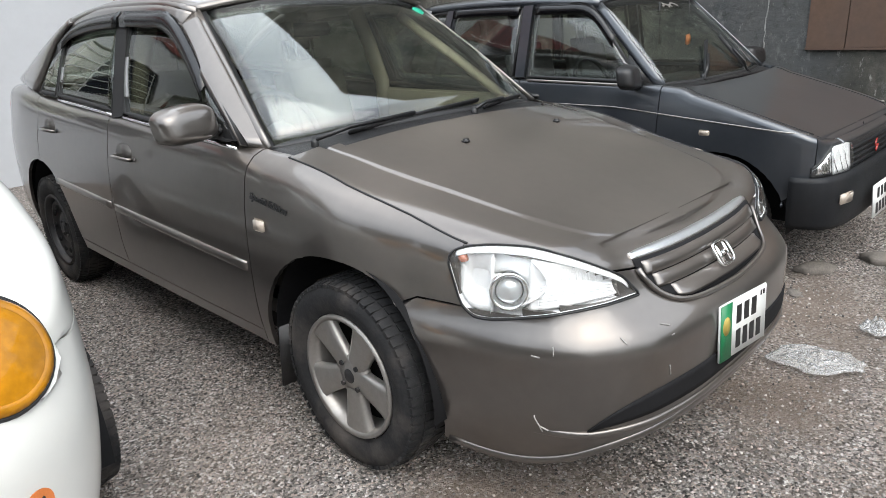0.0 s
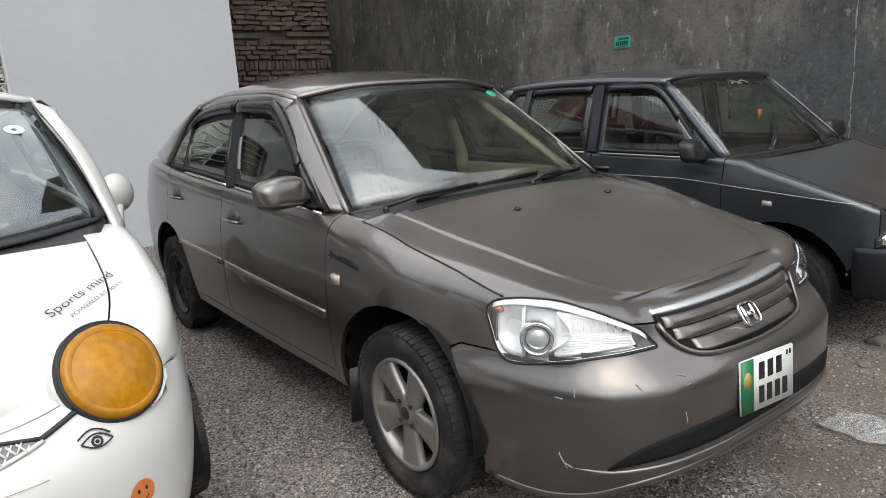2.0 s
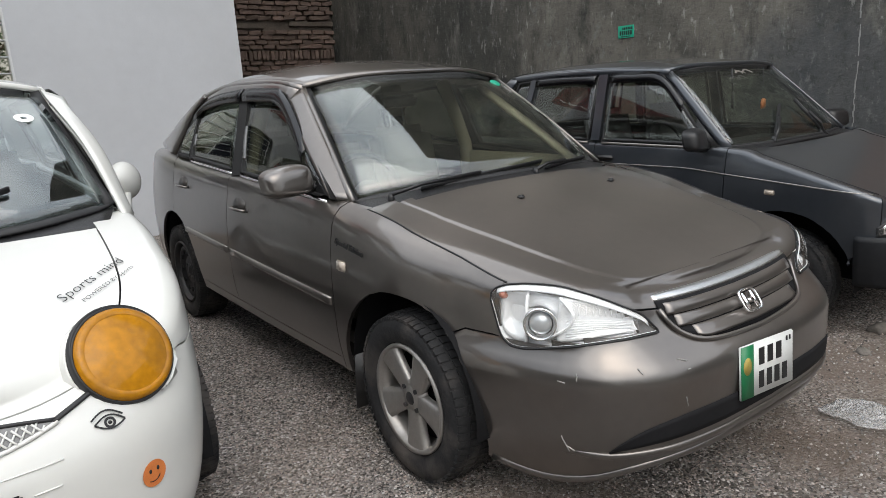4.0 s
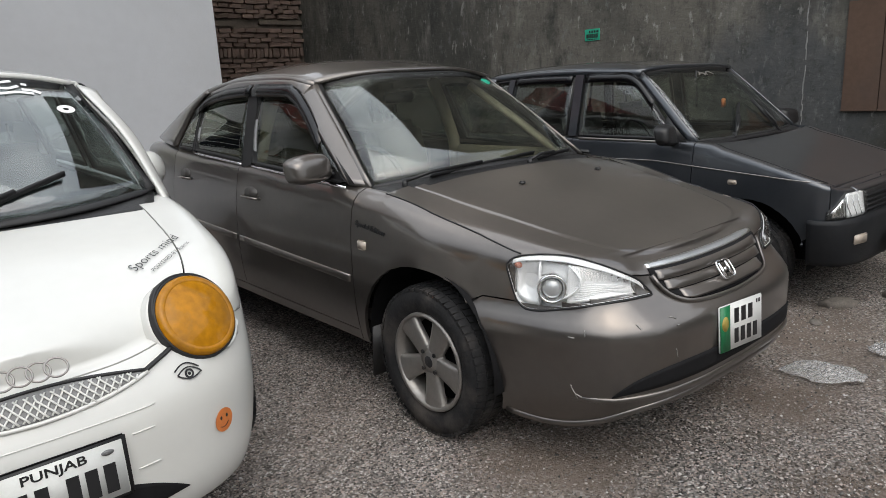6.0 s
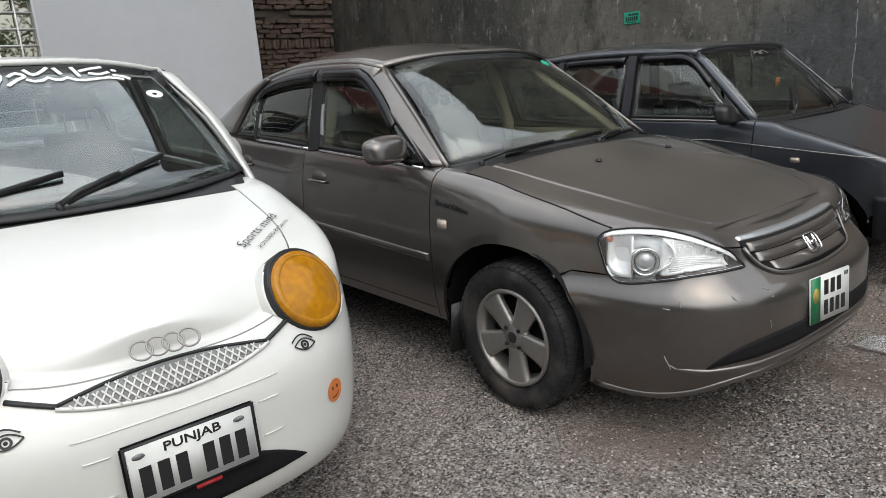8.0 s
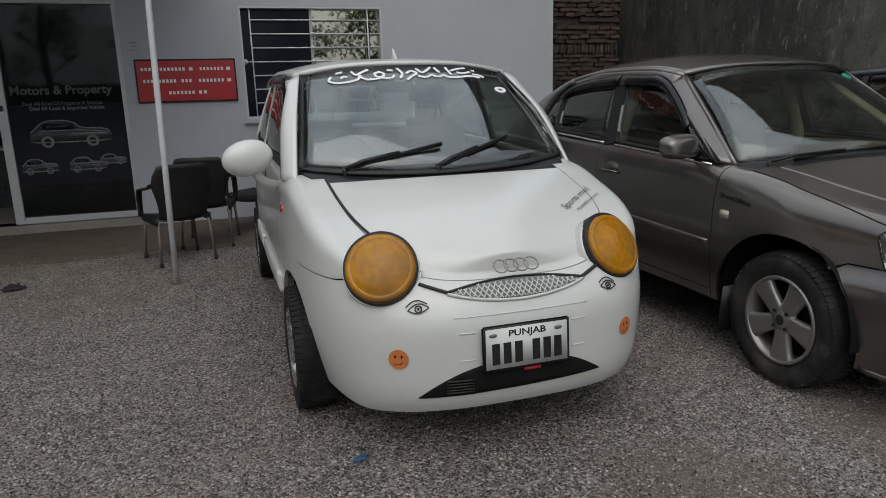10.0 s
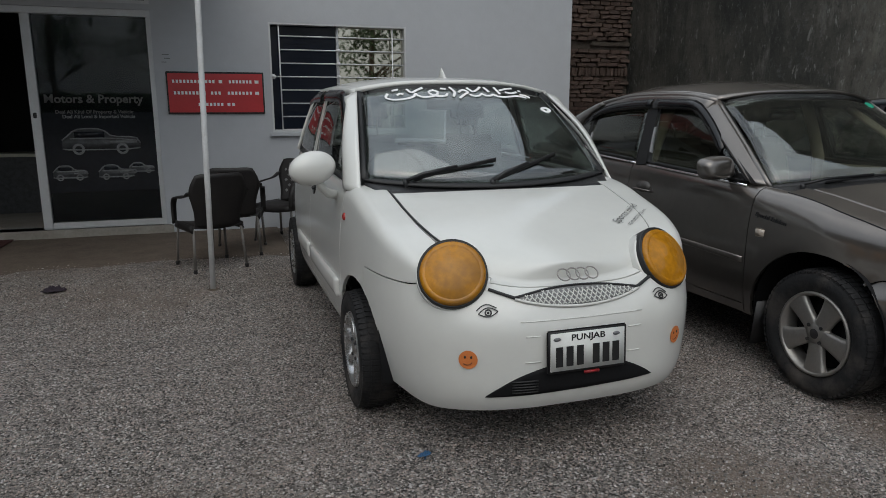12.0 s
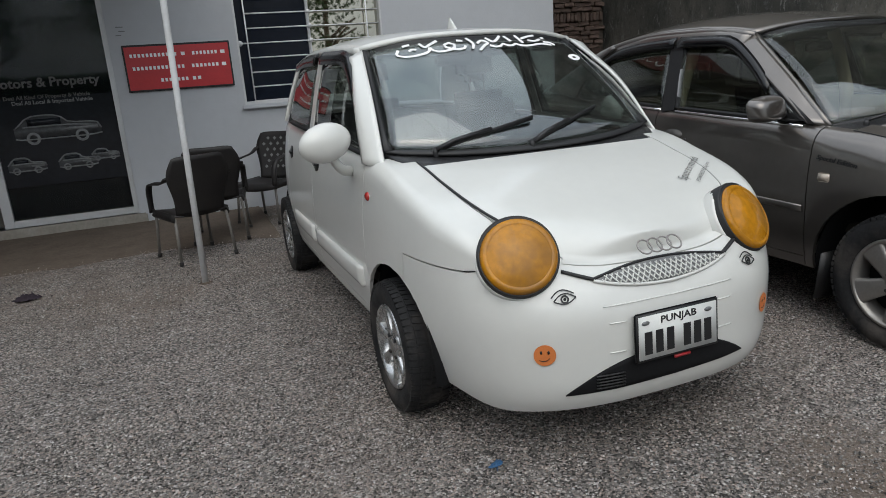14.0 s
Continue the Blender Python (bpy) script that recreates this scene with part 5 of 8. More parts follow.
def panels(shell, root, grid, which, arches, material, both, labels=None, bevel=0.0028, names=None, mats=None, hole=None):
    """Cuts the skin into panels, each with turned-in edges. which(y, z, kind, t) gives a panel's name."""
    faces = {}
    for (s0, y0, c0), (s1, y1, c1) in zip(grid, grid[1:]):
        for j in range(min(len(c0), len(c1)) - 1):
            quad = [c0[j], c1[j], c1[j + 1], c0[j + 1]]
            m = sum((q[0] for q in quad), Vector()) / 4
            if any(math.hypot(m.y - ay, m.z - az) < ar for ay, az, ar in arches):
                continue
            if hole and off_axis(m, *hole)[0] < hole[2]:
                continue
            kind = c0[j + 1][1][0]
            t = (c0[j + 1][1][1] + c0[j][1][1]) / 2 if c0[j][1][0] == kind else c0[j + 1][1][1] / 2
            name = which((y0 + y1) / 2, m.z, kind, t, abs(m.x))
            if name:
                faces.setdefault(name, []).append([q[0] for q in quad])
    made = {}
    for name, qs in faces.items():
        for sides in (((-1, 1),) if name in both else ((-1,), (1,))):
            bm = bmesh.new()
            for sg in sides:
                for q in qs:
                    vs = [bm.verts.new((-sg * p.x, p.y, p.z)) for p in q]
                    bm.faces.new(vs if sg > 0 else vs[::-1])
            bmesh.ops.remove_doubles(bm, verts=bm.verts, dist=0.0015)
            bmesh.ops.dissolve_degenerate(bm, edges=bm.edges, dist=0.0008)
            # wheel-arch edges drawn onto their circle
            for v in bm.verts:
                if v.is_boundary:
                    for ay, az, ar in arches:
                        k = math.hypot(v.co.y - ay, v.co.z - az)
                        if k < ar + 0.035 and v.co.z > az - 0.16 and abs(v.co.x) > 0.45:
                            ny, nz = ay + (v.co.y - ay) * ar / k, az + (v.co.z - az) * ar / k
                            p = shell.point(shell.s_of_y(ny), nz)
                            v.co = Vector((math.copysign(abs(p.x), v.co.x), ny, nz))
                    if hole:
                        k, foot = off_axis(Vector((abs(v.co.x), v.co.y, v.co.z)), *hole)
                        if k < hole[2] + 0.034:
                            p = foot + (Vector((abs(v.co.x), v.co.y, v.co.z)) - foot) * (hole[2] / max(k, 1e-4))
                            v.co = Vector((math.copysign(p.x, v.co.x), p.y, p.z))
            bmesh.ops.recalc_face_normals(bm, faces=bm.faces)
            c = sum((f.normal * f.calc_area() for f in bm.faces if abs(f.calc_center_median().x) > 0.02), Vector())
            bm.normal_update()
            rim = [v for v in bm.verts if v.is_boundary]
            for v in rim:
                inn = [e.other_vert(v).co - v.co for e in v.link_edges if not e.is_boundary]
                if inn:
                    d = sum(inn, Vector())
                    if d.length > 0:
                        v.co += d.normalized() * bevel
            edges = [e for e in bm.edges if e.is_boundary]
            for e in edges:
                e.smooth = False
            back = {v: v.co - outward(v, shell) * 0.016 for v in rim}
            ext = {v: bm.verts.new(back[v]) for v in rim}
            for e in edges:
                a, b = e.verts
                try:
                    bm.faces.new((a, b, ext[b], ext[a]))
                except ValueError:
                    pass
            bmesh.ops.recalc_face_normals(bm, faces=bm.faces)
            for f in bm.faces:
                f.smooth = True
            ob = part((names or {}).get(name, name), bm, (mats or {}).get(name, material), root, (labels or {}).get(name, ""))
            made[(name, sides[0] if len(sides) == 1 else 0)] = ob
    return made


def off_axis(p, centre, axis, radius):
    """Distance of a point from a lamp's axis, and the foot on it; far along the axis counts as far off."""
    a = Vector(axis).normalized()
    d = p - Vector(centre)
    t = d.dot(a)
    foot = Vector(centre) + a * t
    return ((p - foot).length if abs(t) < 0.2 else 9.0), foot


def outward(v, shell):
    n = v.normal.copy()
    probe = Vector((v.co.x, v.co.y - 2.1, v.co.z - 0.3))
    return n if n.dot(probe) > 0 else -n


def inner_shell(shell, root, grid, arches, inset=0.022, hole=None, skip=None):
    """Dark body behind the panel gaps and in the engine bay."""
    bm = bmesh.new()
    for sg in (1, -1):
        for (s0, y0, c0), (s1, y1, c1) in zip(grid, grid[1:]):
            for j in range(min(len(c0), len(c1)) - 1):
                quad = [c0[j][0], c1[j][0], c1[j + 1][0], c0[j + 1][0]]
                m = sum(quad, Vector()) / 4
                if hole and off_axis(m, *hole)[0] < hole[2] + 0.03:
                    continue
                if y0 < 0.55 and c0[j + 1][1][0] == "lid" or skip and skip(m):
                    continue
                if any(math.hypot(m.y - ay, m.z - az) < ar + 0.03 for ay, az, ar in arches):
                    continue
                bm.faces.new([bm.verts.new((sg * p.x, p.y, p.z)) for p in quad])
    bmesh.ops.remove_doubles(bm, verts=bm.verts, dist=0.002)
    bmesh.ops.dissolve_degenerate(bm, edges=bm.edges, dist=0.001)
    bmesh.ops.recalc_face_normals(bm, faces=bm.faces)
    bm.normal_update()
    for v in bm.verts:
        v.co -= outward(v, shell) * inset
    bm2 = bmesh.new()
    x, y0, y1 = 0.80 * shell.tab[:, 0].max(), shell.tab[0, 1] + 0.25, shell.tab[-1, 1] - 0.2
    add_box(bm2, (-x, arches[0][0] + arches[0][2], 0.24), (x, arches[1][0] - arches[1][2], 0.30))
    add_box(bm2, (-0.45, y0, 0.255), (0.45, y1, 0.295))
    part("underbody", finish(bm2, smooth=False, weld=0), M["black"], root, "dark dirty underbody")
    return part("body_frame", finish(bm), M["black"], root, "dark inner body frame")


def overlay(shell, s_list, low, high, off=0.005, sign=-1, nv=8, rim=0.006, dome=0.0, lean=0.0):
    """A patch lying on the skin between two height curves over the outline's length."""
    bm = bmesh.new()
    rows = []
    n = len(s_list)
    for j in range(nv):
        t = j / (nv - 1)
        row = []
        for i, s in enumerate(s_list):
            z = low(s) + (high(s) - low(s)) * t
            u = i / (n - 1)
            o = off + lean * (1 - t) + dome * (1 - (2 * t - 1) ** 2) * (1 - (2 * u - 1) ** 4)
            row.append(shell.point(abs(s), z, o, sign if s >= 0 else -sign))
        rows.append(row)
    vs = add_grid(bm, rows)
    edge = [e for e in bm.edges if e.is_boundary]
    ext = {}
    for e in edge:
        for v in e.verts:
            ext[v] = None
    idx = {v: (j, i) for j, r in enumerate(vs) for i, v in enumerate(r)}
    for v in list(ext):
        j, i = idx[v]
        s = s_list[i]
        z = low(s) + (high(s) - low(s)) * j / (nv - 1)
        ext[v] = bm.verts.new(shell.point(abs(s), z, off - rim, sign if s >= 0 else -sign))
    for e in edge:
        a, b = e.verts
        bm.faces.new((a, b, ext[b], ext[a]))
    return finish(bm)


def tyre(root_part_parent, centre, radius, width, rim_r, sign, name="wheel", spokes="star", steer=0.0):
    """Wheel under a car: tyre with tread blocks, rim with spokes, hub cap, dark brake side."""
    w = new(name)
    w.parent = root_part_parent
    w.matrix_basis = pose(*centre, 0, 0, steer)
    h = width / 2
    o = sign  # outside direction along x
    side = rim_r + 0.006
    prof = [(-h * 0.86, side), (-h * 0.98, side + 0.02), (-h * 1.04, (side + radius) / 2), (-h * 0.98, radius - 0.022), (-h * 0.84, radius - 0.006), (-h * 0.4, radius), (0, radius + 0.001), (h * 0.4, radius), (h * 0.84, radius - 0.006), (h * 0.98, radius - 0.022), (h * 1.04, (side + radius) / 2), (h * 0.98, side + 0.02), (h * 0.86, side)]
    bm = lathe(prof, 56)
    part("tyre", bm, M["rubber"], w, "dusty black rubber tyre")
    bm = bmesh.new()
    for k in range(64):
        a = 2 * math.pi * k / 64
        for q, (x0, x1, sk) in enumerate(((-0.98, -0.62, 0.3), (-0.54, -0.10, 0.55), (-0.02, 0.46, 0.55), (0.54, 0.98, 0.3))):
            da = 2 * math.pi / 64 * 0.36
            pts = []
            for rr in (radius - 0.012, radius + (0.004 if q in (1, 2) else 0.0)):
                for xx, aa in ((x0, a - da), (x1, a - da + sk * da), (x1, a + da + sk * da), (x0, a + da)):
                    drop = 0.006 if abs(xx) > 0.9 else 0
                    pts.append((xx * h, (rr - drop) * math.cos(aa), (rr - drop) * math.sin(aa)))
            v = [bm.verts.new(p) for p in pts]
            for f in ((4, 5, 6, 7), (0, 1, 5, 4), (1, 2, 6, 5), (2, 3, 7, 6), (3, 0, 4, 7)):
                bm.faces.new([v[i] for i in f])
    part("tread", finish(bm, smooth=False, weld=0), M["rubber"], w, "moulded tread blocks")
    metal = M["steel_black"] if spokes == "steel" else M["alloy_bright"] if spokes == "fine" else M["alloy"]
    # barrel
    bm = lathe([(o * h * 0.86, rim_r + 0.004), (o * h * 0.98, rim_r), (o * h * 0.92, rim_r - 0.012), (o * h * 0.5, rim_r - 0.022), (-o * h * 0.7, rim_r - 0.03), (-o * h * 0.86, rim_r + 0.004)], 56)
    part("rim", bm, metal, w, "wheel rim barrel and lip")
    bm = lathe([(o * h * 0.05, 0.01), (o * h * 0.05, rim_r - 0.028), (-o * h * 0.1, rim_r - 0.028)], 40)
    part("brake_drum", bm, M["black"], w, "dark brake behind the wheel")
    if spokes == "steel":
        prof = [(o * h * 0.55, 0.03), (o * h * 0.62, 0.075), (o * h * 0.40, 0.11), (o * h * 0.72, rim_r * 0.72), (o * h * 0.70, rim_r * 0.82), (o * h * 0.45, rim_r - 0.02)]
        part("disc", lathe(prof, 48), metal, w, "pressed black steel wheel disc")
        for k in range(10):
            a = 2 * math.pi * k / 10
            bm = add_disc(bmesh.new(), 0.017, 0, 0.006, 12)
            m = basis((o * h * 0.66, rim_r * 0.64 * math.cos(a), rim_r * 0.64 * math.sin(a)), (0, 0, 1), (o, 0, 0))
            part("vent_hole", finish(moved(bm, m), weld=0), M["black"], w)
        hub_x = 0.62
    else:
        n, base_w, tip_w = (5, 0.036, 0.052) if spokes == "star" else (7, 0.016, 0.018)
        for k in range(n):
            a = 2 * math.pi * k / n + (0.84 if spokes == "star" else 0.2)
            bm = bmesh.new()
            rows = []
            for q in range(7):
                t = q / 6
                rr = 0.045 + (rim_r - 0.052) * t
                hw = base_w + (tip_w - base_w) * t + (0.012 * t ** 4)
                hx = o * h * (0.78 + 0.10 * t)
                rows.append([(hx - o * 0.03, rr, -hw), (hx - o * 0.006, rr, -hw), (hx, rr, -hw * 0.7), (hx, rr, hw * 0.7), (hx - o * 0.006, rr, hw), (hx - o * 0.03, rr, hw)])
            add_grid(bm, rows)
            bm = moved(finish(bm), Matrix.Rotation(a, 4, "X"))
            part("spoke", bm, metal, w)
        hub_x = 0.80
    bm = lathe([(o * h * hub_x, 0.0005), (o * h * (hub_x + 0.02), 0.022), (o * h * hub_x, 0.031), (o * h * (hub_x - 0.02), 0.034), (o * h * (hub_x - 0.06), 0.068), (o * h * (hub_x - 0.35), 0.072)], 32)
    part("hub", bm, metal, w, "wheel hub")
    bm = lathe([(o * h * (hub_x + 0.06), 0.0005), (o * h * (hub_x + 0.05), 0.02), (o * h * hub_x, 0.026)], 24)
    part("hub_cap", bm, M["steel_black"] if spokes != "fine" else M["alloy"], w, "small round hub cap")
    for k in range(4):
        a = 2 * math.pi * (k + 0.5) / 4
        bm = add_disc(bmesh.new(), 0.009, 0, 0.008, 6)
        m = basis((o * h * (hub_x - 0.04), 0.05 * math.cos(a), 0.05 * math.sin(a)), (0, 0, 1), (o, 0, 0))
        part("wheel_nut", finish(moved(bm, m), smooth=False, weld=0), M["steel_black"], w)
    return w


def wheel_well(root, centre, r, x_out, x_in, sign):
    """Dark liner over a wheel."""
    cy, cz = centre
    pts = [(a, cy + r * math.cos(a), cz + r * math.sin(a)) for a in np.linspace(-0.12, math.pi + 0.12, 28)]
    bm = bmesh.new()
    add_grid(bm, [[(sign * x, y, z) for _, y, z in pts] for x in (x_out, (x_out + x_in) / 2, x_in)])
    back = [bm.verts.new((sign * x_in, y, z)) for _, y, z in pts]
    bm.faces.new(back)
    part("wheel_well", finish(bm), M["black"], root, "dark mud-splashed wheel arch liner")


def seat(root, x, y, z, material, head=True, w=0.5):
    s = new("seat")
    s.parent = root
    bm = add_box(bmesh.new(), (x - w / 2, y, z), (x + w / 2, y + 0.5, z + 0.16), 0.05, 3)
    part("cushion", finish(bm), material, s)
    bm = add_box(bmesh.new(), (-w / 2 + 0.02, -0.07, 0), (w / 2 - 0.02, 0.07, 0.58), 0.068, 5)
    part("backrest", finish(moved(bm, pose(x, y + 0.5, z + 0.1, -14))), material, s)
    if head:
        bm = add_box(bmesh.new(), (-0.125, -0.05, 0), (0.125, 0.05, 0.19), 0.049, 5)
        for v in bm.verts:
            v.co.x *= 1 - 0.9 * max(0.0, v.co.z - 0.11)
        for q in (-0.05, 0.05):
            part("headrest_rod", tube([(x + q, y + 0.645, z + 0.66), (x + q, y + 0.66, z + 0.76)], 0.006, 6, (0, 1, 0)), M["alloy"], s)
        part("headrest", finish(moved(bm, pose(x, y + 0.66, z + 0.72, -10))), material, s)
    return s


def mirror_case(w, h, deep, sg):
    """A rounded box with a full nose and a flat back."""
    bm = bmesh.new()
    bmesh.ops.create_cube(bm, size=2.0)
    bmesh.ops.subdivide_edges(bm, edges=bm.edges[:], cuts=11, use_grid_fill=True)
    for v in bm.verts:
        c = v.co
        k = (c.x ** 4 + c.z ** 4 + abs(c.y) ** 3.2) ** -0.28
        x, y, z = c.x * k, c.y * k, c.z * k
        z *= 1 - 0.10 * max(0.0, sg * x)
        v.co = Vector((w * x, deep * (0.72 * y if y < 0 else 0.26 * y) + 0.012 * z, h * z * (1.0 if z > 0 else 0.94)))
    return bm


def steering_wheel(root, c, r, material, tilt=25):
    s = new("steering_wheel")
    s.parent = root
    m = pose(*c, 90 - tilt)
    bm = add_lathe(bmesh.new(), [(0.014 * math.cos(a), r + 0.014 * math.sin(a)) for a in np.linspace(0, 2 * math.pi, 9)], 32, "z")
    part("wheel_rim", finish(moved(bm, m)), material, s)
    part("wheel_hub", finish(moved(add_disc(bmesh.new(), 0.075, -0.02, 0.012, 24, (0, -0.01), 0.06), m)), M["dash_dark"], s)
    for a in (-0.25, math.pi + 0.25):
        part("wheel_spoke", tube([m @ Vector((q * math.cos(a), q * math.sin(a), -0.004)) for q in (0.06, 0.12, r)], 0.013, 8, (0, 0, 1)), M["dash_dark"], s)


def span(curve):
    """Both halves of a curve that is given from the middle outwards."""
    return [(-x, y, z) for x, y, z in reversed(curve) if x > 1e-6] + [tuple(p) for p in curve]


def cabin(root, sp, paint, glass_front, glass_side):
    """Roof, pillars, panes, seals and rain visors of a car."""
    bm = thicken(ruled(span(sp["ws_low"]), span(sp["ws_top"]), 25, 10, sp.get("ws_out", (0, -0.03, 0.02))), -0.005)
    ws = part("windscreen", bm, glass_front, root, sp.get("ws_label", "dusty clear windscreen"))
    ws.visible_shadow = False
    bm = thicken(ruled(span(sp["rg_low"]), span(sp["rg_top"]), 21, 8, (0, 0.03, 0.02)), -0.005)
    rg = part("rear_window", bm, glass_side, root, "rear glass")
    rg.visible_shadow = False
    # seal round the windscreen
    low, top = catmull(span(sp["ws_low"]), 25), catmull(span(sp["ws_top"]), 25)
    loop = [Vector(p) for p in low] + [Vector(p) for p in reversed(top)]
    part("windscreen_seal", sweep(loop, ring_profile(sp.get("seal", 0.013), 0.009, 8), (0, -0.6, 0.8), True), M["seal"], root, "black rubber windscreen seal")
    # roof skin
    rail, mid = catmull(sp["rail"], 21), catmull(sp["spine"], 21)
    rows = []
    for a, c in zip(rail, mid):
        rows.append([(a[0] * u, a[1] + (c[1] - a[1]) * (1 - u * u), a[2] + (c[2] - a[2]) * (1 - abs(u) ** sp.get("roof_pow", 3.0))) for u in np.linspace(-1, 1, 27)])
    bm = bmesh.new()
    add_grid(bm, rows)
    bm = thicken(bm, -0.02)
    part("roof", bm, paint, root, sp.get("roof_label", ""))
    for sg in (-1, 1):
        f = (lambda ps: [(sg * p[0], p[1], p[2]) for p in ps])
        a_pts = f([sp["a_base"], *sp.get("a_mid", []), sp["rail"][0]])
        back = Vector((0, 0.008, -0.010))
        part("windscreen_pillar", sweep([Vector(p) + back for p in catmull(a_pts, 9)], ring_profile(sp.get("a_w", 0.03) * 1.2, sp.get("a_w", 0.03) * 0.5, 12), (sg * 0.93, -0.25, 0.27)), paint, root)
        edge = [Vector(f([lo])[0]).lerp(Vector(f([hi])[0]), t) for lo, hi in ((sp["ws_low"][-1], sp["ws_top"][-1]),) for t in np.linspace(0, 1, 9)]
        part("windscreen_edge", sweep([p + Vector((sg * 0.006, -0.004, 0.006)) for p in edge], [(-0.020, -0.006), (0.020, -0.006), (0.017, 0.004), (-0.017, 0.004)], (0, -0.6, 0.8)), M["seal"], root, "black edge strip of the windscreen")
        # roof rail over the doors
        part("roof_rail", sweep(catmull(f(sp["rail"] + sp.get("rail_tail", [])), 25), ring_profile(0.02, 0.024, 10)), paint, root)
        # rear pillar
        bm = thicken(ruled(f(sp["c_front"]), f(sp["c_rear"]), 12, 7, (sg * 0.012, 0, 0)), -0.02)
        part("rear_pillar", bm, paint, root)
        for low_edge, high_edge in sp.get("header", []):
            part("door_header", thicken(ruled(f(low_edge), f(high_edge), 20, 7, (sg * sp.get("header_bulge", 0.006), 0, 0)), -0.012), paint, root)
        for w in sp["windows"]:
            pane = part("side_window", thicken(ruled(f(w["low"]), f(w["top"]), 14, 7, (sg * 0.014, 0, 0)), -0.005), glass_side, root, w.get("label", ""))
            pane.visible_shadow = False
            lo, hi = catmull(f(w["low"]), 10), catmull(f(w["top"]), 10)
            loop = [Vector(p) for p in lo] + [Vector(p) for p in reversed(hi)]
            part("window_frame", sweep(loop, ring_profile(0.012, 0.014, 6), (sg, 0, 0.35), True), M["seal"], pane, "black window seal")
            if w.get("bright"):
                part("belt_moulding", sweep([Vector(p) + Vector((sg * 0.014, 0, -0.018)) for p in lo], ring_profile(0.006, 0.008, 6)), M[w["bright"]], root)
        for a, b, wd in sp["posts"]:
            p0, p1 = Vector(f([a])[0]), Vector(f([b])[0])
            bm = bmesh.new()
            add_sweep(bm, [p0 + (p1 - p0) * k / 5 for k in range(6)], [(-wd, -0.012), (wd, -0.012), (wd, 0.012), (-wd, 0.012)], (sg, 0, 0.3))
            part("door_post", finish(bm, smooth=False), sp.get("post_mat", M["seal"]), root, "dark door pillar")
        for v in sp.get("visors", []):
            up = [Vector(p) + Vector((sg * 0.012, 0, 0.012)) for p in catmull(f(v), 14)]
            dn = [p + Vector((sg * 0.034, 0, -0.064)) for p in up]
            bm = bmesh.new()
            add_grid(bm, [up, [(a + b) / 2 + Vector((sg * 0.012, 0, 0.006)) for a, b in zip(up, dn)], dn])
            part("rain_visor", thicken(bm, 0.003), M["visor"], root, "smoked black rain visor")


def inside(root, dash_y, z, w, seat_y, floor, seat_mat, dash_mat, driver=-0.34, head=True, rear=True, wheel_mat=None):
    bm = add_box(bmesh.new(), (-w, dash_y - 0.05, floor), (w, dash_y + 0.45, z), 0.06, 3)
    part("dashboard", finish(bm), dash_mat, root, "dusty dashboard")
    part("cabin_floor", box((-w, dash_y, floor - 0.06), (w, seat_y + 1.6, floor)), M["seat_grey"], root)
    seat(root, -0.34, seat_y, floor + 0.12, seat_mat, head)
    seat(root, 0.34, seat_y, floor + 0.12, seat_mat, head)
    if rear:
        seat(root, 0.0, seat_y + 0.85, floor - 0.02, seat_mat, False, w * 1.8)
    steering_wheel(root, (driver, dash_y + 0.55, z - 0.02), 0.185, wheel_mat or M["dash_dark"])
    part("rear_view_mirror", finish(add_box(bmesh.new(), (-0.11, 0, 0), (0.11, 0.03, 0.06), 0.015)), M["black_plastic"], root).location = (0, dash_y + 0.72, z + 0.36)


def wiper(root, base, tip, bend, normal, lift=0.0, wide=1.0):
    """One arm with its blade lying on the glass."""
    w = new("wiper")
    w.parent = root
    n = Vector(normal).normalized()
    b, t = Vector(base), Vector(tip) + n * lift
    mid = b + (t - b) * 0.55
    part("wiper_arm", sweep([b + n * 0.015, b + (mid - b) * 0.3 + n * 0.035, mid + n * 0.028], [(-0.008 * wide, -0.004), (0.008 * wide, -0.004), (0.006 * wide, 0.006), (-0.006 * wide, 0.006)], n), M["black_plastic"], w)
    d = (t - b).normalized()
    s0, s1 = mid - d * bend, t
    part("wiper_blade", sweep([s0 + n * 0.008, (s0 + s1) / 2 + n * 0.012, s1 + n * 0.008], [(-0.006 * wide, -0.007), (0.006 * wide, -0.007), (0.004 * wide, 0.012), (-0.004 * wide, 0.012)], n), M["seal"], w)
    part("wiper_pivot", lathe([(0, 0.001), (0.02, 0.010), (0.0, 0.014), (-0.02, 0.014)], 14, "z", b), M["black_plastic"], w)


# ---- grey sedan ----
M["scuff"] = mat("bare_primer", (0.27, 0.26, 0.245), 0.7, vary=0.2, scale=40)


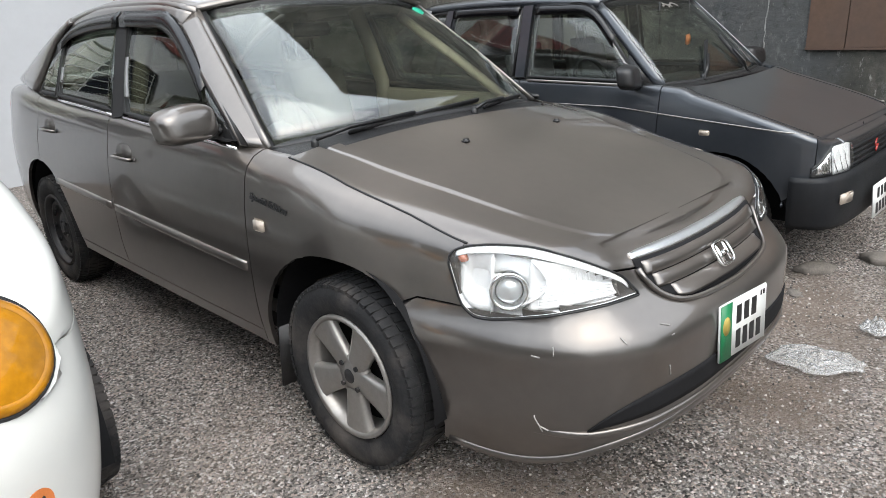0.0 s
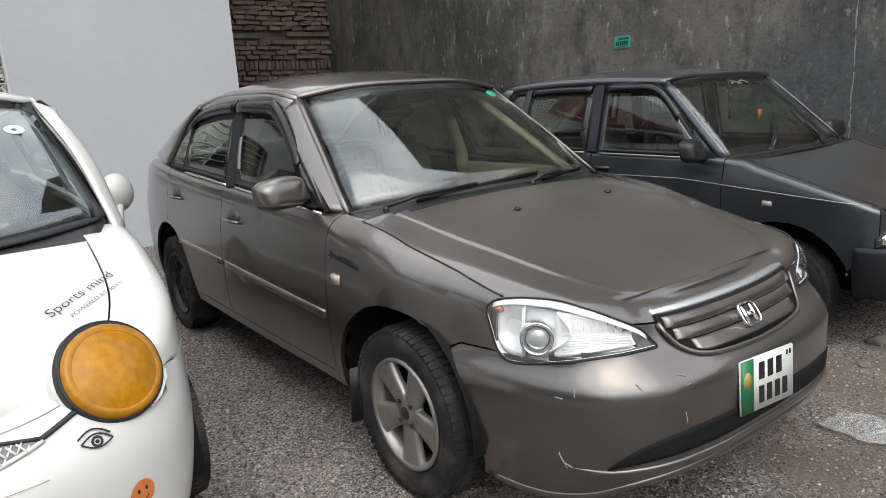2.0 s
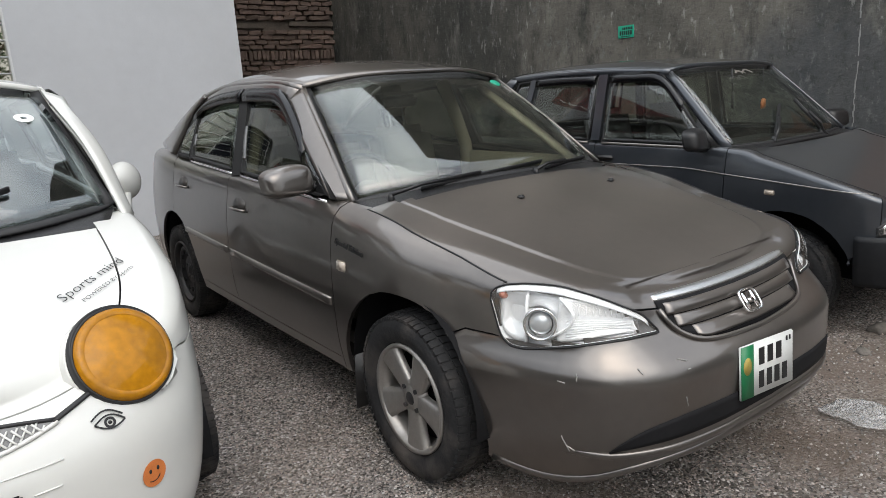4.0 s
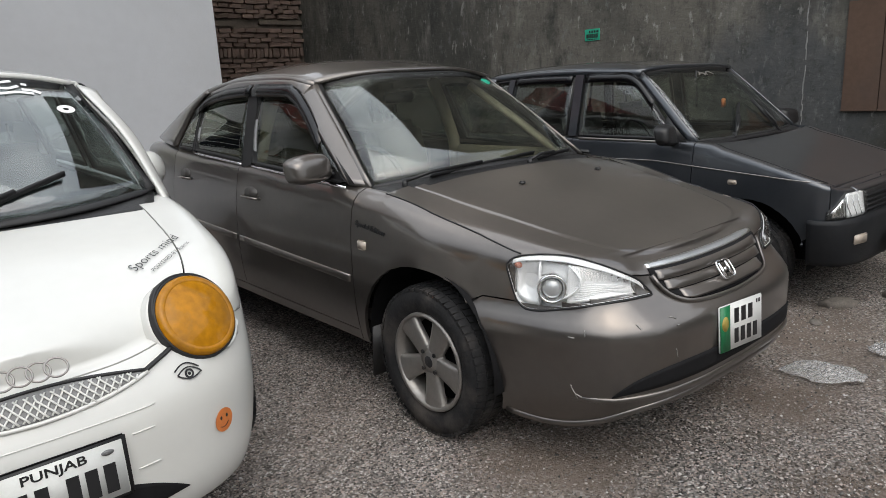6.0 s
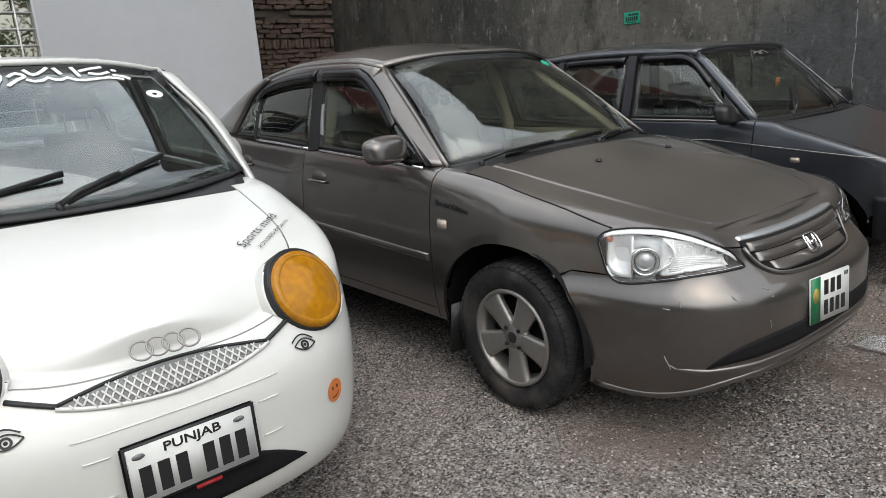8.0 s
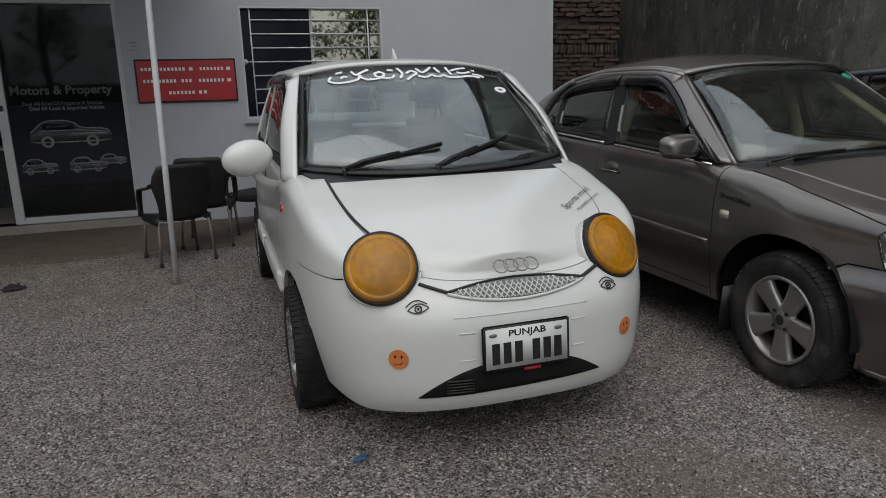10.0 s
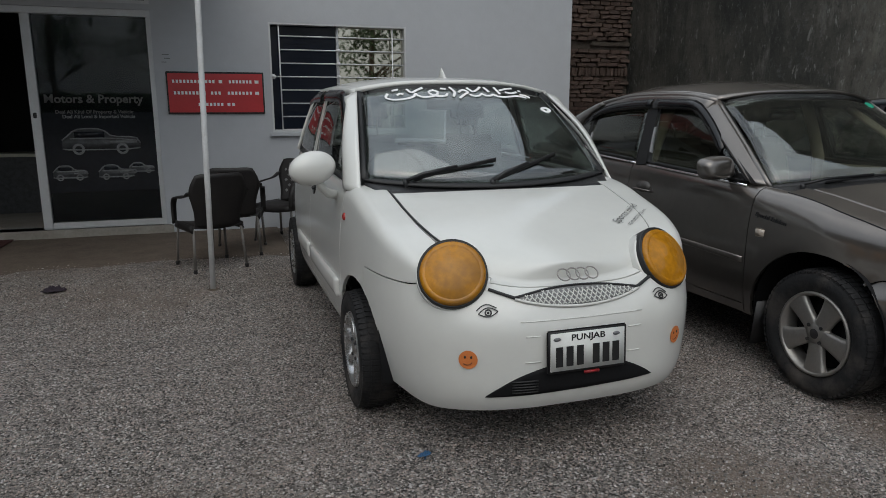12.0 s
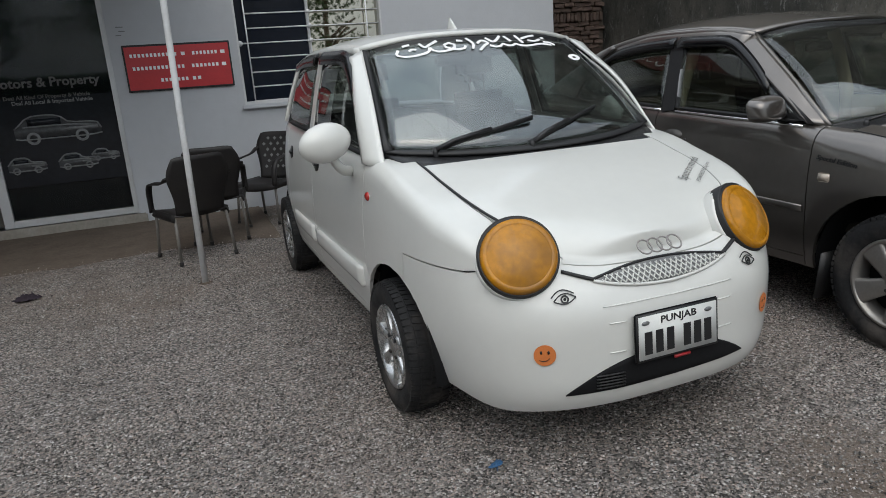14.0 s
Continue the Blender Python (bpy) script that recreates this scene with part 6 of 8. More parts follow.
def build_sedan():
    root = thing("sedan_car", "dusty grey-brown metallic four-door sedan parked on gravel", "car", (1.975, 0.70, 0))
    sh = Shell(
        [(0, 0, 0.728, 0.272), (0.30, 0.012, 0.738, 0.270), (0.52, 0.065, 0.760, 0.255), (0.668, 0.188, 0.786, 0.20), (0.754, 0.408, 0.819, 0.172), (0.821, 0.76, 0.875, 0.22), (0.846, 1.2, 0.948, 0.28), (0.85, 2.2, 1.01, 0.28), (0.846, 3.2, 1.05, 0.28), (0.838, 3.8, 1.085, 0.30), (0.785, 4.2, 1.08, 0.30), (0.66, 4.38, 1.06, 0.30), (0.3, 4.44, 1.04, 0.30), (0, 4.45, 1.04, 0.30)],
        front=[(0.18, 0.095), (0.25, 0.045), (0.31, 0.008), (0.36, 0.0), (0.50, 0.0), (0.535, 0.004), (0.56, 0.018), (0.595, 0.058), (0.63, 0.098), (0.66, 0.120), (0.70, 0.142), (0.8, 0.20), (1.1, 0.26)],
        side=[(0.18, 0.06), (0.28, 0.03), (0.40, 0.008), (0.55, 0.0), (0.70, 0.002), (0.80, 0.010), (0.90, 0.028), (1.08, 0.065)],
        rear=[(0.2, 0.05), (0.35, 0.0), (0.6, 0.0), (0.7, 0.04), (1.1, 0.07)],
        mid=[(0.12, 0.724), (0.22, 0.748), (0.4, 0.808), (0.65, 0.884), (0.888, 0.942), (1.14, 0.985), (3.68, 1.115), (4.1, 1.105), (4.45, 1.06)],
        cowl=1.19, deck=3.72, round_r=((0.55, 1.0, 1.75, 2.05), (0.05, 0.095, 0.095, 0.06)), shut=curve1([(0.0, 0.6), (0.46, 0.6), (0.58, 0.73), (0.74, 0.884), (0.9, 0.955), (1.2, 0.975)]),
        fold=[(0.20, 0.28, 0.0, 0.04), (0.273, 0.23, 0.003, 0.034), (0.345, 0.187, 0.006, 0.027), (0.475, 0.161, 0.0065, 0.021), (0.65, 0.157, 0.006, 0.017), (0.855, 0.164, 0.005, 0.013), (1.086, 0.149, 0.004, 0.009), (1.2, 0.149, 0.004, 0.009)], ledge=(0.84, 1.45, 0.528, 0.612, 0.037))
    arches = [(0.903, 0.316, 0.374), (3.492, 0.308, 0.402)]
    ys = [0.16, 0.46, 1.12, 1.19, 1.325, 2.48, 3.47, 3.74, 3.98]
    grid = sh.grid(ys, rows=22, fine=0.035, seam=0.06, levels=((3, 0.335), (16, 0.624)))

    lamp_lo = curve1([(0, 0.6435), (0.18, 0.646), (0.42, 0.642), (0.575, 0.629), (0.72, 0.613), (0.837, 0.606), (0.885, 0.610), (0.915, 0.620), (0.945, 0.643), (0.972, 0.69), (1, 0.738)])
    lamp_hi = curve1([(0, 0.6465), (0.06, 0.682), (0.15, 0.709), (0.23, 0.727), (0.3, 0.741), (0.46, 0.768), (0.6, 0.784), (0.74, 0.789), (0.87, 0.785), (0.95, 0.776), (0.98, 0.768), (1, 0.754)])
    lamp_s0, lamp_s1 = 0.443, 1.046

    def lamp_open(y, z):
        """The hole in the skin behind a headlamp's lens."""
        u = (sh.s_of_y(y) - lamp_s0) / (lamp_s1 - lamp_s0)
        return 0.12 < u < 0.94 and lamp_lo(u) + 0.010 < z < lamp_hi(u) - 0.010

    def which(y, z, kind, t, ax):
        if y < 0.5 and kind != "lid" and lamp_open(y, z):
            return None
        if kind == "lid":
            if y < 2:
                return "bonnet" if y < 1.12 or t < 0.24 - 2.2 * (y - 1.12) else None
            return "rear_quarter" if t < 0.06 else "boot_lid"
        if kind == "side" and y < 0.80 and t < 16 / 22:
            return "front_bumper"
        if y < 0.46 and kind == "side":
            return "front_bumper"
        if kind == "fillet" and (y < 0.46 or (y < 1.19 and t > 0.6)):
            return "bonnet"
        if y < 1.325:
            return "front_fender"
        if kind == "side" and t < 3 / 22 and y < 3.3:
            return "side_sill"
        if y < 2.48:
            return "front_door"
        if y < 3.47:
            return "rear_door"
        if y > 3.98 and z < 0.64:
            return "rear_bumper"
        return "rear_quarter"

    made = panels(sh, root, grid, which, arches, M["grey_car"], {"bonnet", "boot_lid", "front_bumper", "rear_bumper"}, {"front_bumper": "scuffed grey front bumper", "bonnet": "broad grey bonnet with a thin film of dust"})
    inner_shell(sh, root, grid, arches, skip=lambda m: m.y < 0.56 and m.z > 0.56)
    for sg in (-1, 1):
        for (ay, az, ar), rimk in zip(arches, ("star", "steel")):
            wheel_well(root, (ay, az), ar + 0.012, 0.80, 0.52, sg)
            tyre(root, (sg * 0.735, 0.876 if ay < 2 else 3.496, 0.305), 0.308, 0.19, 0.200, sg, spokes=rimk if sg < 0 else "star")
        # body-side rubbing strips
        for name, y0, y1 in (("front_door", 1.345, 2.455), ("rear_door", 2.505, 3.24)):
            strip_z = lambda s: 0.574 + 0.030 * (float(np.interp(s, sh.s, sh.tab[:, 1])) - 1.335)
            bm = overlay(sh, list(np.linspace(sh.s_of_y(y0), sh.s_of_y(y1), 16)), lambda s: strip_z(s) - 0.016, lambda s: strip_z(s) + 0.016, 0.008, sg, 7, 0.012, dome=0.006)
            part("rubbing_strip", bm, M["grey_car"], made[(name, sg)], "body-coloured rubbing strip")
        # door handles
        for name, y, z in (("front_door", 2.30, 0.862), ("rear_door", 3.26, 0.905)):
            s = sh.s_of_y(y)
            m = basis(sh.point(s, z, 0.0, sg), (0, 1, 0), sh.normal(s, z, sg))
            bm = moved(add_disc(bmesh.new(), 0.078, -0.006, 0.0025, 28, (0, -0.006), 0.036), m)
            part("handle_cup", finish(bm), M["handle_cup"], made[(name, sg)], "body-coloured handle cup, darkened for the recess's shade")
            bm = moved(sweep([(-0.086, 0.020, 0.002), (-0.070, 0.020, 0.020), (-0.02, 0.019, 0.028), (0.05, 0.018, 0.026), (0.078, 0.018, 0.016), (0.088, 0.018, 0.002)], ring_profile(0.011, 0.008, 10), (0, 1, 0)), m)
            part("door_handle", bm, M["grey_car"], made[(name, sg)], "body-coloured pull handle")
            part("lock_button", finish(moved(add_disc(bmesh.new(), 0.010, 0, 0.004, 16, (-0.108, 0.016)), m)), M["steel_black"], made[(name, sg)])
        # side marker lamp
        s = sh.s_of_y(1.237)
        m = basis(sh.point(s, 0.737, 0, sg), (0, 1, 0), sh.normal(s, 0.737, sg))
        part("side_marker", finish(moved(add_box(bmesh.new(), (-0.032, -0.022, -0.002), (0.032, 0.022, 0.010), 0.007, 3), m)), M["clear_marker"], made[("front_fender", sg)], "pale indicator repeater")
        # mirror: the other side has lost its own
        if sg < 0:
            mir = new("door_mirror")
            mir.parent = root
            bm = mirror_case(0.112, 0.064, 0.105, sg)
            hub = pose(sg * 0.893, 1.565, 1.042, 0, sg * 3, sg * -10)
            part("mirror_shell", finish(moved(bm, hub)), M["grey_car"], mir)
            bm = add_box(bmesh.new(), (-0.080, 0.022, -0.042), (0.080, 0.028, 0.042), 0.002)
            part("mirror_glass", finish(moved(bm, hub)), M["chrome"], mir, "mirror glass")
            part("mirror_arm", finish(moved(add_box(bmesh.new(), (-0.06, -0.03, -0.02), (0.06, 0.03, 0.025), 0.014, 3), pose(sg * 0.785, 1.555, 1.005))), M["black_plastic"], mir, "black mirror foot")
        bm = bmesh.new()
        tri = [(sg * 0.768, 1.37, 0.968), (sg * 0.774, 1.64, 0.99), (sg * 0.712, 1.66, 1.155)]
        bm.faces.new([bm.verts.new(p) for p in tri])
        part("mirror_sail", thicken(bm, 0.012), M["black_plastic"], root, "black triangle at the foot of the window")
        # headlamp
        lamp = new("headlamp")
        lamp.parent = root
        s0, s1 = lamp_s0, lamp_s1
        ss = [s0 + (s1 - s0) * (1 - math.cos(math.pi * q / 43)) / 2 for q in range(44)]
        fl, fh = (lambda s: lamp_lo((s - s0) / (s1 - s0))), (lambda s: lamp_hi((s - s0) / (s1 - s0)))
        at_u = lambda u: s0 + (s1 - s0) * u
        us = lambda u0, u1, n: list(np.linspace(at_u(u0), at_u(u1), n))
        seal = [sh.point(s, fl(s) - 0.003, 0.006, sg) for s in ss] + [sh.point(s, fh(s) + 0.003, 0.006, sg) for s in reversed(ss)]
        part("lamp_rim", sweep(seal, ring_profile(0.003, 0.004, 6), (0, -1, 0.3), True), M["seal"], lamp, "black gap round the lamp")
        part("lamp_tub", overlay(sh, ss, lambda s: fl(s) + 0.001, lambda s: fh(s) - 0.001, -0.036, sg, 10, -0.040), M["lamp_silver"], lamp, "silvery lamp tub")
        # main bowl towards the nose, hollow, and the white brow over it
        part("main_bowl", overlay(sh, us(0.10, 0.63, 26), lambda s: fl(s) + 0.010, lambda s: fl(s) + 0.010 + (fh(s) - fl(s) - 0.014) * 0.86, -0.008, sg, 16, 0.006, dome=-0.024), M["reflector"], lamp, "hollow bright reflector bowl")
        part("lamp_brow", overlay(sh, us(0.05, 0.97, 40), lambda s: fh(s) - 0.016, lambda s: fh(s) - 0.002, 0.004, sg, 4, 0.05), M["lamp_silver"], lamp, "pale inner brow")
        part("corner_bowl", overlay(sh, us(0.80, 0.950, 14), lambda s: fl(s) + 0.012, lambda s: fh(s) - 0.018, -0.008, sg, 12, 0.006, dome=-0.032), M["reflector"], lamp, "hollow corner reflector")
        for u0, u1, k0, k1 in ((0.66, 0.62, 0.16, 0.84), (0.80, 0.80, 0.05, 0.84)):
            pts = [sh.point(at_u(u0 + (u1 - u0) * q - 0.10 * math.sin(math.pi * q) * (u0 < 0.7)), fl(at_u(u0)) + (fh(at_u(u0)) - fl(at_u(u0))) * (k0 + (k1 - k0) * q), -0.008, sg) for q in np.linspace(0, 1, 12)]
            part("reflector_fin", sweep(pts, ring_profile(0.004, 0.010, 8), tuple(sh.normal(at_u(u0), 0.70, sg))), M["lamp_silver"], lamp, "curved dividing fin")
        s, z, r = at_u(0.715), 0.683, 0.047
        n = sh.normal(s, z, sg)
        m = basis(sh.point(s, z, 0.0, sg), (0, 0, 1), (n + Vector((0, -0.45, 0))).normalized())
        bm = add_lathe(bmesh.new(), [(-0.035, r * 1.10), (0.006, r * 1.08), (0.012, r * 1.0), (0.008, r * 0.90), (-0.004, r * 0.78), (-0.012, r * 0.70)], 36, "z")
        part("bulb_ring", finish(moved(bm, m)), M["chrome"], lamp, "chrome projector ring")
        bm = add_lathe(bmesh.new(), [(-0.006, r * 0.72), (0.004, r * 0.55), (0.010, r * 0.3), (0.012, 0.0005)], 28, "z")
        part("bulb_cover", finish(moved(bm, m)), M["bulb_glass"], lamp, "greyish domed projector glass")
        s = at_u(0.945)
        m = basis(sh.point(s, 0.752, -0.008, sg), (0, 0, 1), sh.normal(s, 0.752, sg))
        bm = add_lathe(bmesh.new(), [(-0.012, 0.013), (0.0, 0.013), (0.008, 0.009), (0.011, 0.0005)], 16, "z")
        part("indicator_bulb", finish(moved(bm, m)), M["orange_lens"], lamp, "orange indicator bulb")
        for k in range(8):
            v = 0.10 + 0.05 * k
            pts = [sh.point(at_u(q), fl(at_u(q)) + (fh(at_u(q)) - fl(at_u(q))) * v, -0.004 - 0.016 * math.sin(math.pi * (q - 0.10) / 0.53), sg) for q in np.linspace(0.16, 0.58, 9)]
            part("lens_flute", tube(pts, 0.0018, 5, (0, -1, 0.2)), M["lamp_silver"], lamp)
        for k in range(9):
            q = 0.22 + 0.042 * k
            pts = [sh.point(at_u(q), fl(at_u(q)) + (fh(at_u(q)) - fl(at_u(q))) * v, -0.006 - 0.016 * math.sin(math.pi * (q - 0.10) / 0.53), sg) for v in np.linspace(0.55, 0.84, 5)]
            part("lens_flute", tube(pts, 0.0016, 5, (0, -1, 0.2)), M["lamp_silver"], lamp)
        part("lens", overlay(sh, ss, fl, fh, 0.008, sg, 10, 0.008, dome=0.010), M["lens"], lamp, "clear plastic lens").visible_shadow = False
        # tail lamp
        part("tail_lamp", overlay(sh, list(np.linspace(sh.s_of_y(4.27), sh.s_of_y(4.38), 12)), lambda s: 0.78, lambda s: 0.98, 0.008, sg, 8, 0.012), M["red_lens"], root)
        # mud flap
        part("mud_flap", finish(moved(add_box(bmesh.new(), (-0.09, -0.006, 0), (0.09, 0.006, 0.24), 0.004), pose(sg * 0.735, 1.262, 0.13, 6))), M["black_plastic"], root, "black rubber mud flap")
    # grille
    gr = new("grille")
    gr.parent = root
    gs = 0.408
    cen = list(np.linspace(-gs, gs, 49))
    mouth = lambda s: 0.588 + 0.026 * abs(s / gs) ** 2 + 0.086 * abs(s / gs) ** 9
    brow = lambda s: 0.703 + 0.012 * abs(s / gs) ** 2
    part("grille_cavity", overlay(sh, cen, mouth, brow, 0.004, -1, 8, 0.01), M["black"], gr)
    for k in range(3):
        z = 0.613 + 0.0345 * k
        lim = gs * (0.72, 0.86, 0.925)[k]
        part("grille_bar", overlay(sh, list(np.linspace(-lim, lim, 25)), lambda s: max(z - 0.0145, mouth(s)) + 0.010 * abs(s / gs) ** 2, lambda s: z + 0.0145 + 0.012 * abs(s / gs) ** 2, 0.010, -1, 6, 0.012, dome=0.006), M["grey_car"], gr, "grey grille bar")
    part("grille_surround", sweep([sh.point(abs(s), mouth(s) - 0.004, 0.008, -1 if s >= 0 else 1) for s in cen], ring_profile(0.007, 0.008, 8)), M["grey_car"], gr)
    part("chrome_strip", overlay(sh, cen, lambda s: brow(s) + 0.002, lambda s: brow(s) + 0.019 - 0.006 * abs(s / gs) ** 6, 0.008, -1, 9, 0.012, dome=0.004, lean=-0.006), M["worn_chrome"], gr, "chipped chrome grille strip")
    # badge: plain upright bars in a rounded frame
    bd = new("badge")
    bd.parent = gr
    m = basis(sh.point(0, 0.648, 0.024), (1, 0, 0), sh.normal(0.02, 0.648))
    bm = bmesh.new()
    add_sweep(bm, [(0.044 * math.copysign(abs(math.cos(a)) ** 0.5, math.cos(a)), 0.037 * math.copysign(abs(math.sin(a)) ** 0.5, math.sin(a)), 0.006) for a in np.linspace(0, 2 * math.pi, 29)[:-1]], ring_profile(0.004, 0.005, 6), (0, 0, 1), True)
    part("badge_frame", finish(moved(bm, m)), M["chrome"], bd)
    for lo, hi in (((-0.030, -0.028, 0.002), (-0.014, 0.028, 0.011)), ((0.014, -0.028, 0.002), (0.030, 0.028, 0.011)), ((-0.016, -0.008, 0.002), (0.016, 0.006, 0.011))):
        part("badge_bar", finish(moved(add_box(bmesh.new(), lo, hi, 0.002), m)), M["chrome"], bd)
    # lower intake and lip
    ls = 0.655
    part("lower_intake", overlay(sh, list(np.linspace(-ls, ls, 45)), lambda s: 0.352 - 0.030 * abs(s / ls) ** 6, lambda s: 0.354 - 0.030 * abs(s / ls) ** 6 + 0.068 * (1 - abs(s / ls) ** 7), 0.003, -1, 5, 0.01), M["black"], root, "dark lower bumper intake")
    fs = sh.s_of_y(0.52)
    part("bumper_lip", sweep([sh.point(abs(s), sh.at(abs(s))[3] + 0.010, 0.004, -1 if s >= 0 else 1) for s in np.linspace(-fs, fs, 45)], ring_profile(0.006, 0.012, 8)), M["grey_car"], root, "protruding lower bumper lip")
    part("bumper_lip", sweep([sh.point(abs(s), 0.322 - 0.012 * min(abs(s / ls), 1) ** 6 - 0.02 * max(0.0, abs(s) - 0.9), 0.004 - 0.030 * max(0.0, abs(s) - ls) / 0.4, -1 if s >= 0 else 1) for s in np.linspace(-0.88, 0.88, 61)], ring_profile(0.006, 0.011, 8)), M["grey_car"], root, "rounded ledge under the intake")
    for sg in (-1, 1):
        edge = []
        for y in np.linspace(0.452, 1.185, 28):
            q = sh.s_of_y(y)
            edge.append(sh.point(q, sh.at(q)[2] - (1 - sh.shut(y)) * sh.rad(q), 0.0006, sg))
        part("bonnet_gap", sweep(edge, ring_profile(0.0038, 0.0028, 6)), M["seal"], root, "dark shut line of the bonnet")
    rnd = random.Random(3)
    for s0, z, ln, tilt in ((0.785, 0.338, 0.055, 1.15), (0.77, 0.325, 0.025, 0.5), (0.745, 0.552, 0.022, 1.5), (0.79, 0.536, 0.022, 0.1), (0.56, 0.566, 0.018, 1.0), (0.41, 0.572, 0.028, 0.3), (0.40, 0.548, 0.014, 0.0), (0.415, 0.455, 0.032, 1.35)):
        pts = [sh.point(s0 + ln * (q - 0.5) * math.cos(tilt) + rnd.uniform(-0.0015, 0.0015), z + ln * (q - 0.5) * math.sin(tilt), 0.0015, -1) for q in np.linspace(0, 1, 6)]
        part("paint_scuff", sweep(pts, [(-0.0022, -0.001), (0.0022, -0.001), (0.0016, 0.0002), (-0.0016, 0.0002)], (0, -1, 0)), M["scuff"], root, "pale chipped scuff")
    # number plate
    pl = new("number_plate")
    pl.parent = root
    m = basis((-0.068, -0.018, 0.478), (0.95, -0.109, 0), (-0.115, -1, 0.06)) @ Matrix.Diagonal((0.95, 0.93, 1, 1))
    part("plate_board", finish(moved(add_box(bmesh.new(), (-0.135, -0.092, -0.006), (0.135, 0.092, 0.002), 0.003), m)), M["plate_white"], pl, "white plate, characters as bars")
    part("plate_band", finish(moved(add_box(bmesh.new(), (-0.133, -0.090, 0.002), (-0.073, 0.090, 0.004)), m)), M["plate_green"], pl, "green side band")
    part("plate_emblem", finish(moved(add_disc(bmesh.new(), 0.020, 0.004, 0.005, 16, (-0.103, 0.02), 0.03), m)), M["plate_gold"], pl)
    for row, n, x0, w in ((0.040, 3, -0.045, 0.044), (-0.040, 4, -0.045, 0.040)):
        for k in range(n):
            part("plate_bar", finish(moved(add_box(bmesh.new(), (x0 + k * w, row - 0.029, 0.002), (x0 + k * w + w * 0.62, row + 0.029, 0.0035)), m), smooth=False), M["ink"], pl)
    for k in range(2):
        part("plate_bar", finish(moved(add_box(bmesh.new(), (0.095 + k * 0.016, 0.062, 0.002), (0.103 + k * 0.016, 0.078, 0.0035)), m), smooth=False), M["ink"], pl)
    # washer nozzles
    for x in (-0.227, 0.30):
        part("washer_nozzle", finish(moved(add_box(bmesh.new(), (-0.014, -0.012, -0.004), (0.014, 0.014, 0.012), 0.006), pose(x, 0.89, sh.lid(x, 0.89)))), M["black_plastic"], root)
    # script on the right fender
    s = sh.s_of_y(1.185)
    m = basis(sh.point(s, 0.815, 0.003), (0, -1, -0.12), sh.normal(s, 0.815))
    part("fender_script", moved(text_bm("Special Edition", 0.031, 0.15, 0.0015, 0.0006), m @ Matrix.Diagonal((1.15, 1, 1, 1))), M["ink"], root, "black lettering Special Edition")
    # cowl
    bm = ruled([(-0.74, 1.20, 0.935), (-0.56, 1.145, 0.945), (-0.4, 1.118, 0.960), (0, 1.115, 0.972), (0.4, 1.118, 0.960), (0.56, 1.145, 0.945), (0.74, 1.20, 0.935)], [(-0.72, 1.36, 0.955), (-0.4, 1.27, 0.985), (0, 1.23, 0.995), (0.4, 1.27, 0.985), (0.72, 1.36, 0.955)], 25, 5)
    part("cowl_panel", thicken(bm, 0.01), M["black_plastic"], root, "black plastic cowl under the windscreen")
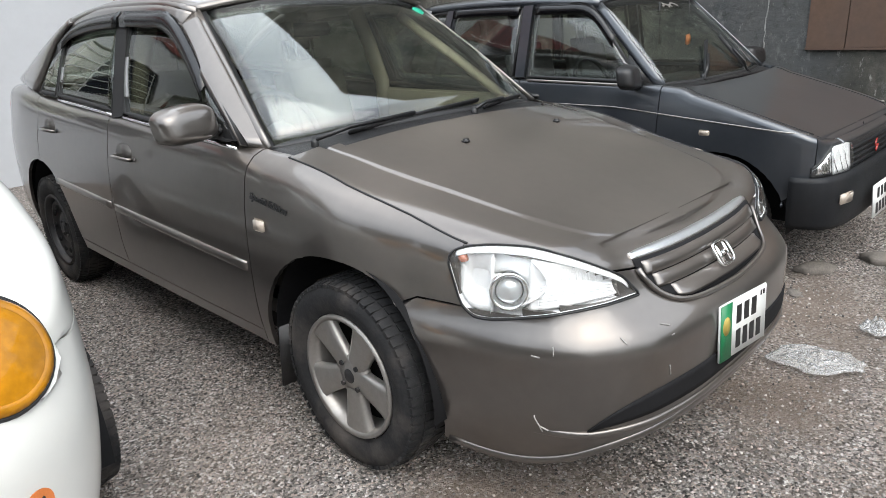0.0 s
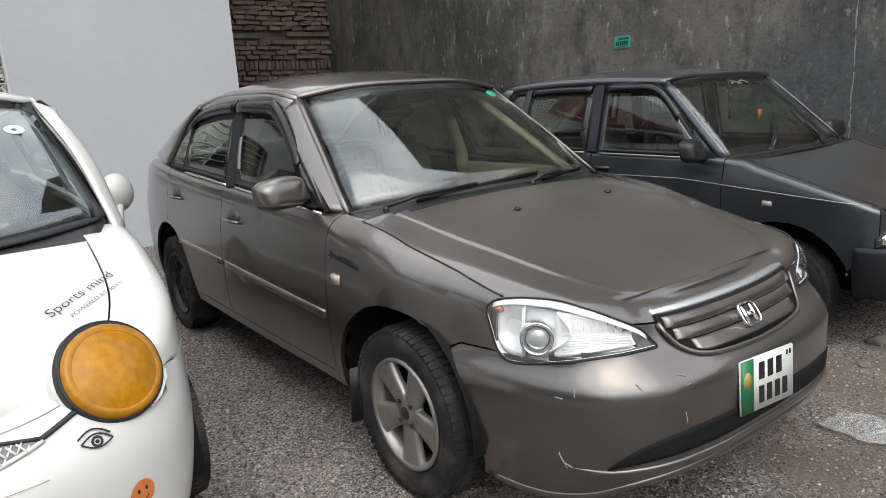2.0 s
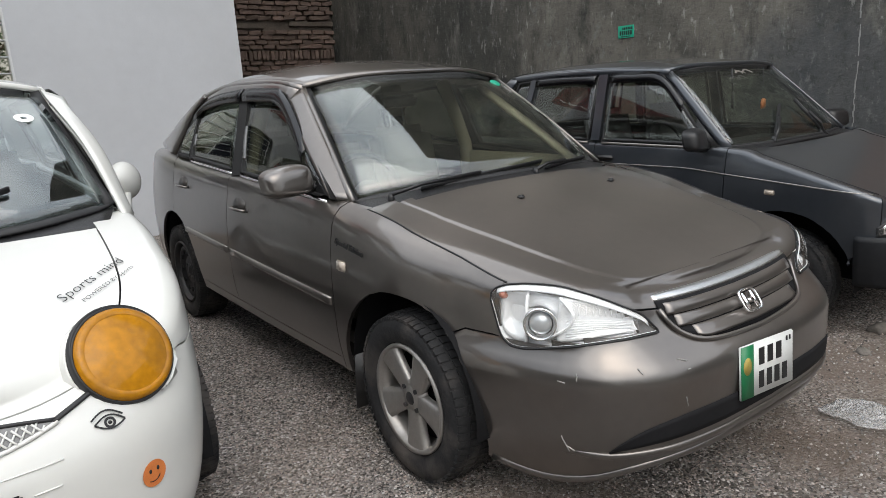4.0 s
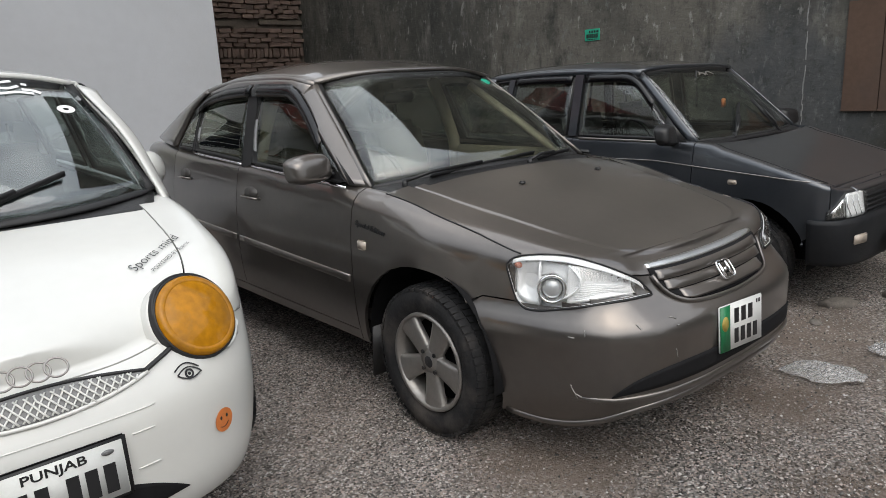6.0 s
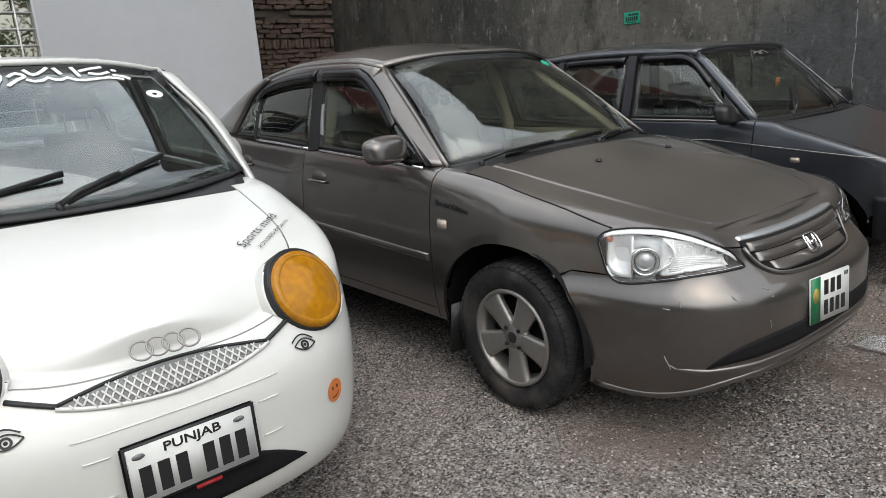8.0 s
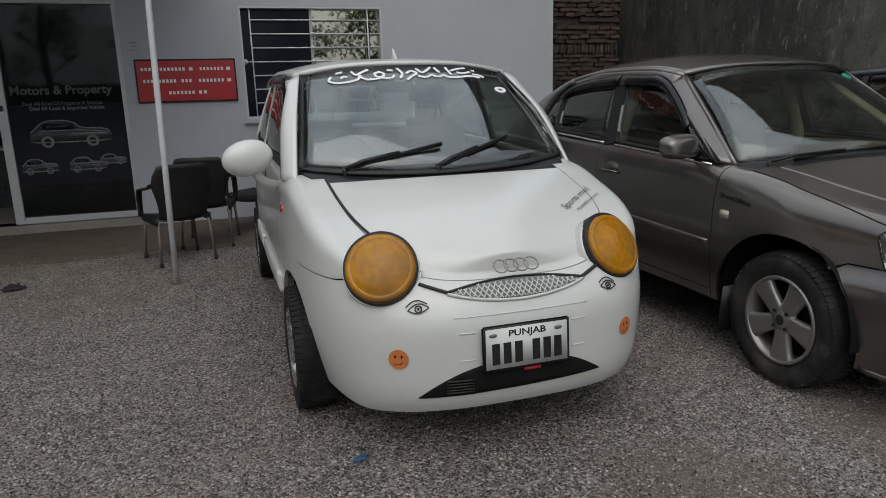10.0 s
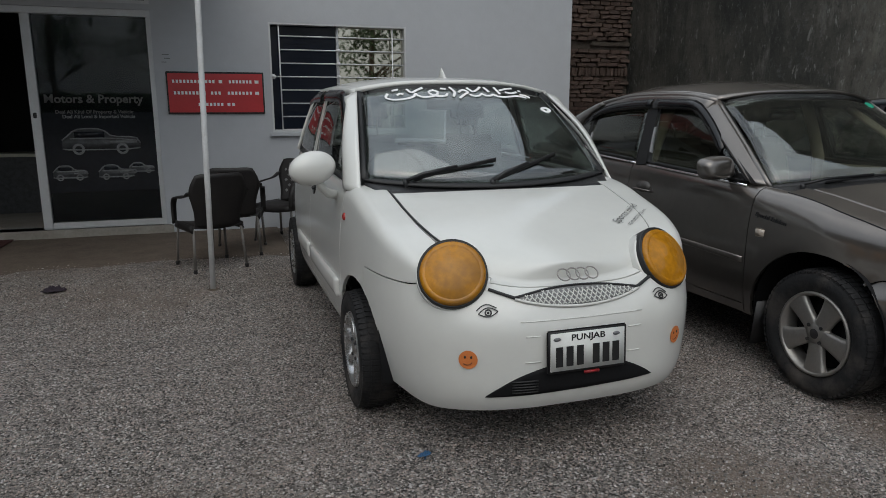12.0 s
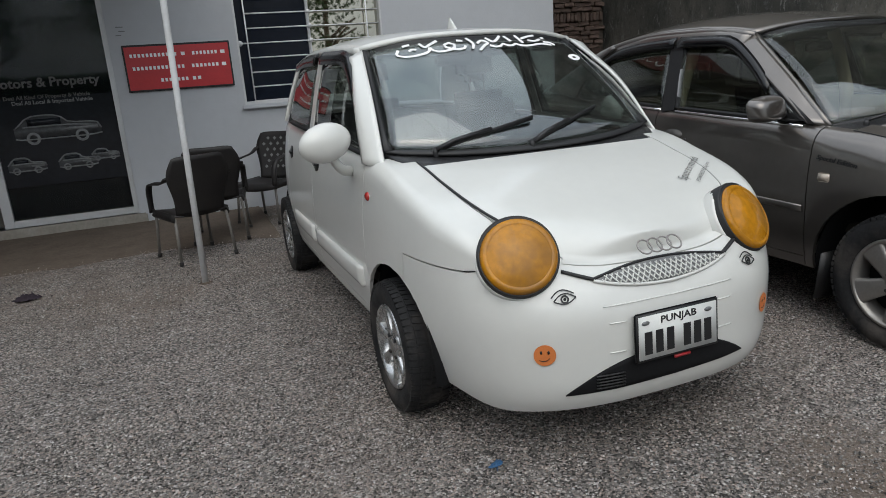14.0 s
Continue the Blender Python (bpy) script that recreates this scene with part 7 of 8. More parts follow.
    cabin(root, {
        "seal": 0.017,
        "ws_low": [(0, 1.20, 0.992), (0.4, 1.245, 0.982), (0.70, 1.345, 0.952)],
        "ws_top": [(0, 1.87, 1.445), (0.3, 1.885, 1.44), (0.565, 1.945, 1.405)],
        "rg_low": [(0, 3.95, 1.13), (0.35, 3.93, 1.125), (0.665, 3.86, 1.11)],
        "rg_top": [(0, 3.19, 1.487), (0.3, 3.195, 1.478), (0.56, 3.20, 1.43)],
        "rail": [(0.592, 1.935, 1.402), (0.622, 2.12, 1.434), (0.630, 2.45, 1.446), (0.630, 2.8, 1.442), (0.628, 3.17, 1.402)], "rail_tail": [(0.645, 3.41, 1.334), (0.668, 3.68, 1.232), (0.69, 3.93, 1.118)],
        "spine": [(0, 1.86, 1.452), (0, 2.3, 1.522), (0, 2.75, 1.528), (0, 3.18, 1.49)],
        "a_base": (0.728, 1.325, 0.955), "a_mid": [(0.668, 1.6, 1.165)], "a_w": 0.024,
        "c_front": [(0.778, 3.45, 1.066), (0.712, 3.40, 1.19), (0.672, 3.315, 1.30), (0.640, 3.12, 1.405)],
        "c_rear": [(0.70, 3.97, 1.11), (0.668, 3.68, 1.235), (0.638, 3.40, 1.345), (0.618, 3.17, 1.41)],
        "header": [([(0.648, 1.96, 1.34), (0.662, 2.2, 1.372), (0.664, 2.5, 1.378), (0.662, 2.8, 1.368), (0.660, 3.1, 1.345), (0.672, 3.32, 1.285)], [(0.600, 1.94, 1.402), (0.630, 2.12, 1.434), (0.638, 2.45, 1.445), (0.638, 2.8, 1.441), (0.622, 3.17, 1.402), (0.645, 3.36, 1.33)]), ([(0.716, 1.338, 0.955), (0.660, 1.625, 1.180), (0.590, 1.935, 1.400)], [(0.776, 1.41, 0.968), (0.722, 1.70, 1.165), (0.652, 2.02, 1.362)])],
        "windows": [
            {"low": [(0.772, 1.42, 0.975), (0.778, 1.9, 1.0), (0.776, 2.33, 1.022)], "top": [(0.650, 1.99, 1.345), (0.657, 2.18, 1.368), (0.659, 2.40, 1.376)], "bright": "chrome", "label": "dark-tinted front door glass"},
            {"low": [(0.776, 2.46, 1.026), (0.777, 2.8, 1.045), (0.776, 3.12, 1.060)], "top": [(0.659, 2.50, 1.375), (0.658, 2.8, 1.366), (0.655, 3.19, 1.330)], "bright": "chrome", "label": "dark-tinted rear door glass"},
            {"low": [(0.776, 3.17, 1.062), (0.775, 3.28, 1.066), (0.772, 3.41, 1.070)], "top": [(0.656, 3.235, 1.322), (0.662, 3.27, 1.308), (0.670, 3.31, 1.285)], "label": "small dark rear quarter glass"}],
        "posts": [((0.782, 2.395, 1.0), (0.664, 2.452, 1.39), 0.056), ((0.780, 3.145, 1.05), (0.660, 3.215, 1.33), 0.012)],
        "visors": [[(0.712, 1.68, 1.15), (0.675, 1.84, 1.285), (0.646, 2.02, 1.395), (0.648, 2.2, 1.412), (0.650, 2.44, 1.420)], [(0.650, 2.47, 1.420), (0.648, 2.8, 1.410), (0.646, 3.08, 1.378), (0.660, 3.25, 1.315)]],
    }, M["grey_car"], M["ws_glass"], M["tinted_glass"])
    inside(root, 1.30, 0.93, 0.70, 1.95, 0.38, M["seat_cover"], M["dash_beige"])
    for sg in (-1, 1):
        part("pillar_trim", tube([(sg * 0.725, 2.395, 0.80), (sg * 0.715, 2.397, 1.02), (sg * 0.645, 2.405, 1.22), (sg * 0.565, 2.41, 1.41)], 0.040, 10, (0, 1, 0)), M["seat_beige"], root, "beige inner pillar trim")
        part("pillar_trim", tube([(sg * 0.690, 1.43, 0.945), (sg * 0.628, 1.72, 1.150), (sg * 0.552, 2.04, 1.365)], 0.024, 10, (0, 1, 0)), M["seat_beige"], root, "beige inner pillar trim")
        part("door_trim", box((sg * 0.70 - 0.012, 1.42, 0.55), (sg * 0.70 + 0.012, 2.34, 0.985), 0.01), M["seat_beige"], root, "beige door lining")
    n = (0, -0.55, 0.83)
    wiper(root, (-0.60, 1.235, 0.965), (0.20, 1.214, 1.012), 0.30, n, 0.0, 0.75)
    wiper(root, (0.12, 1.16, 0.985), (0.58, 1.30, 0.985), 0.18, n, 0.0, 0.75)
    bm = add_disc(bmesh.new(), 0.03, 0, 0.001, 20)
    part("round_sticker", finish(moved(bm, basis((0.50, 1.845, 1.382), (1, 0, 0), (0.05, -0.56, 0.83)))), M["sticker_green"], root, "round green windscreen sticker")
    return root, sh


sedan, sedan_shell = build_sedan()


# ---- small white hatchback ----
def build_white():
    root = thing("hatchback_car", "small glossy white hatchback with amber-filmed round headlamps", "car", (-0.18, 1.37, 0), 0.7)
    sh = Shell(
        [(0, 0, 0.692, 0.222), (0.25, 0.014, 0.699, 0.220), (0.455, 0.072, 0.735, 0.215), (0.605, 0.188, 0.784, 0.21), (0.69, 0.37, 0.86, 0.24), (0.735, 0.64, 0.935, 0.27), (0.757, 1.0, 1.01, 0.28), (0.762, 1.8, 1.045, 0.28), (0.758, 2.7, 1.07, 0.28), (0.73, 3.2, 1.09, 0.30), (0.62, 3.46, 1.10, 0.32), (0.3, 3.53, 1.10, 0.32), (0, 3.54, 1.10, 0.32)],
        front=[(0.19, 0.06), (0.235, 0.025), (0.32, 0.0), (0.45, 0.0), (0.56, 0.012), (0.61, 0.034), (0.66, 0.068), (0.72, 0.10), (0.8, 0.14), (1.0, 0.23)],
        side=[(0.17, 0.07), (0.28, 0.035), (0.42, 0.008), (0.6, 0.0), (0.8, 0.008), (0.95, 0.030), (1.1, 0.06)],
        rear=[(0.2, 0.05), (0.4, 0.0), (0.7, 0.02), (1.1, 0.07)],
        mid=[(0.05, 0.69), (0.10, 0.737), (0.2, 0.792), (0.4, 0.865), (0.6, 0.928), (0.86, 0.99), (3.3, 1.12), (3.54, 1.10)],
        cowl=0.97, deck=3.40, round_r=0.055, crown=2.4)
    arches = [(0.768, 0.280, 0.338), (3.208, 0.275, 0.315)]
    grid = sh.grid([0.12, 0.62, 0.82, 0.98, 1.06, 2.10, 2.95, 3.4], rows=22, fine=0.032, seam=0.16, levels=((4, 0.33), (15, 0.70)))

    def which(y, z, kind, t, ax):
        if kind == "lid":
            if t < 0.16 and y > 0.12:
                return "front_fender" if y < 2 else "tailgate"
            if 0.82 < y < 2:
                return None
            return "bonnet" if y < 2 else "tailgate"
        if kind == "side" and y < 0.62 and (t < 15 / 22 or y < 0.12):
            return "front_bumper"
        if kind == "fillet" and y < 0.12 and t < 0.6:
            return "front_bumper"
        if y < 0.12:
            return "bonnet"
        if y < 1.06:
            return "front_fender"
        if kind == "side" and t < 4 / 22 and y < 2.95:
            return "side_sill"
        if y < 2.10:
            return "front_door"
        if y < 2.95:
            return "rear_door"
        return "rear_quarter" if y < 3.4 else "tailgate"

    hole = ((0.470, 0.18, 0.744), (0.27, -0.82, 0.50), 0.136)
    made = panels(sh, root, grid, which, arches, M["white_car"], {"bonnet", "front_bumper", "tailgate"}, {"bonnet": "short rounded white bonnet", "front_bumper": "deep rounded white bumper"}, hole=hole)
    inner_shell(sh, root, grid, arches, hole=hole)
    for sg in (-1, 1):
        for ay, az, ar in arches:
            wheel_well(root, (ay, az), ar + 0.012, 0.71, 0.46, sg)
            tyre(root, (sg * 0.685, 0.80 if ay < 2 else ay, 0.27), 0.272, 0.165, 0.172, sg, spokes="fine")
        # lamp: dark cup, amber dome, rim
        lamp = new("headlamp")
        lamp.parent = root
        c = Vector((-0.484 if sg < 0 else 0.455, 0.174, 0.748 if sg < 0 else 0.742))
        nrm = Vector((sg * 0.27, -0.82, 0.50)).normalized()
        m = basis(c, (1, 0, 0), nrm) @ Matrix.Diagonal((0.935, 0.935, 1, 1))
        bm = add_lathe(bmesh.new(), [(-0.07, 0.144), (-0.01, 0.144), (0.002, 0.142), (0.006, 0.139), (0.002, 0.132), (-0.02, 0.130)], 40, "z")
        part("lamp_cup", finish(moved(bm, m)), M["seal"], lamp, "black gap and cup round the lamp")
        brow_gap = moved(add_lathe(bmesh.new(), [(-0.05, 0.1430), (-0.006, 0.1430), (0.003, 0.140), (-0.006, 0.130)], 40, "z"), Matrix.Translation((0.0, 0.008, 0)))
        part("lamp_gap", finish(moved(brow_gap, m)), M["seal"], lamp, "deep dark gap over the lamp")
        bm = add_lathe(bmesh.new(), [(-0.07, 0.150), (-0.05, 0.150), (-0.03, 0.149), (-0.018, 0.147), (-0.020, 0.144)], 40, "z")
        part("lamp_housing", finish(moved(bm, m)), M["white_car"], lamp, "white bodywork swelling round the lamp")
        bm = add_lathe(bmesh.new(), [(-0.004, 0.136), (0.014, 0.133), (0.022, 0.122), (0.020, 0.112)], 40, "z")
        part("lamp_bezel", finish(moved(bm, m)), M["amber"], lamp, "amber bezel ring")
        bm = add_lathe(bmesh.new(), [(0.017, 0.118), (0.026, 0.09), (0.034, 0.05), (0.037, 0.0005)], 40, "z")
        part("lamp_glass", finish(moved(bm, m)), M["amber"], lamp, "amber filmed round lens with brown stains")
        # mirror
        mir = new("door_mirror")
        mir.parent = root
        bm = bmesh.new()
        bmesh.ops.create_uvsphere(bm, u_segments=24, v_segments=14, radius=1.0)
        for v in bm.verts:
            q = v.co
            v.co = Vector((0.118 * q.x, 0.062 * q.y, 0.082 * q.z))
        if sg < 0:
            place, arm = pose(-0.865, 1.12, 1.085, 0, -10, 12), [(-0.842, 1.13, 1.03), (-0.815, 1.16, 0.985), (-0.775, 1.21, 0.952), (-0.735, 1.24, 0.94)]
        else:
            place, arm = pose(0.805, 1.47, 1.068, 0, 8, 62), [(0.80, 1.43, 1.02), (0.775, 1.34, 0.985), (0.748, 1.24, 0.955)]
        part("mirror_shell", finish(moved(bm, place)), M["white_car"], mir, "oval white mirror shell")
        part("mirror_arm", sweep(catmull(arm, 10), ring_profile(0.017, 0.024, 10)), M["white_car"], mir, "curved white mirror arm")
        # indicator, handles, rubbing strips
        s = sh.s_of_y(0.995)
        m = basis(sh.point(s, 0.862, 0, sg), (0, 1, 0.1), sh.normal(s, 0.862, sg))
        bm = bmesh.new()
        bmesh.ops.create_uvsphere(bm, u_segments=14, v_segments=8, radius=1.0)
        for v in bm.verts:
            v.co = Vector((0.027 * v.co.x, 0.019 * v.co.y, 0.011 * v.co.z))
        part("side_marker", finish(moved(bm, m)), M["red_lens"], made[("front_fender", sg)], "small red-orange oval repeater")
        for nm, y in (("front_door", 1.98), ("rear_door", 2.78)):
            s = sh.s_of_y(y)
            m = basis(sh.point(s, 0.90, 0, sg), (0, 1, 0), sh.normal(s, 0.90, sg))
            bm = moved(add_disc(bmesh.new(), 0.055, -0.002, 0.003, 24, (0, 0), 0.040), m)
            part("handle_cup", finish(bm), M["black_plastic"], made[(nm, sg)], "black oval handle cup")
            part("door_handle", finish(moved(add_box(bmesh.new(), (-0.045, -0.006, 0.004), (0.045, 0.014, 0.016), 0.006), m)), M["black_plastic"], made[(nm, sg)])
        for nm, y0, y1 in (("front_door", 1.12, 2.06), ("rear_door", 2.14, 2.74)):
            bm = overlay(sh, list(np.linspace(sh.s_of_y(y0), sh.s_of_y(y1), 16)), lambda s: 0.44, lambda s: 0.53, 0.016, sg, 7, 0.02, dome=0.01)
            part("rubbing_strip", bm, M["white_car"], made[(nm, sg)], "wide white door moulding")
        # stickers
        st = new("eye_sticker")
        st.parent = root
        x = sg * 0.382
        s, z = sh.s_of_x(0.388), 0.612
        m = basis(sh.point(s, z, 0.002, sg), (1, 0, 0), sh.normal(s, z, sg)) @ Matrix.Diagonal((0.935, 0.935, 1, 1))
        def arc_pts(x0, x1, y0, hgt, n=14):
            return [Vector((x0 + (x1 - x0) * k / n, y0 + hgt * math.sin(math.pi * k / n), 0.001)) for k in range(n + 1)]
        prof = [(-0.0022, 0), (0.0022, 0), (0.0022, 0.0012), (-0.0022, 0.0012)]
        for pts in (arc_pts(-0.04, 0.04, 0, 0.020), arc_pts(-0.04, 0.04, 0, -0.016), arc_pts(-0.046, 0.036, 0.014, 0.020)):
            bm = bmesh.new()
            add_sweep(bm, pts, prof, (0, 0, 1))
            part("eye_line", finish(moved(bm, m), smooth=False), M["ink"], st)
        part("eye_ring", finish(moved(add_ring(bmesh.new(), 0.009, 0.015, 0, 0.0015, 20), m), smooth=False), M["ink"], st)
        part("eye_dot", finish(moved(add_disc(bmesh.new(), 0.005, 0, 0.0015, 12), m)), M["ink"], st)
        fc = new("smile_sticker")
        fc.parent = root
        s, z = sh.s_of_x(0.458), 0.438
        m = basis(sh.point(s, z, 0.002, sg), (1, 0, 0), sh.normal(s, z, sg))
        part("sticker_disc", finish(moved(add_disc(bmesh.new(), 0.036, 0, 0.0015, 28), m), smooth=False), M["sticker_orange"], fc, "round orange sticker")
        for k in (-1, 1):
            part("sticker_dot", finish(moved(add_disc(bmesh.new(), 0.004, 0.0015, 0.0025, 10, (k * 0.012, 0.010), 0.006), m)), M["ink"], fc)
        bm = bmesh.new()
        add_sweep(bm, [Vector((-0.004 + 0.020 * math.cos(a), -0.004 + 0.016 * math.sin(a), 0.002)) for a in np.linspace(math.pi * 1.25, math.pi * 1.9, 9)], [(-0.0012, 0), (0.0012, 0), (0.0012, 0.001), (-0.0012, 0.001)], (0, 0, 1))
        part("sticker_line", finish(moved(bm, m), smooth=False), M["ink"], fc)
    # grille: dark mouth, white mesh
    gr = new("grille")
    gr.parent = root
    gs = sh.s_of_x(0.28)
    gl = lambda s: 0.618 + 0.036 * abs(s / gs) ** 2
    gh = lambda s: 0.683 - 0.024 * abs(s / gs) ** 2
    cen = list(np.linspace(-gs, gs, 31))
    part("grille_cavity", overlay(sh, cen, gl, gh, 0.004, -1, 6, 0.01), M["mesh_back"], gr)
    for k in range(-16, 17):
        for sl in (-1, 1):
            pts = []
            for q in range(9):
                z = 0.608 + 0.076 * q / 8
                s = k * 0.022 + sl * (z - 0.646) * 0.95
                if abs(s) < gs and gl(s) <= z <= gh(s):
                    pts.append(sh.point(abs(s), z, 0.009 + 0.002 * sl, -1 if s >= 0 else 1))
            if len(pts) > 1:
                part("mesh_strand", tube(pts, 0.0028, 5, (0, -1, 0)), M["white_car"], gr)
    for fn, wd in ((gl, 0.006), (gh, 0.005)):
        part("grille_edge", sweep([sh.point(abs(s), fn(s), 0.006, -1 if s >= 0 else 1) for s in cen], ring_profile(wd, wd, 6)), M["white_car"] if fn is gl else M["seal"], gr)
    # seam between bonnet and bumper out to the lamps
    for sg in (-1, 1):
        pts = [sh.point(s, z, 0.003, sg) for s, z in zip(np.linspace(sh.s_of_x(0.27), sh.s_of_x(0.385), 8), np.linspace(0.655, 0.690, 8))]
        part("bonnet_gap", sweep(pts, ring_profile(0.009, 0.006, 6)), M["seal"], root, "open dark gap under the bonnet edge")
    for sg, wd in ((-1, 0.0065),):
        pts = []
        for y in np.linspace(0.265, 0.82, 20):
            x = (1 - 0.16) * abs(sh.point(sh.s_of_y(y), sh.at(sh.s_of_y(y))[2]).x)
            pts.append((sg * x, y + 0.05, sh.lid(x, y + 0.05) + 0.001))
        part("bonnet_gap", sweep(pts, ring_profile(wd, 0.004, 6)), M["seal"], root, "dark shut line of the bonnet")
    # four plain rings
    rg = new("ring_badge")
    rg.parent = root
    m = basis(Vector((0.0, 0.088, 0.728)), (1, 0, 0), (0, -0.72, 0.70))
    for k in range(4):
        bm = add_lathe(bmesh.new(), [(0.003 + 0.003 * math.cos(a), 0.0265 + 0.0030 * math.sin(a)) for a in np.linspace(0, 2 * math.pi, 9)], 28, "z", (-0.060 + 0.040 * k, 0, 0.0015 * (k % 2)))
        part("badge_ring", finish(moved(bm, m)), M["alloy"], rg)
    # intake
    mid_s, half_s = -0.040, 0.362
    off_mid = lambda s: (s - mid_s) / half_s
    part("lower_intake", overlay(sh, [-q for q in np.linspace(mid_s - half_s, mid_s + half_s, 41)], lambda s: 0.294 + 0.008 * off_mid(-s), lambda s: 0.296 + 0.008 * off_mid(-s) + 0.112 * (1 - abs(off_mid(-s)) ** 2.4), 0.004, -1, 7, 0.01), M["black"], root, "dark crescent-shaped lower intake")
    for k in range(5):
        z = 0.304 + 0.011 * k
        part("intake_slat", sweep([sh.point(s, z, 0.008, -1) for s in np.linspace(0.20, 0.30, 6)], ring_profile(0.004, 0.003, 6)), M["black_plastic"], root)
    for z, x0, x1 in ((0.52, 0.19, 0.25), (0.42, 0.19, 0.25)):
        for sg in (-1, 1):
            part("bumper_crease", sweep([sh.point(s, z, 0.0006, sg) for s in np.linspace(sh.s_of_x(x0), sh.s_of_x(x1), 6)], ring_profile(0.003, 0.002, 6)), M["white_car"], root)
    part("bumper_crease", sweep([sh.point(abs(s), 0.575, 0.0004, -1 if s >= 0 else 1) for s in np.linspace(-gs * 0.95, gs * 0.95, 20)], ring_profile(0.003, 0.002, 6)), M["white_car"], root)
    # plate
    pl = new("number_plate")
    pl.parent = root
    m = basis((-0.004, -0.014, 0.458), (1, 0, 0), (0, -1, 0.06)) @ Matrix.Diagonal((0.98, 0.92, 1, 1))
    part("plate_frame", finish(moved(add_box(bmesh.new(), (-0.175, -0.092, -0.008), (0.175, 0.092, 0.003), 0.006, 2), m)), M["seal"], pl, "black plate frame")
    part("plate_board", finish(moved(add_box(bmesh.new(), (-0.163, -0.080, 0.003), (0.163, 0.080, 0.006), 0.002), m)), M["plate_white"], pl, "white plate, characters as bars")
    part("plate_word", moved(text_bm("PUNJAB", 0.036, 0, 0.0006, 0.0006), m @ Matrix.Translation((0, 0.056, 0.0068)) @ Matrix.Diagonal((1.2, 1, 1, 1))), M["ink"], pl, "black word PUNJAB")
    for k in range(6):
        x0 = (-0.140, -0.095, -0.050, 0.020, 0.064, 0.108)[k]
        part("plate_bar", finish(moved(add_box(bmesh.new(), (x0, -0.062, 0.006), (x0 + 0.030, 0.022, 0.0075)), m), smooth=False), M["ink"], pl)
    for x, y in ((-0.135, 0.055), (0.125, 0.055)):
        part("plate_mark", finish(moved(add_disc(bmesh.new(), 0.016, 0.006, 0.0072, 14, (x, y), 0.008), m)), M["car_print"], pl)
    part("red_tag", finish(moved(add_box(bmesh.new(), (-0.01, -0.108, -0.012), (0.06, -0.094, -0.004), 0.003), m)), M["sign_red"], root, "red tag under the plate")
    # lettering on the bonnet's left side
    for words, x, y, size in (("Sports mind", 0.455, 0.470, 0.054), ("POWERED BY Sports", 0.492, 0.428, 0.024)):
        z = sh.lid(x, y)
        e = 0.02
        nx = Vector((e, 0, sh.lid(x + e, y) - z)).cross(Vector((0, e, sh.lid(x, y + e) - z))).normalized()
        m = basis(Vector((x, y, z)), (0.78, 0.62, 0.2), nx)
        bm = moved(text_bm(words, size, 0.35, 0.0004, -0.008 * size), m)
        for v in bm.verts:
            v.co.z = sh.lid(v.co.x, v.co.y) + 0.003
        part("bonnet_lettering", bm, M["ink"], root, "black slanted lettering " + words)
    bm = ruled([(-0.60, 0.85, 0.984), (-0.35, 0.83, 0.975), (0, 0.83, 0.98), (0.35, 0.83, 0.975), (0.60, 0.85, 0.984)], [(-0.65, 0.99, 1.025), (-0.35, 0.89, 1.005), (0, 0.86, 1.0), (0.35, 0.89, 1.005), (0.65, 0.99, 1.025)], 25, 5)
    part("cowl_panel", thicken(bm, 0.01), M["black_plastic"], root, "black plastic cowl under the windscreen")
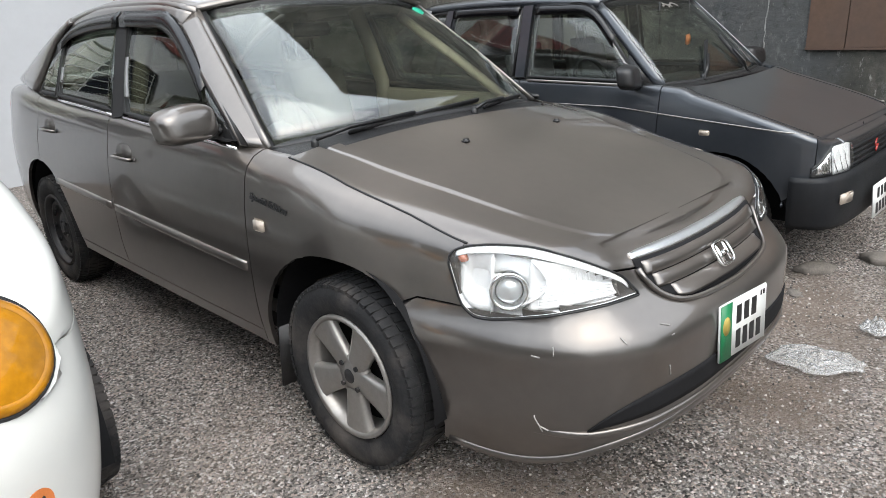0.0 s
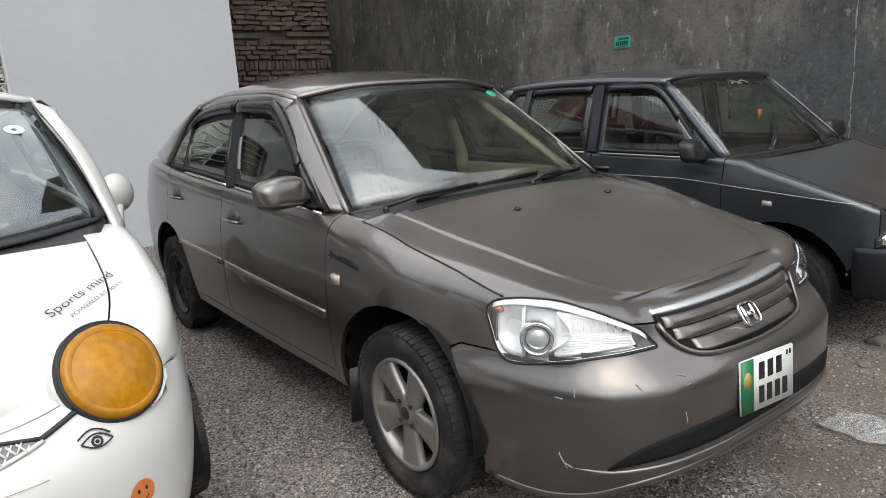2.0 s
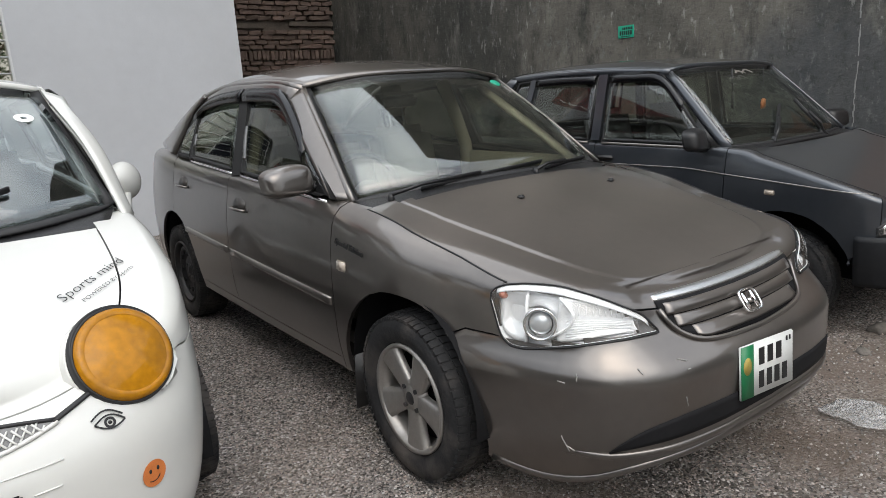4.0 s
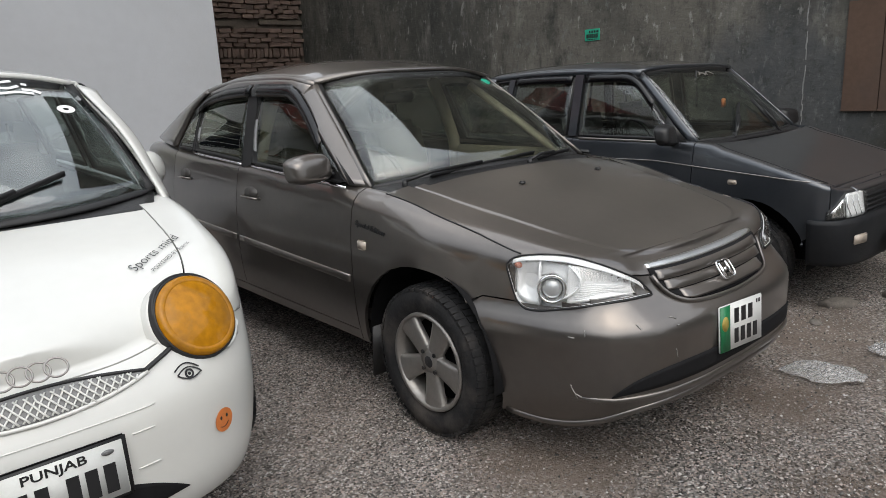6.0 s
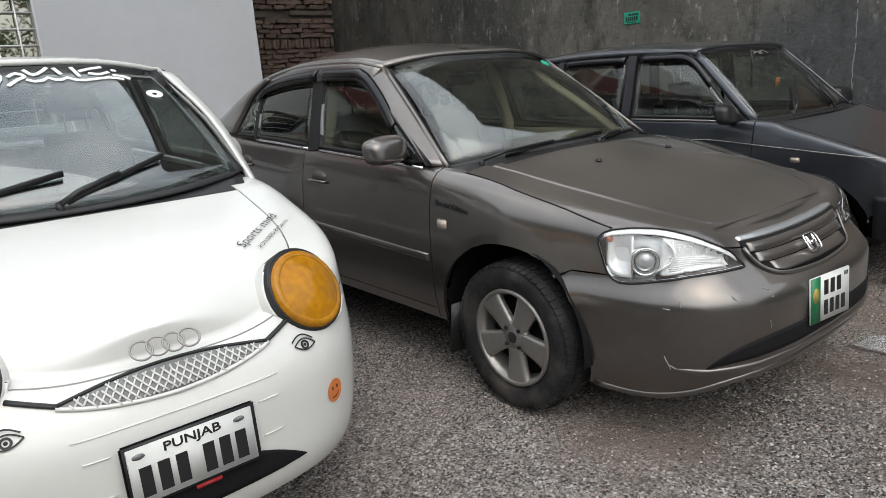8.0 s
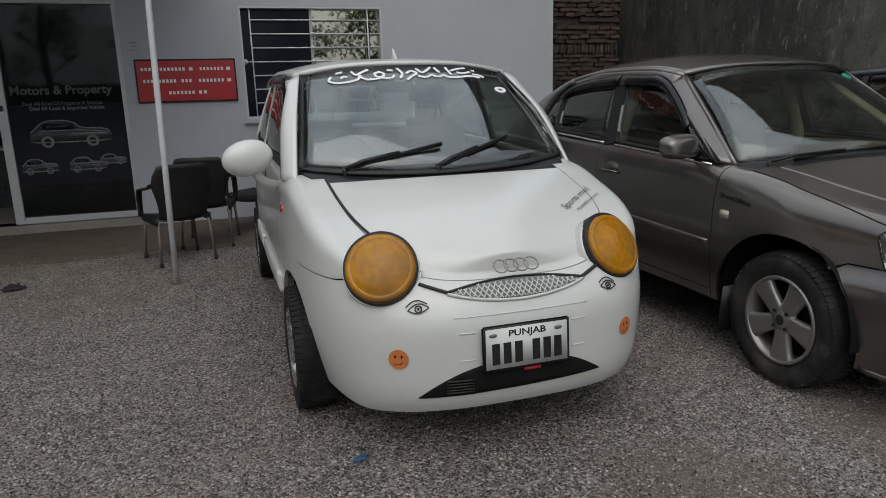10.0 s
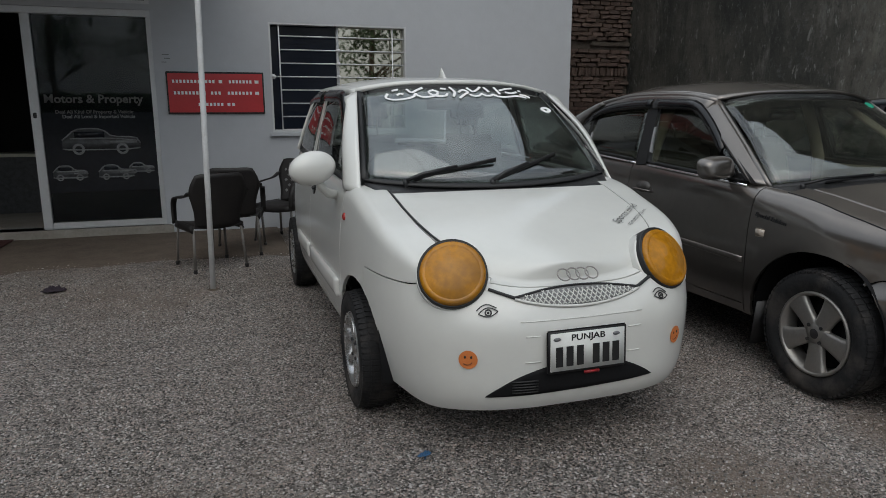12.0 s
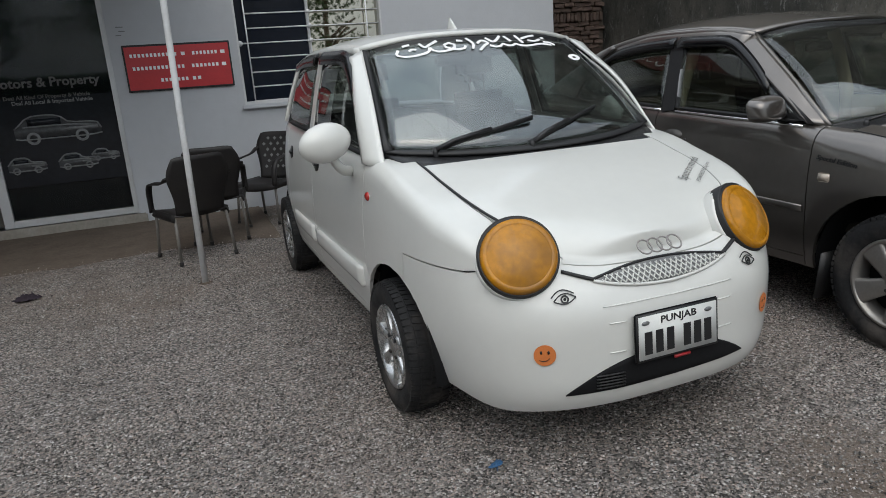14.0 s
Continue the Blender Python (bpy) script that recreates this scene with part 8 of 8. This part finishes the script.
    cabin(root, {
        "ws_low": [(0, 0.845, 1.0), (0.35, 0.875, 1.01), (0.632, 0.985, 1.032)],
        "ws_top": [(0, 1.43, 1.487), (0.3, 1.45, 1.48), (0.532, 1.535, 1.455)],
        "rg_low": [(0, 3.50, 1.13), (0.35, 3.48, 1.13), (0.58, 3.42, 1.12)],
        "rg_top": [(0, 3.20, 1.47), (0.3, 3.19, 1.465), (0.52, 3.16, 1.43)],
        "rail": [(0.562, 1.53, 1.448), (0.590, 1.85, 1.47), (0.595, 2.4, 1.475), (0.56, 3.12, 1.43)],
        "spine": [(0, 1.42, 1.495), (0, 1.8, 1.53), (0, 2.4, 1.54), (0, 3.2, 1.48)],
        "a_base": (0.678, 0.945, 0.985), "a_mid": [(0.635, 1.21, 1.235)], "a_w": 0.014, "seal": 0.018,
        "c_front": [(0.70, 3.0, 1.08), (0.64, 2.98, 1.26), (0.57, 2.95, 1.435)],
        "c_rear": [(0.60, 3.44, 1.11), (0.56, 3.32, 1.28), (0.53, 3.17, 1.435)],
        "windows": [
            {"low": [(0.684, 1.06, 1.005), (0.708, 1.5, 1.040), (0.715, 2.04, 1.058)], "top": [(0.586, 1.46, 1.405), (0.605, 1.75, 1.44), (0.608, 2.06, 1.447)], "label": "front door glass"},
            {"low": [(0.715, 2.16, 1.062), (0.712, 2.55, 1.075), (0.70, 2.90, 1.082)], "top": [(0.608, 2.17, 1.447), (0.604, 2.5, 1.445), (0.58, 2.88, 1.425)], "label": "rear door glass"}],
        "posts": [((0.722, 2.10, 1.05), (0.612, 2.115, 1.46), 0.035)],
        "post_mat": M["white_car"],
        "header_bulge": 0.014,
        "header": [([(0.668, 0.930, 0.975), (0.622, 1.185, 1.243), (0.560, 1.505, 1.448)], [(0.718, 1.08, 0.985), (0.684, 1.245, 1.222), (0.612, 1.47, 1.418)])],
        "visors": [[(0.625, 1.36, 1.30), (0.600, 1.56, 1.44), (0.606, 1.8, 1.46), (0.608, 2.05, 1.467)], [(0.608, 2.16, 1.467), (0.604, 2.5, 1.465), (0.585, 2.85, 1.445)]],
    }, M["white_car"], M["hatch_ws_glass"], M["side_glass"])
    for sg in (-1, 1):
        # shut line between door frame and windscreen pillar
        low, high = catmull([(0.668, 0.930, 0.975), (0.622, 1.185, 1.243), (0.560, 1.505, 1.448)], 18), catmull([(0.718, 1.08, 0.985), (0.684, 1.245, 1.222), (0.612, 1.47, 1.418)], 18)
        line = [Vector((sg * (p[0] + (q[0] - p[0]) * 0.7 + 0.0135), p[1] + (q[1] - p[1]) * 0.7, p[2] + (q[2] - p[2]) * 0.7)) for p, q in zip(low, high)]
        part("door_gap", tube(line, 0.0045, 6, (sg, 0, 0)), M["seal"], root, "dark shut line of the door frame")
    inside(root, 1.0, 1.0, 0.62, 1.55, 0.42, M["seat_grey"], M["dash_dark"], wheel_mat=M["seat_grey"])
    # flowing white script along the top of the windscreen, as plain strokes
    sc = new("windscreen_script")
    sc.parent = root
    low, top = catmull(span([(0, 0.845, 1.0), (0.35, 0.875, 1.01), (0.632, 0.985, 1.032)]), 41), catmull(span([(0, 1.43, 1.487), (0.3, 1.45, 1.48), (0.532, 1.535, 1.455)]), 41)

    def on_glass(a, b):
        k = (a + 0.56) / 1.12 * 40
        i = min(int(k), 39)
        lo, hi = low[i] + (low[i + 1] - low[i]) * (k - i), top[i] + (top[i + 1] - top[i]) * (k - i)
        q = lo + (hi - lo) * b + np.array((0, -0.03, 0.02)) * 4 * b * (1 - b)
        return Vector(q) + Vector((0, -0.62, 0.78)) * 0.009

    strokes = (
        [(-0.42, 0.91), (-0.435, 0.86), (-0.40, 0.825), (-0.34, 0.825), (-0.29, 0.85), (-0.275, 0.895)], [(-0.375, 0.88), (-0.355, 0.895), (-0.34, 0.885)],
        [(-0.275, 0.895), (-0.26, 0.85), (-0.22, 0.84), (-0.17, 0.86), (-0.15, 0.905), (-0.18, 0.93), (-0.205, 0.895), (-0.17, 0.855), (-0.12, 0.85), (-0.10, 0.885)],
        [(-0.315, 0.955), (-0.295, 0.905), (-0.26, 0.935), (-0.225, 0.965)], [(-0.13, 0.95), (-0.10, 0.94)], [(-0.075, 0.97), (-0.058, 0.905), (-0.075, 0.845)],
        [(-0.035, 0.90), (-0.005, 0.93), (0.02, 0.90), (-0.005, 0.875), (-0.045, 0.825)], [(0.025, 0.96), (0.05, 0.91), (0.085, 0.94), (0.11, 0.975)],
        [(0.02, 0.87), (0.06, 0.845), (0.095, 0.88), (0.125, 0.845), (0.155, 0.875), (0.19, 0.845), (0.25, 0.85), (0.31, 0.865), (0.37, 0.85)],
        [(0.13, 0.97), (0.145, 0.905)], [(0.195, 0.975), (0.205, 0.88)], [(0.215, 0.93), (0.26, 0.955), (0.315, 0.975)], [(0.245, 0.91), (0.285, 0.90), (0.33, 0.925)],
        [(0.335, 0.89), (0.375, 0.88), (0.40, 0.855)], [(-0.395, 0.945), (-0.36, 0.955)], [(0.345, 0.945), (0.365, 0.94)])
    for st_pts in strokes:
        pts = [on_glass(*q) for q in catmull(st_pts, 14)]
        bm = bmesh.new()
        add_sweep(bm, pts, [(-0.0072, -0.001), (0.0066, -0.001), (0.0066, 0.001), (-0.0072, 0.001)], (0, -0.62, 0.78))
        part("script_stroke", finish(bm, smooth=False), M["sticker_white"], sc)
    bm = add_ring(bmesh.new(), 0.010, 0.030, 0, 0.0015, 24)
    part("round_sticker", finish(moved(bm, basis(on_glass(0.452, 0.70), (1, 0, 0), (0.1, -0.62, 0.78)) @ Matrix.Diagonal((1.1, 0.8, 1, 1))), smooth=False), M["sticker_white"], root, "oval white windscreen sticker")
    n = (0, -0.62, 0.78)
    wiper(root, (-0.04, 0.850, 1.015), (0.340, 0.965, 1.118), 0.20, n, 0.012, 1.1)
    wiper(root, (-0.46, 0.905, 1.020), (0.0, 0.928, 1.102), 0.22, n, 0.012, 1.1)
    # shark fin
    bm = bmesh.new()
    rows = []
    for q in range(8):
        t = q / 7
        w, l = 0.016 * (1 - t) ** 0.7 + 0.002, 0.075 * (1 - t) + 0.006
        cy = 1.72 + 0.035 * t
        rows.append([(w * math.cos(a), cy + l * math.sin(a), 1.518 + 0.085 * t) for a in np.linspace(0, 2 * math.pi, 15)[:-1]])
    add_grid(bm, rows, closed=True)
    part("roof_fin", finish(bm), M["white_car"], root, "white shark-fin aerial")
    return root, sh


white_car, white_shell = build_white()


# ---- dark blue-grey hatchback ----
def build_blue():
    root = thing("old_hatchback_car", "boxy dusty dark blue-grey hatchback parked near the wall", "car", (4.2, 0.87, 0))
    sh = Shell(
        [(0, 0.02, 0.695, 0.30), (0.40, 0.025, 0.70, 0.30), (0.60, 0.055, 0.712, 0.30), (0.70, 0.13, 0.738, 0.30), (0.735, 0.32, 0.80, 0.30), (0.752, 0.7, 0.91, 0.29), (0.758, 0.9, 0.955, 0.28), (0.762, 1.8, 0.97, 0.28), (0.757, 2.8, 0.98, 0.28), (0.73, 3.3, 0.99, 0.30), (0.64, 3.5, 0.99, 0.32), (0.3, 3.54, 0.99, 0.32), (0, 3.55, 0.99, 0.32)],
        front=[(0.28, 0.02), (0.5, 0.02), (0.56, 0.03), (0.68, 0.05), (1.0, 0.08)],
        side=[(0.28, 0.05), (0.45, 0.015), (0.62, 0.003), (0.75, 0.0), (0.85, 0.012), (1.0, 0.04)],
        rear=[(0.3, 0.03), (0.6, 0.0), (1.0, 0.05)],
        mid=[(0.06, 0.70), (0.14, 0.724), (0.35, 0.788), (0.6, 0.86), (0.86, 0.94), (3.3, 1.0), (3.55, 0.99)],
        cowl=0.82, deck=3.40, round_r=0.03, crown=3.0)
    arches = [(0.565, 0.295, 0.342), (2.845, 0.29, 0.315)]
    grid = sh.grid([0.215, 0.30, 0.82, 0.90, 1.84, 2.62, 3.4], rows=20, fine=0.036, seam=0.06, levels=((3, 0.33), (12, 0.545)))

    def which(y, z, kind, t, ax):
        if kind == "lid":
            if t < 0.06:
                return "front_fender" if y < 2 else "tailgate"
            return "bonnet" if y < 2 else "tailgate"
        if kind == "side" and y < 0.215 and t < 12 / 20:
            return None
        if y < 0.12:
            return "front_panel"
        if y < 0.90:
            return "front_fender"
        if kind == "side" and t < 3 / 20 and y < 2.62:
            return "side_sill"
        if y < 1.84:
            return "front_door"
        if y < 2.62:
            return "rear_door"
        return "rear_quarter" if y < 3.4 else "tailgate"

    made = panels(sh, root, grid, which, arches, M["blue_car"], {"bonnet", "front_panel", "tailgate"}, {"bonnet": "dusty dull bonnet"})
    inner_shell(sh, root, grid, arches)
    for sg in (-1, 1):
        for ay, az, ar in arches:
            wheel_well(root, (ay, az), ar + 0.012, 0.71, 0.46, sg)
            tyre(root, (sg * 0.672, 0.580 if ay < 2 else ay, 0.268), 0.270, 0.155, 0.165, sg, spokes="steel")
        # thin bright line along the side
        pts = [sh.point(sh.s_of_y(y), 0.750 + 0.085 * min(1, (y - 0.15) / 1.0), 0.003, sg) for y in np.linspace(0.16, 3.2, 40)]
        part("coach_line", sweep(pts, ring_profile(0.003, 0.004, 6)), M["alloy"], root, "thin silver coach line")
        s = sh.s_of_y(0.64)
        m = basis(sh.point(s, 0.732, 0, sg), (0, 1, 0), sh.normal(s, 0.732, sg))
        part("side_marker", finish(moved(add_box(bmesh.new(), (-0.028, -0.015, -0.002), (0.028, 0.015, 0.007), 0.005), m)), M["clear_marker"], made[("front_fender", sg)], "pale repeater lamp")
        # lamp
        lamp = new("headlamp")
        lamp.parent = root
        ss = list(np.linspace(sh.s_of_x(0.375), sh.s_of_y(0.135), 26))
        share = lambda s: (s - ss[0]) / (ss[-1] - ss[0])
        z0 = lambda s: 0.556 + 0.02 * max(0.0, 0.12 - share(s)) / 0.12
        z1 = lambda s: 0.684 - 0.03 * max(0.0, 0.12 - share(s)) / 0.12 - 0.10 * max(0.0, (share(s) - 0.55) / 0.45) ** 1.1
        part("lamp_rim", overlay(sh, ss, lambda s: 0.546, lambda s: z1(s) + 0.010, 0.004, sg, 6, 0.012), M["seal"], lamp)
        part("reflector", overlay(sh, ss[2:16], z0, z1, 0.012, sg, 8, 0.008, dome=-0.007), M["reflector"], lamp, "hollow silvered reflector")
        part("corner_reflector", overlay(sh, ss[16:24], lambda s: z0(s) + 0.004, lambda s: z1(s) - 0.004, 0.009, sg, 6, 0.005), M["chrome"], lamp, "angled corner reflector")
        for k in (5, 9, 13, 17, 20):
            part("lens_flute", tube([sh.point(ss[k + (2 if q else 0)], z0(ss[k]) + 0.006 + (z1(ss[k + 2]) - z0(ss[k]) - 0.014) * q, 0.015, sg) for q in (0, 0.5, 1)], 0.0022, 6, (0, -1, 0)), M["chrome"], lamp)
        part("lens", overlay(sh, ss, z0, z1, 0.020, sg, 6, 0.014, dome=0.006), M["lens"], lamp, "slanted clear headlamp glass").visible_shadow = False
        # mirror
        mir = new("door_mirror")
        mir.parent = root
        part("mirror_shell", finish(moved(mirror_case(0.098, 0.066, 0.095, sg), pose(sg * 0.848, 1.045, 1.003, 0, 0, sg * -12))), M["black_plastic"], mir, "black plastic mirror shell")
        part("mirror_arm", finish(moved(add_box(bmesh.new(), (-0.06, -0.028, -0.045), (0.05, 0.04, 0.015), 0.014, 3), pose(sg * 0.755, 1.035, 0.978))), M["black_plastic"], mir)
        bm = bmesh.new()
        bm.faces.new([bm.verts.new(p) for p in ((sg * 0.718, 0.965, 0.965), (sg * 0.726, 1.12, 0.972), (sg * 0.682, 1.12, 1.11))])
        part("mirror_sail", thicken(bm, 0.012), M["black_plastic"], mir)
        for nm, y in (("front_door", 1.74), ("rear_door", 2.52)):
            s = sh.s_of_y(y)
            m = basis(sh.point(s, 0.87, 0, sg), (0, 1, 0), sh.normal(s, 0.87, sg))
            part("door_handle", finish(moved(add_box(bmesh.new(), (-0.07, -0.014, 0), (0.07, 0.014, 0.022), 0.008), m)), M["black_plastic"], made[(nm, sg)])
        pts = []
        for y in np.linspace(0.16, 0.80, 22):
            s = sh.s_of_y(y)
            x = 0.94 * abs(sh.point(s, sh.at(s)[2]).x)
            pts.append((sg * x, y, sh.lid(x, y) + 0.001))
        part("bonnet_gap", sweep(pts, ring_profile(0.006, 0.0025, 6)), M["seal"], root, "dark shut line of the bonnet")
    # bumper wraps round the front
    bs = sh.s_of_y(0.215)
    cen = list(np.linspace(-bs, bs, 61))
    part("front_bumper", overlay(sh, cen, lambda s: 0.295, lambda s: 0.548, 0.040, -1, 12, 0.06, dome=0.012), M["bumper_plastic"], root, "faded black plastic bumper")
    for x in (-0.50, 0.50):
        s = sh.s_of_x(0.54)
        sg = -1 if x < 0 else 1
        m = basis(sh.point(s, 0.44, 0.052, sg), (1, 0, 0), sh.normal(s, 0.44, sg))
        part("fog_indicator", finish(moved(add_box(bmesh.new(), (-0.06, -0.028, -0.006), (0.06, 0.028, 0.006), 0.008), m)), M["clear_marker"], root, "pale bumper lamp")
    # grille
    gr = new("grille")
    gr.parent = root
    gs = sh.s_of_x(0.37)
    part("grille_back", overlay(sh, list(np.linspace(-gs, gs, 21)), lambda s: 0.556, lambda s: 0.672, 0.006, -1, 5, 0.01), M["black_plastic"], gr)
    for k in range(4):
        z = 0.57 + 0.025 * k
        part("grille_bar", overlay(sh, list(np.linspace(-gs, gs, 21)), lambda s: z - 0.006, lambda s: z + 0.006, 0.016, -1, 3, 0.012), M["bumper_plastic"], gr)
    part("bonnet_lip", overlay(sh, list(np.linspace(-gs * 1.25, gs * 1.25, 31)), lambda s: 0.680, lambda s: 0.704, 0.006, -1, 6, 0.008, dome=0.004), M["blue_car"], root, "glossy front edge of the bonnet")
    m = basis(sh.point(0, 0.61, 0.024), (1, 0, 0), (0, -1, 0.1))
    bd = new("badge")
    bd.parent = gr
    for lo, hi in (((-0.026, 0.006, 0), (0.026, 0.030, 0.006)), ((-0.026, -0.030, 0), (0.026, -0.006, 0.006))):
        part("badge_bar", finish(moved(add_box(bmesh.new(), lo, hi, 0.003), m @ Matrix.Rotation(0.5, 4, "Z"))), M["red_lens"], bd, "red badge piece")
    # plate
    pl = new("number_plate")
    pl.parent = root
    m = basis((-0.13, -0.055, 0.37), (1, 0.0, 0), (0, -1, 0.1))
    part("plate_board", finish(moved(add_box(bmesh.new(), (-0.16, -0.085, -0.006), (0.16, 0.085, 0.002), 0.003), m)), M["plate_white"], pl, "white plate, characters as bars")
    for row, n, x0, w in ((0.036, 3, -0.10, 0.066), (-0.040, 4, -0.12, 0.062)):
        for k in range(n):
            part("plate_bar", finish(moved(add_box(bmesh.new(), (x0 + k * w, row - 0.026, 0.002), (x0 + k * w + w * 0.62, row + 0.026, 0.0035)), m), smooth=False), M["ink"], pl)
    bm = ruled([(-0.70, 0.83, 0.925), (-0.35, 0.82, 0.935), (0, 0.82, 0.938), (0.35, 0.82, 0.935), (0.70, 0.83, 0.925)], [(-0.69, 0.94, 0.955), (-0.35, 0.88, 0.955), (0, 0.86, 0.955), (0.35, 0.88, 0.955), (0.69, 0.94, 0.955)], 21, 4)
    part("cowl_panel", thicken(bm, 0.01), M["black_plastic"], root, "dark cowl with vents")
    cabin(root, {
        "ws_low": [(0, 0.855, 0.95), (0.35, 0.87, 0.95), (0.66, 0.93, 0.953)],
        "ws_top": [(0, 1.34, 1.40), (0.3, 1.345, 1.398), (0.57, 1.385, 1.385)],
        "rg_low": [(0, 3.50, 1.0), (0.35, 3.49, 1.0), (0.6, 3.44, 1.0)],
        "rg_top": [(0, 2.82, 1.425), (0.3, 2.81, 1.42), (0.55, 2.78, 1.40)],
        "rail": [(0.59, 1.37, 1.382), (0.605, 1.8, 1.405), (0.605, 2.3, 1.41), (0.585, 2.76, 1.395)],
        "spine": [(0, 1.33, 1.405), (0, 1.8, 1.455), (0, 2.3, 1.46), (0, 2.82, 1.43)],
        "roof_pow": 5.0, "ws_out": (0, -0.008, 0.006),
        "a_base": (0.688, 0.91, 0.955), "a_mid": [(0.64, 1.14, 1.17)], "a_w": 0.022,
        "c_front": [(0.70, 2.86, 0.985), (0.65, 2.80, 1.2), (0.588, 2.70, 1.39)],
        "c_rear": [(0.63, 3.44, 1.0), (0.60, 3.12, 1.2), (0.56, 2.79, 1.40)],
        "windows": [
            {"low": [(0.715, 1.03, 0.968), (0.718, 1.4, 0.975), (0.718, 1.78, 0.98)], "top": [(0.608, 1.40, 1.355), (0.612, 1.6, 1.37), (0.613, 1.79, 1.375)], "bright": "alloy", "label": "front door glass"},
            {"low": [(0.718, 1.90, 0.982), (0.716, 2.2, 0.985), (0.712, 2.52, 0.99)], "top": [(0.613, 1.90, 1.375), (0.612, 2.2, 1.38), (0.605, 2.46, 1.375)], "bright": "alloy", "label": "rear door glass"},
            {"low": [(0.71, 2.60, 0.992), (0.705, 2.7, 0.995), (0.70, 2.80, 0.998)], "top": [(0.602, 2.54, 1.372), (0.598, 2.6, 1.37), (0.595, 2.67, 1.365)], "label": "rear quarter glass"}],
        "posts": [((0.722, 1.84, 0.975), (0.617, 1.845, 1.39), 0.035), ((0.715, 2.56, 0.98), (0.608, 2.50, 1.385), 0.025)],
        "post_mat": M["blue_car"],
        "visors": [[(0.645, 1.22, 1.20), (0.612, 1.40, 1.365), (0.613, 1.6, 1.385), (0.613, 1.78, 1.388)], [(0.613, 1.90, 1.388), (0.612, 2.2, 1.392), (0.605, 2.46, 1.388)]],
    }, M["blue_car"], M["ws_glass"], M["side_glass"])
    inside(root, 1.0, 0.92, 0.62, 1.45, 0.38, M["seat_grey"], M["dash_dark"])
    n = (0, -0.68, 0.73)
    wiper(root, (-0.28, 0.875, 0.96), (0.02, 1.03, 1.12), 0.24, n, 0.025, 1.3)
    wiper(root, (0.30, 0.875, 0.96), (0.24, 1.05, 1.14), 0.22, n, 0.025, 1.3)
    # charms hanging behind the windscreen
    ch = new("hanging_charm")
    ch.parent = root
    part("charm_string", tube([(0.17, 1.20, 1.38), (0.17, 1.19, 1.18)], 0.002, 5, (0, 1, 0)), M["ink"], ch)
    part("charm_tag", finish(add_box(bmesh.new(), (0.145, 1.185, 1.115), (0.195, 1.20, 1.18), 0.006)), M["sticker_orange"], ch, "orange hanging tag")
    ch2 = new("hanging_charm")
    ch2.parent = root
    part("charm_string", tube([(-0.10, 1.26, 1.38), (-0.10, 1.25, 1.24)], 0.006, 6, (0, 1, 0)), M["ink"], ch2)
    part("charm_tag", finish(add_box(bmesh.new(), (-0.112, 1.24, 1.13), (-0.088, 1.255, 1.24), 0.006)), M["steel_black"], ch2)
    sc = new("windscreen_script")
    sc.parent = root
    for k, pts in enumerate(([(-0.10, 1.30, 1.375), (-0.04, 1.315, 1.385), (0.02, 1.30, 1.372)], [(-0.02, 1.30, 1.37), (0.04, 1.32, 1.392), (0.10, 1.30, 1.374)], [(-0.08, 1.318, 1.392), (-0.02, 1.31, 1.38)])):
        part("script_stroke", sweep([Vector(p) + Vector((0, -0.062, -0.022)) for p in catmull(pts, 10)], [(-0.0065, -0.001), (0.0065, -0.001), (0.0065, 0.001), (-0.0065, 0.001)], (0, -0.68, 0.73)), M["alloy"], sc)
    return root, sh


blue_car, blue_shell = build_blue()
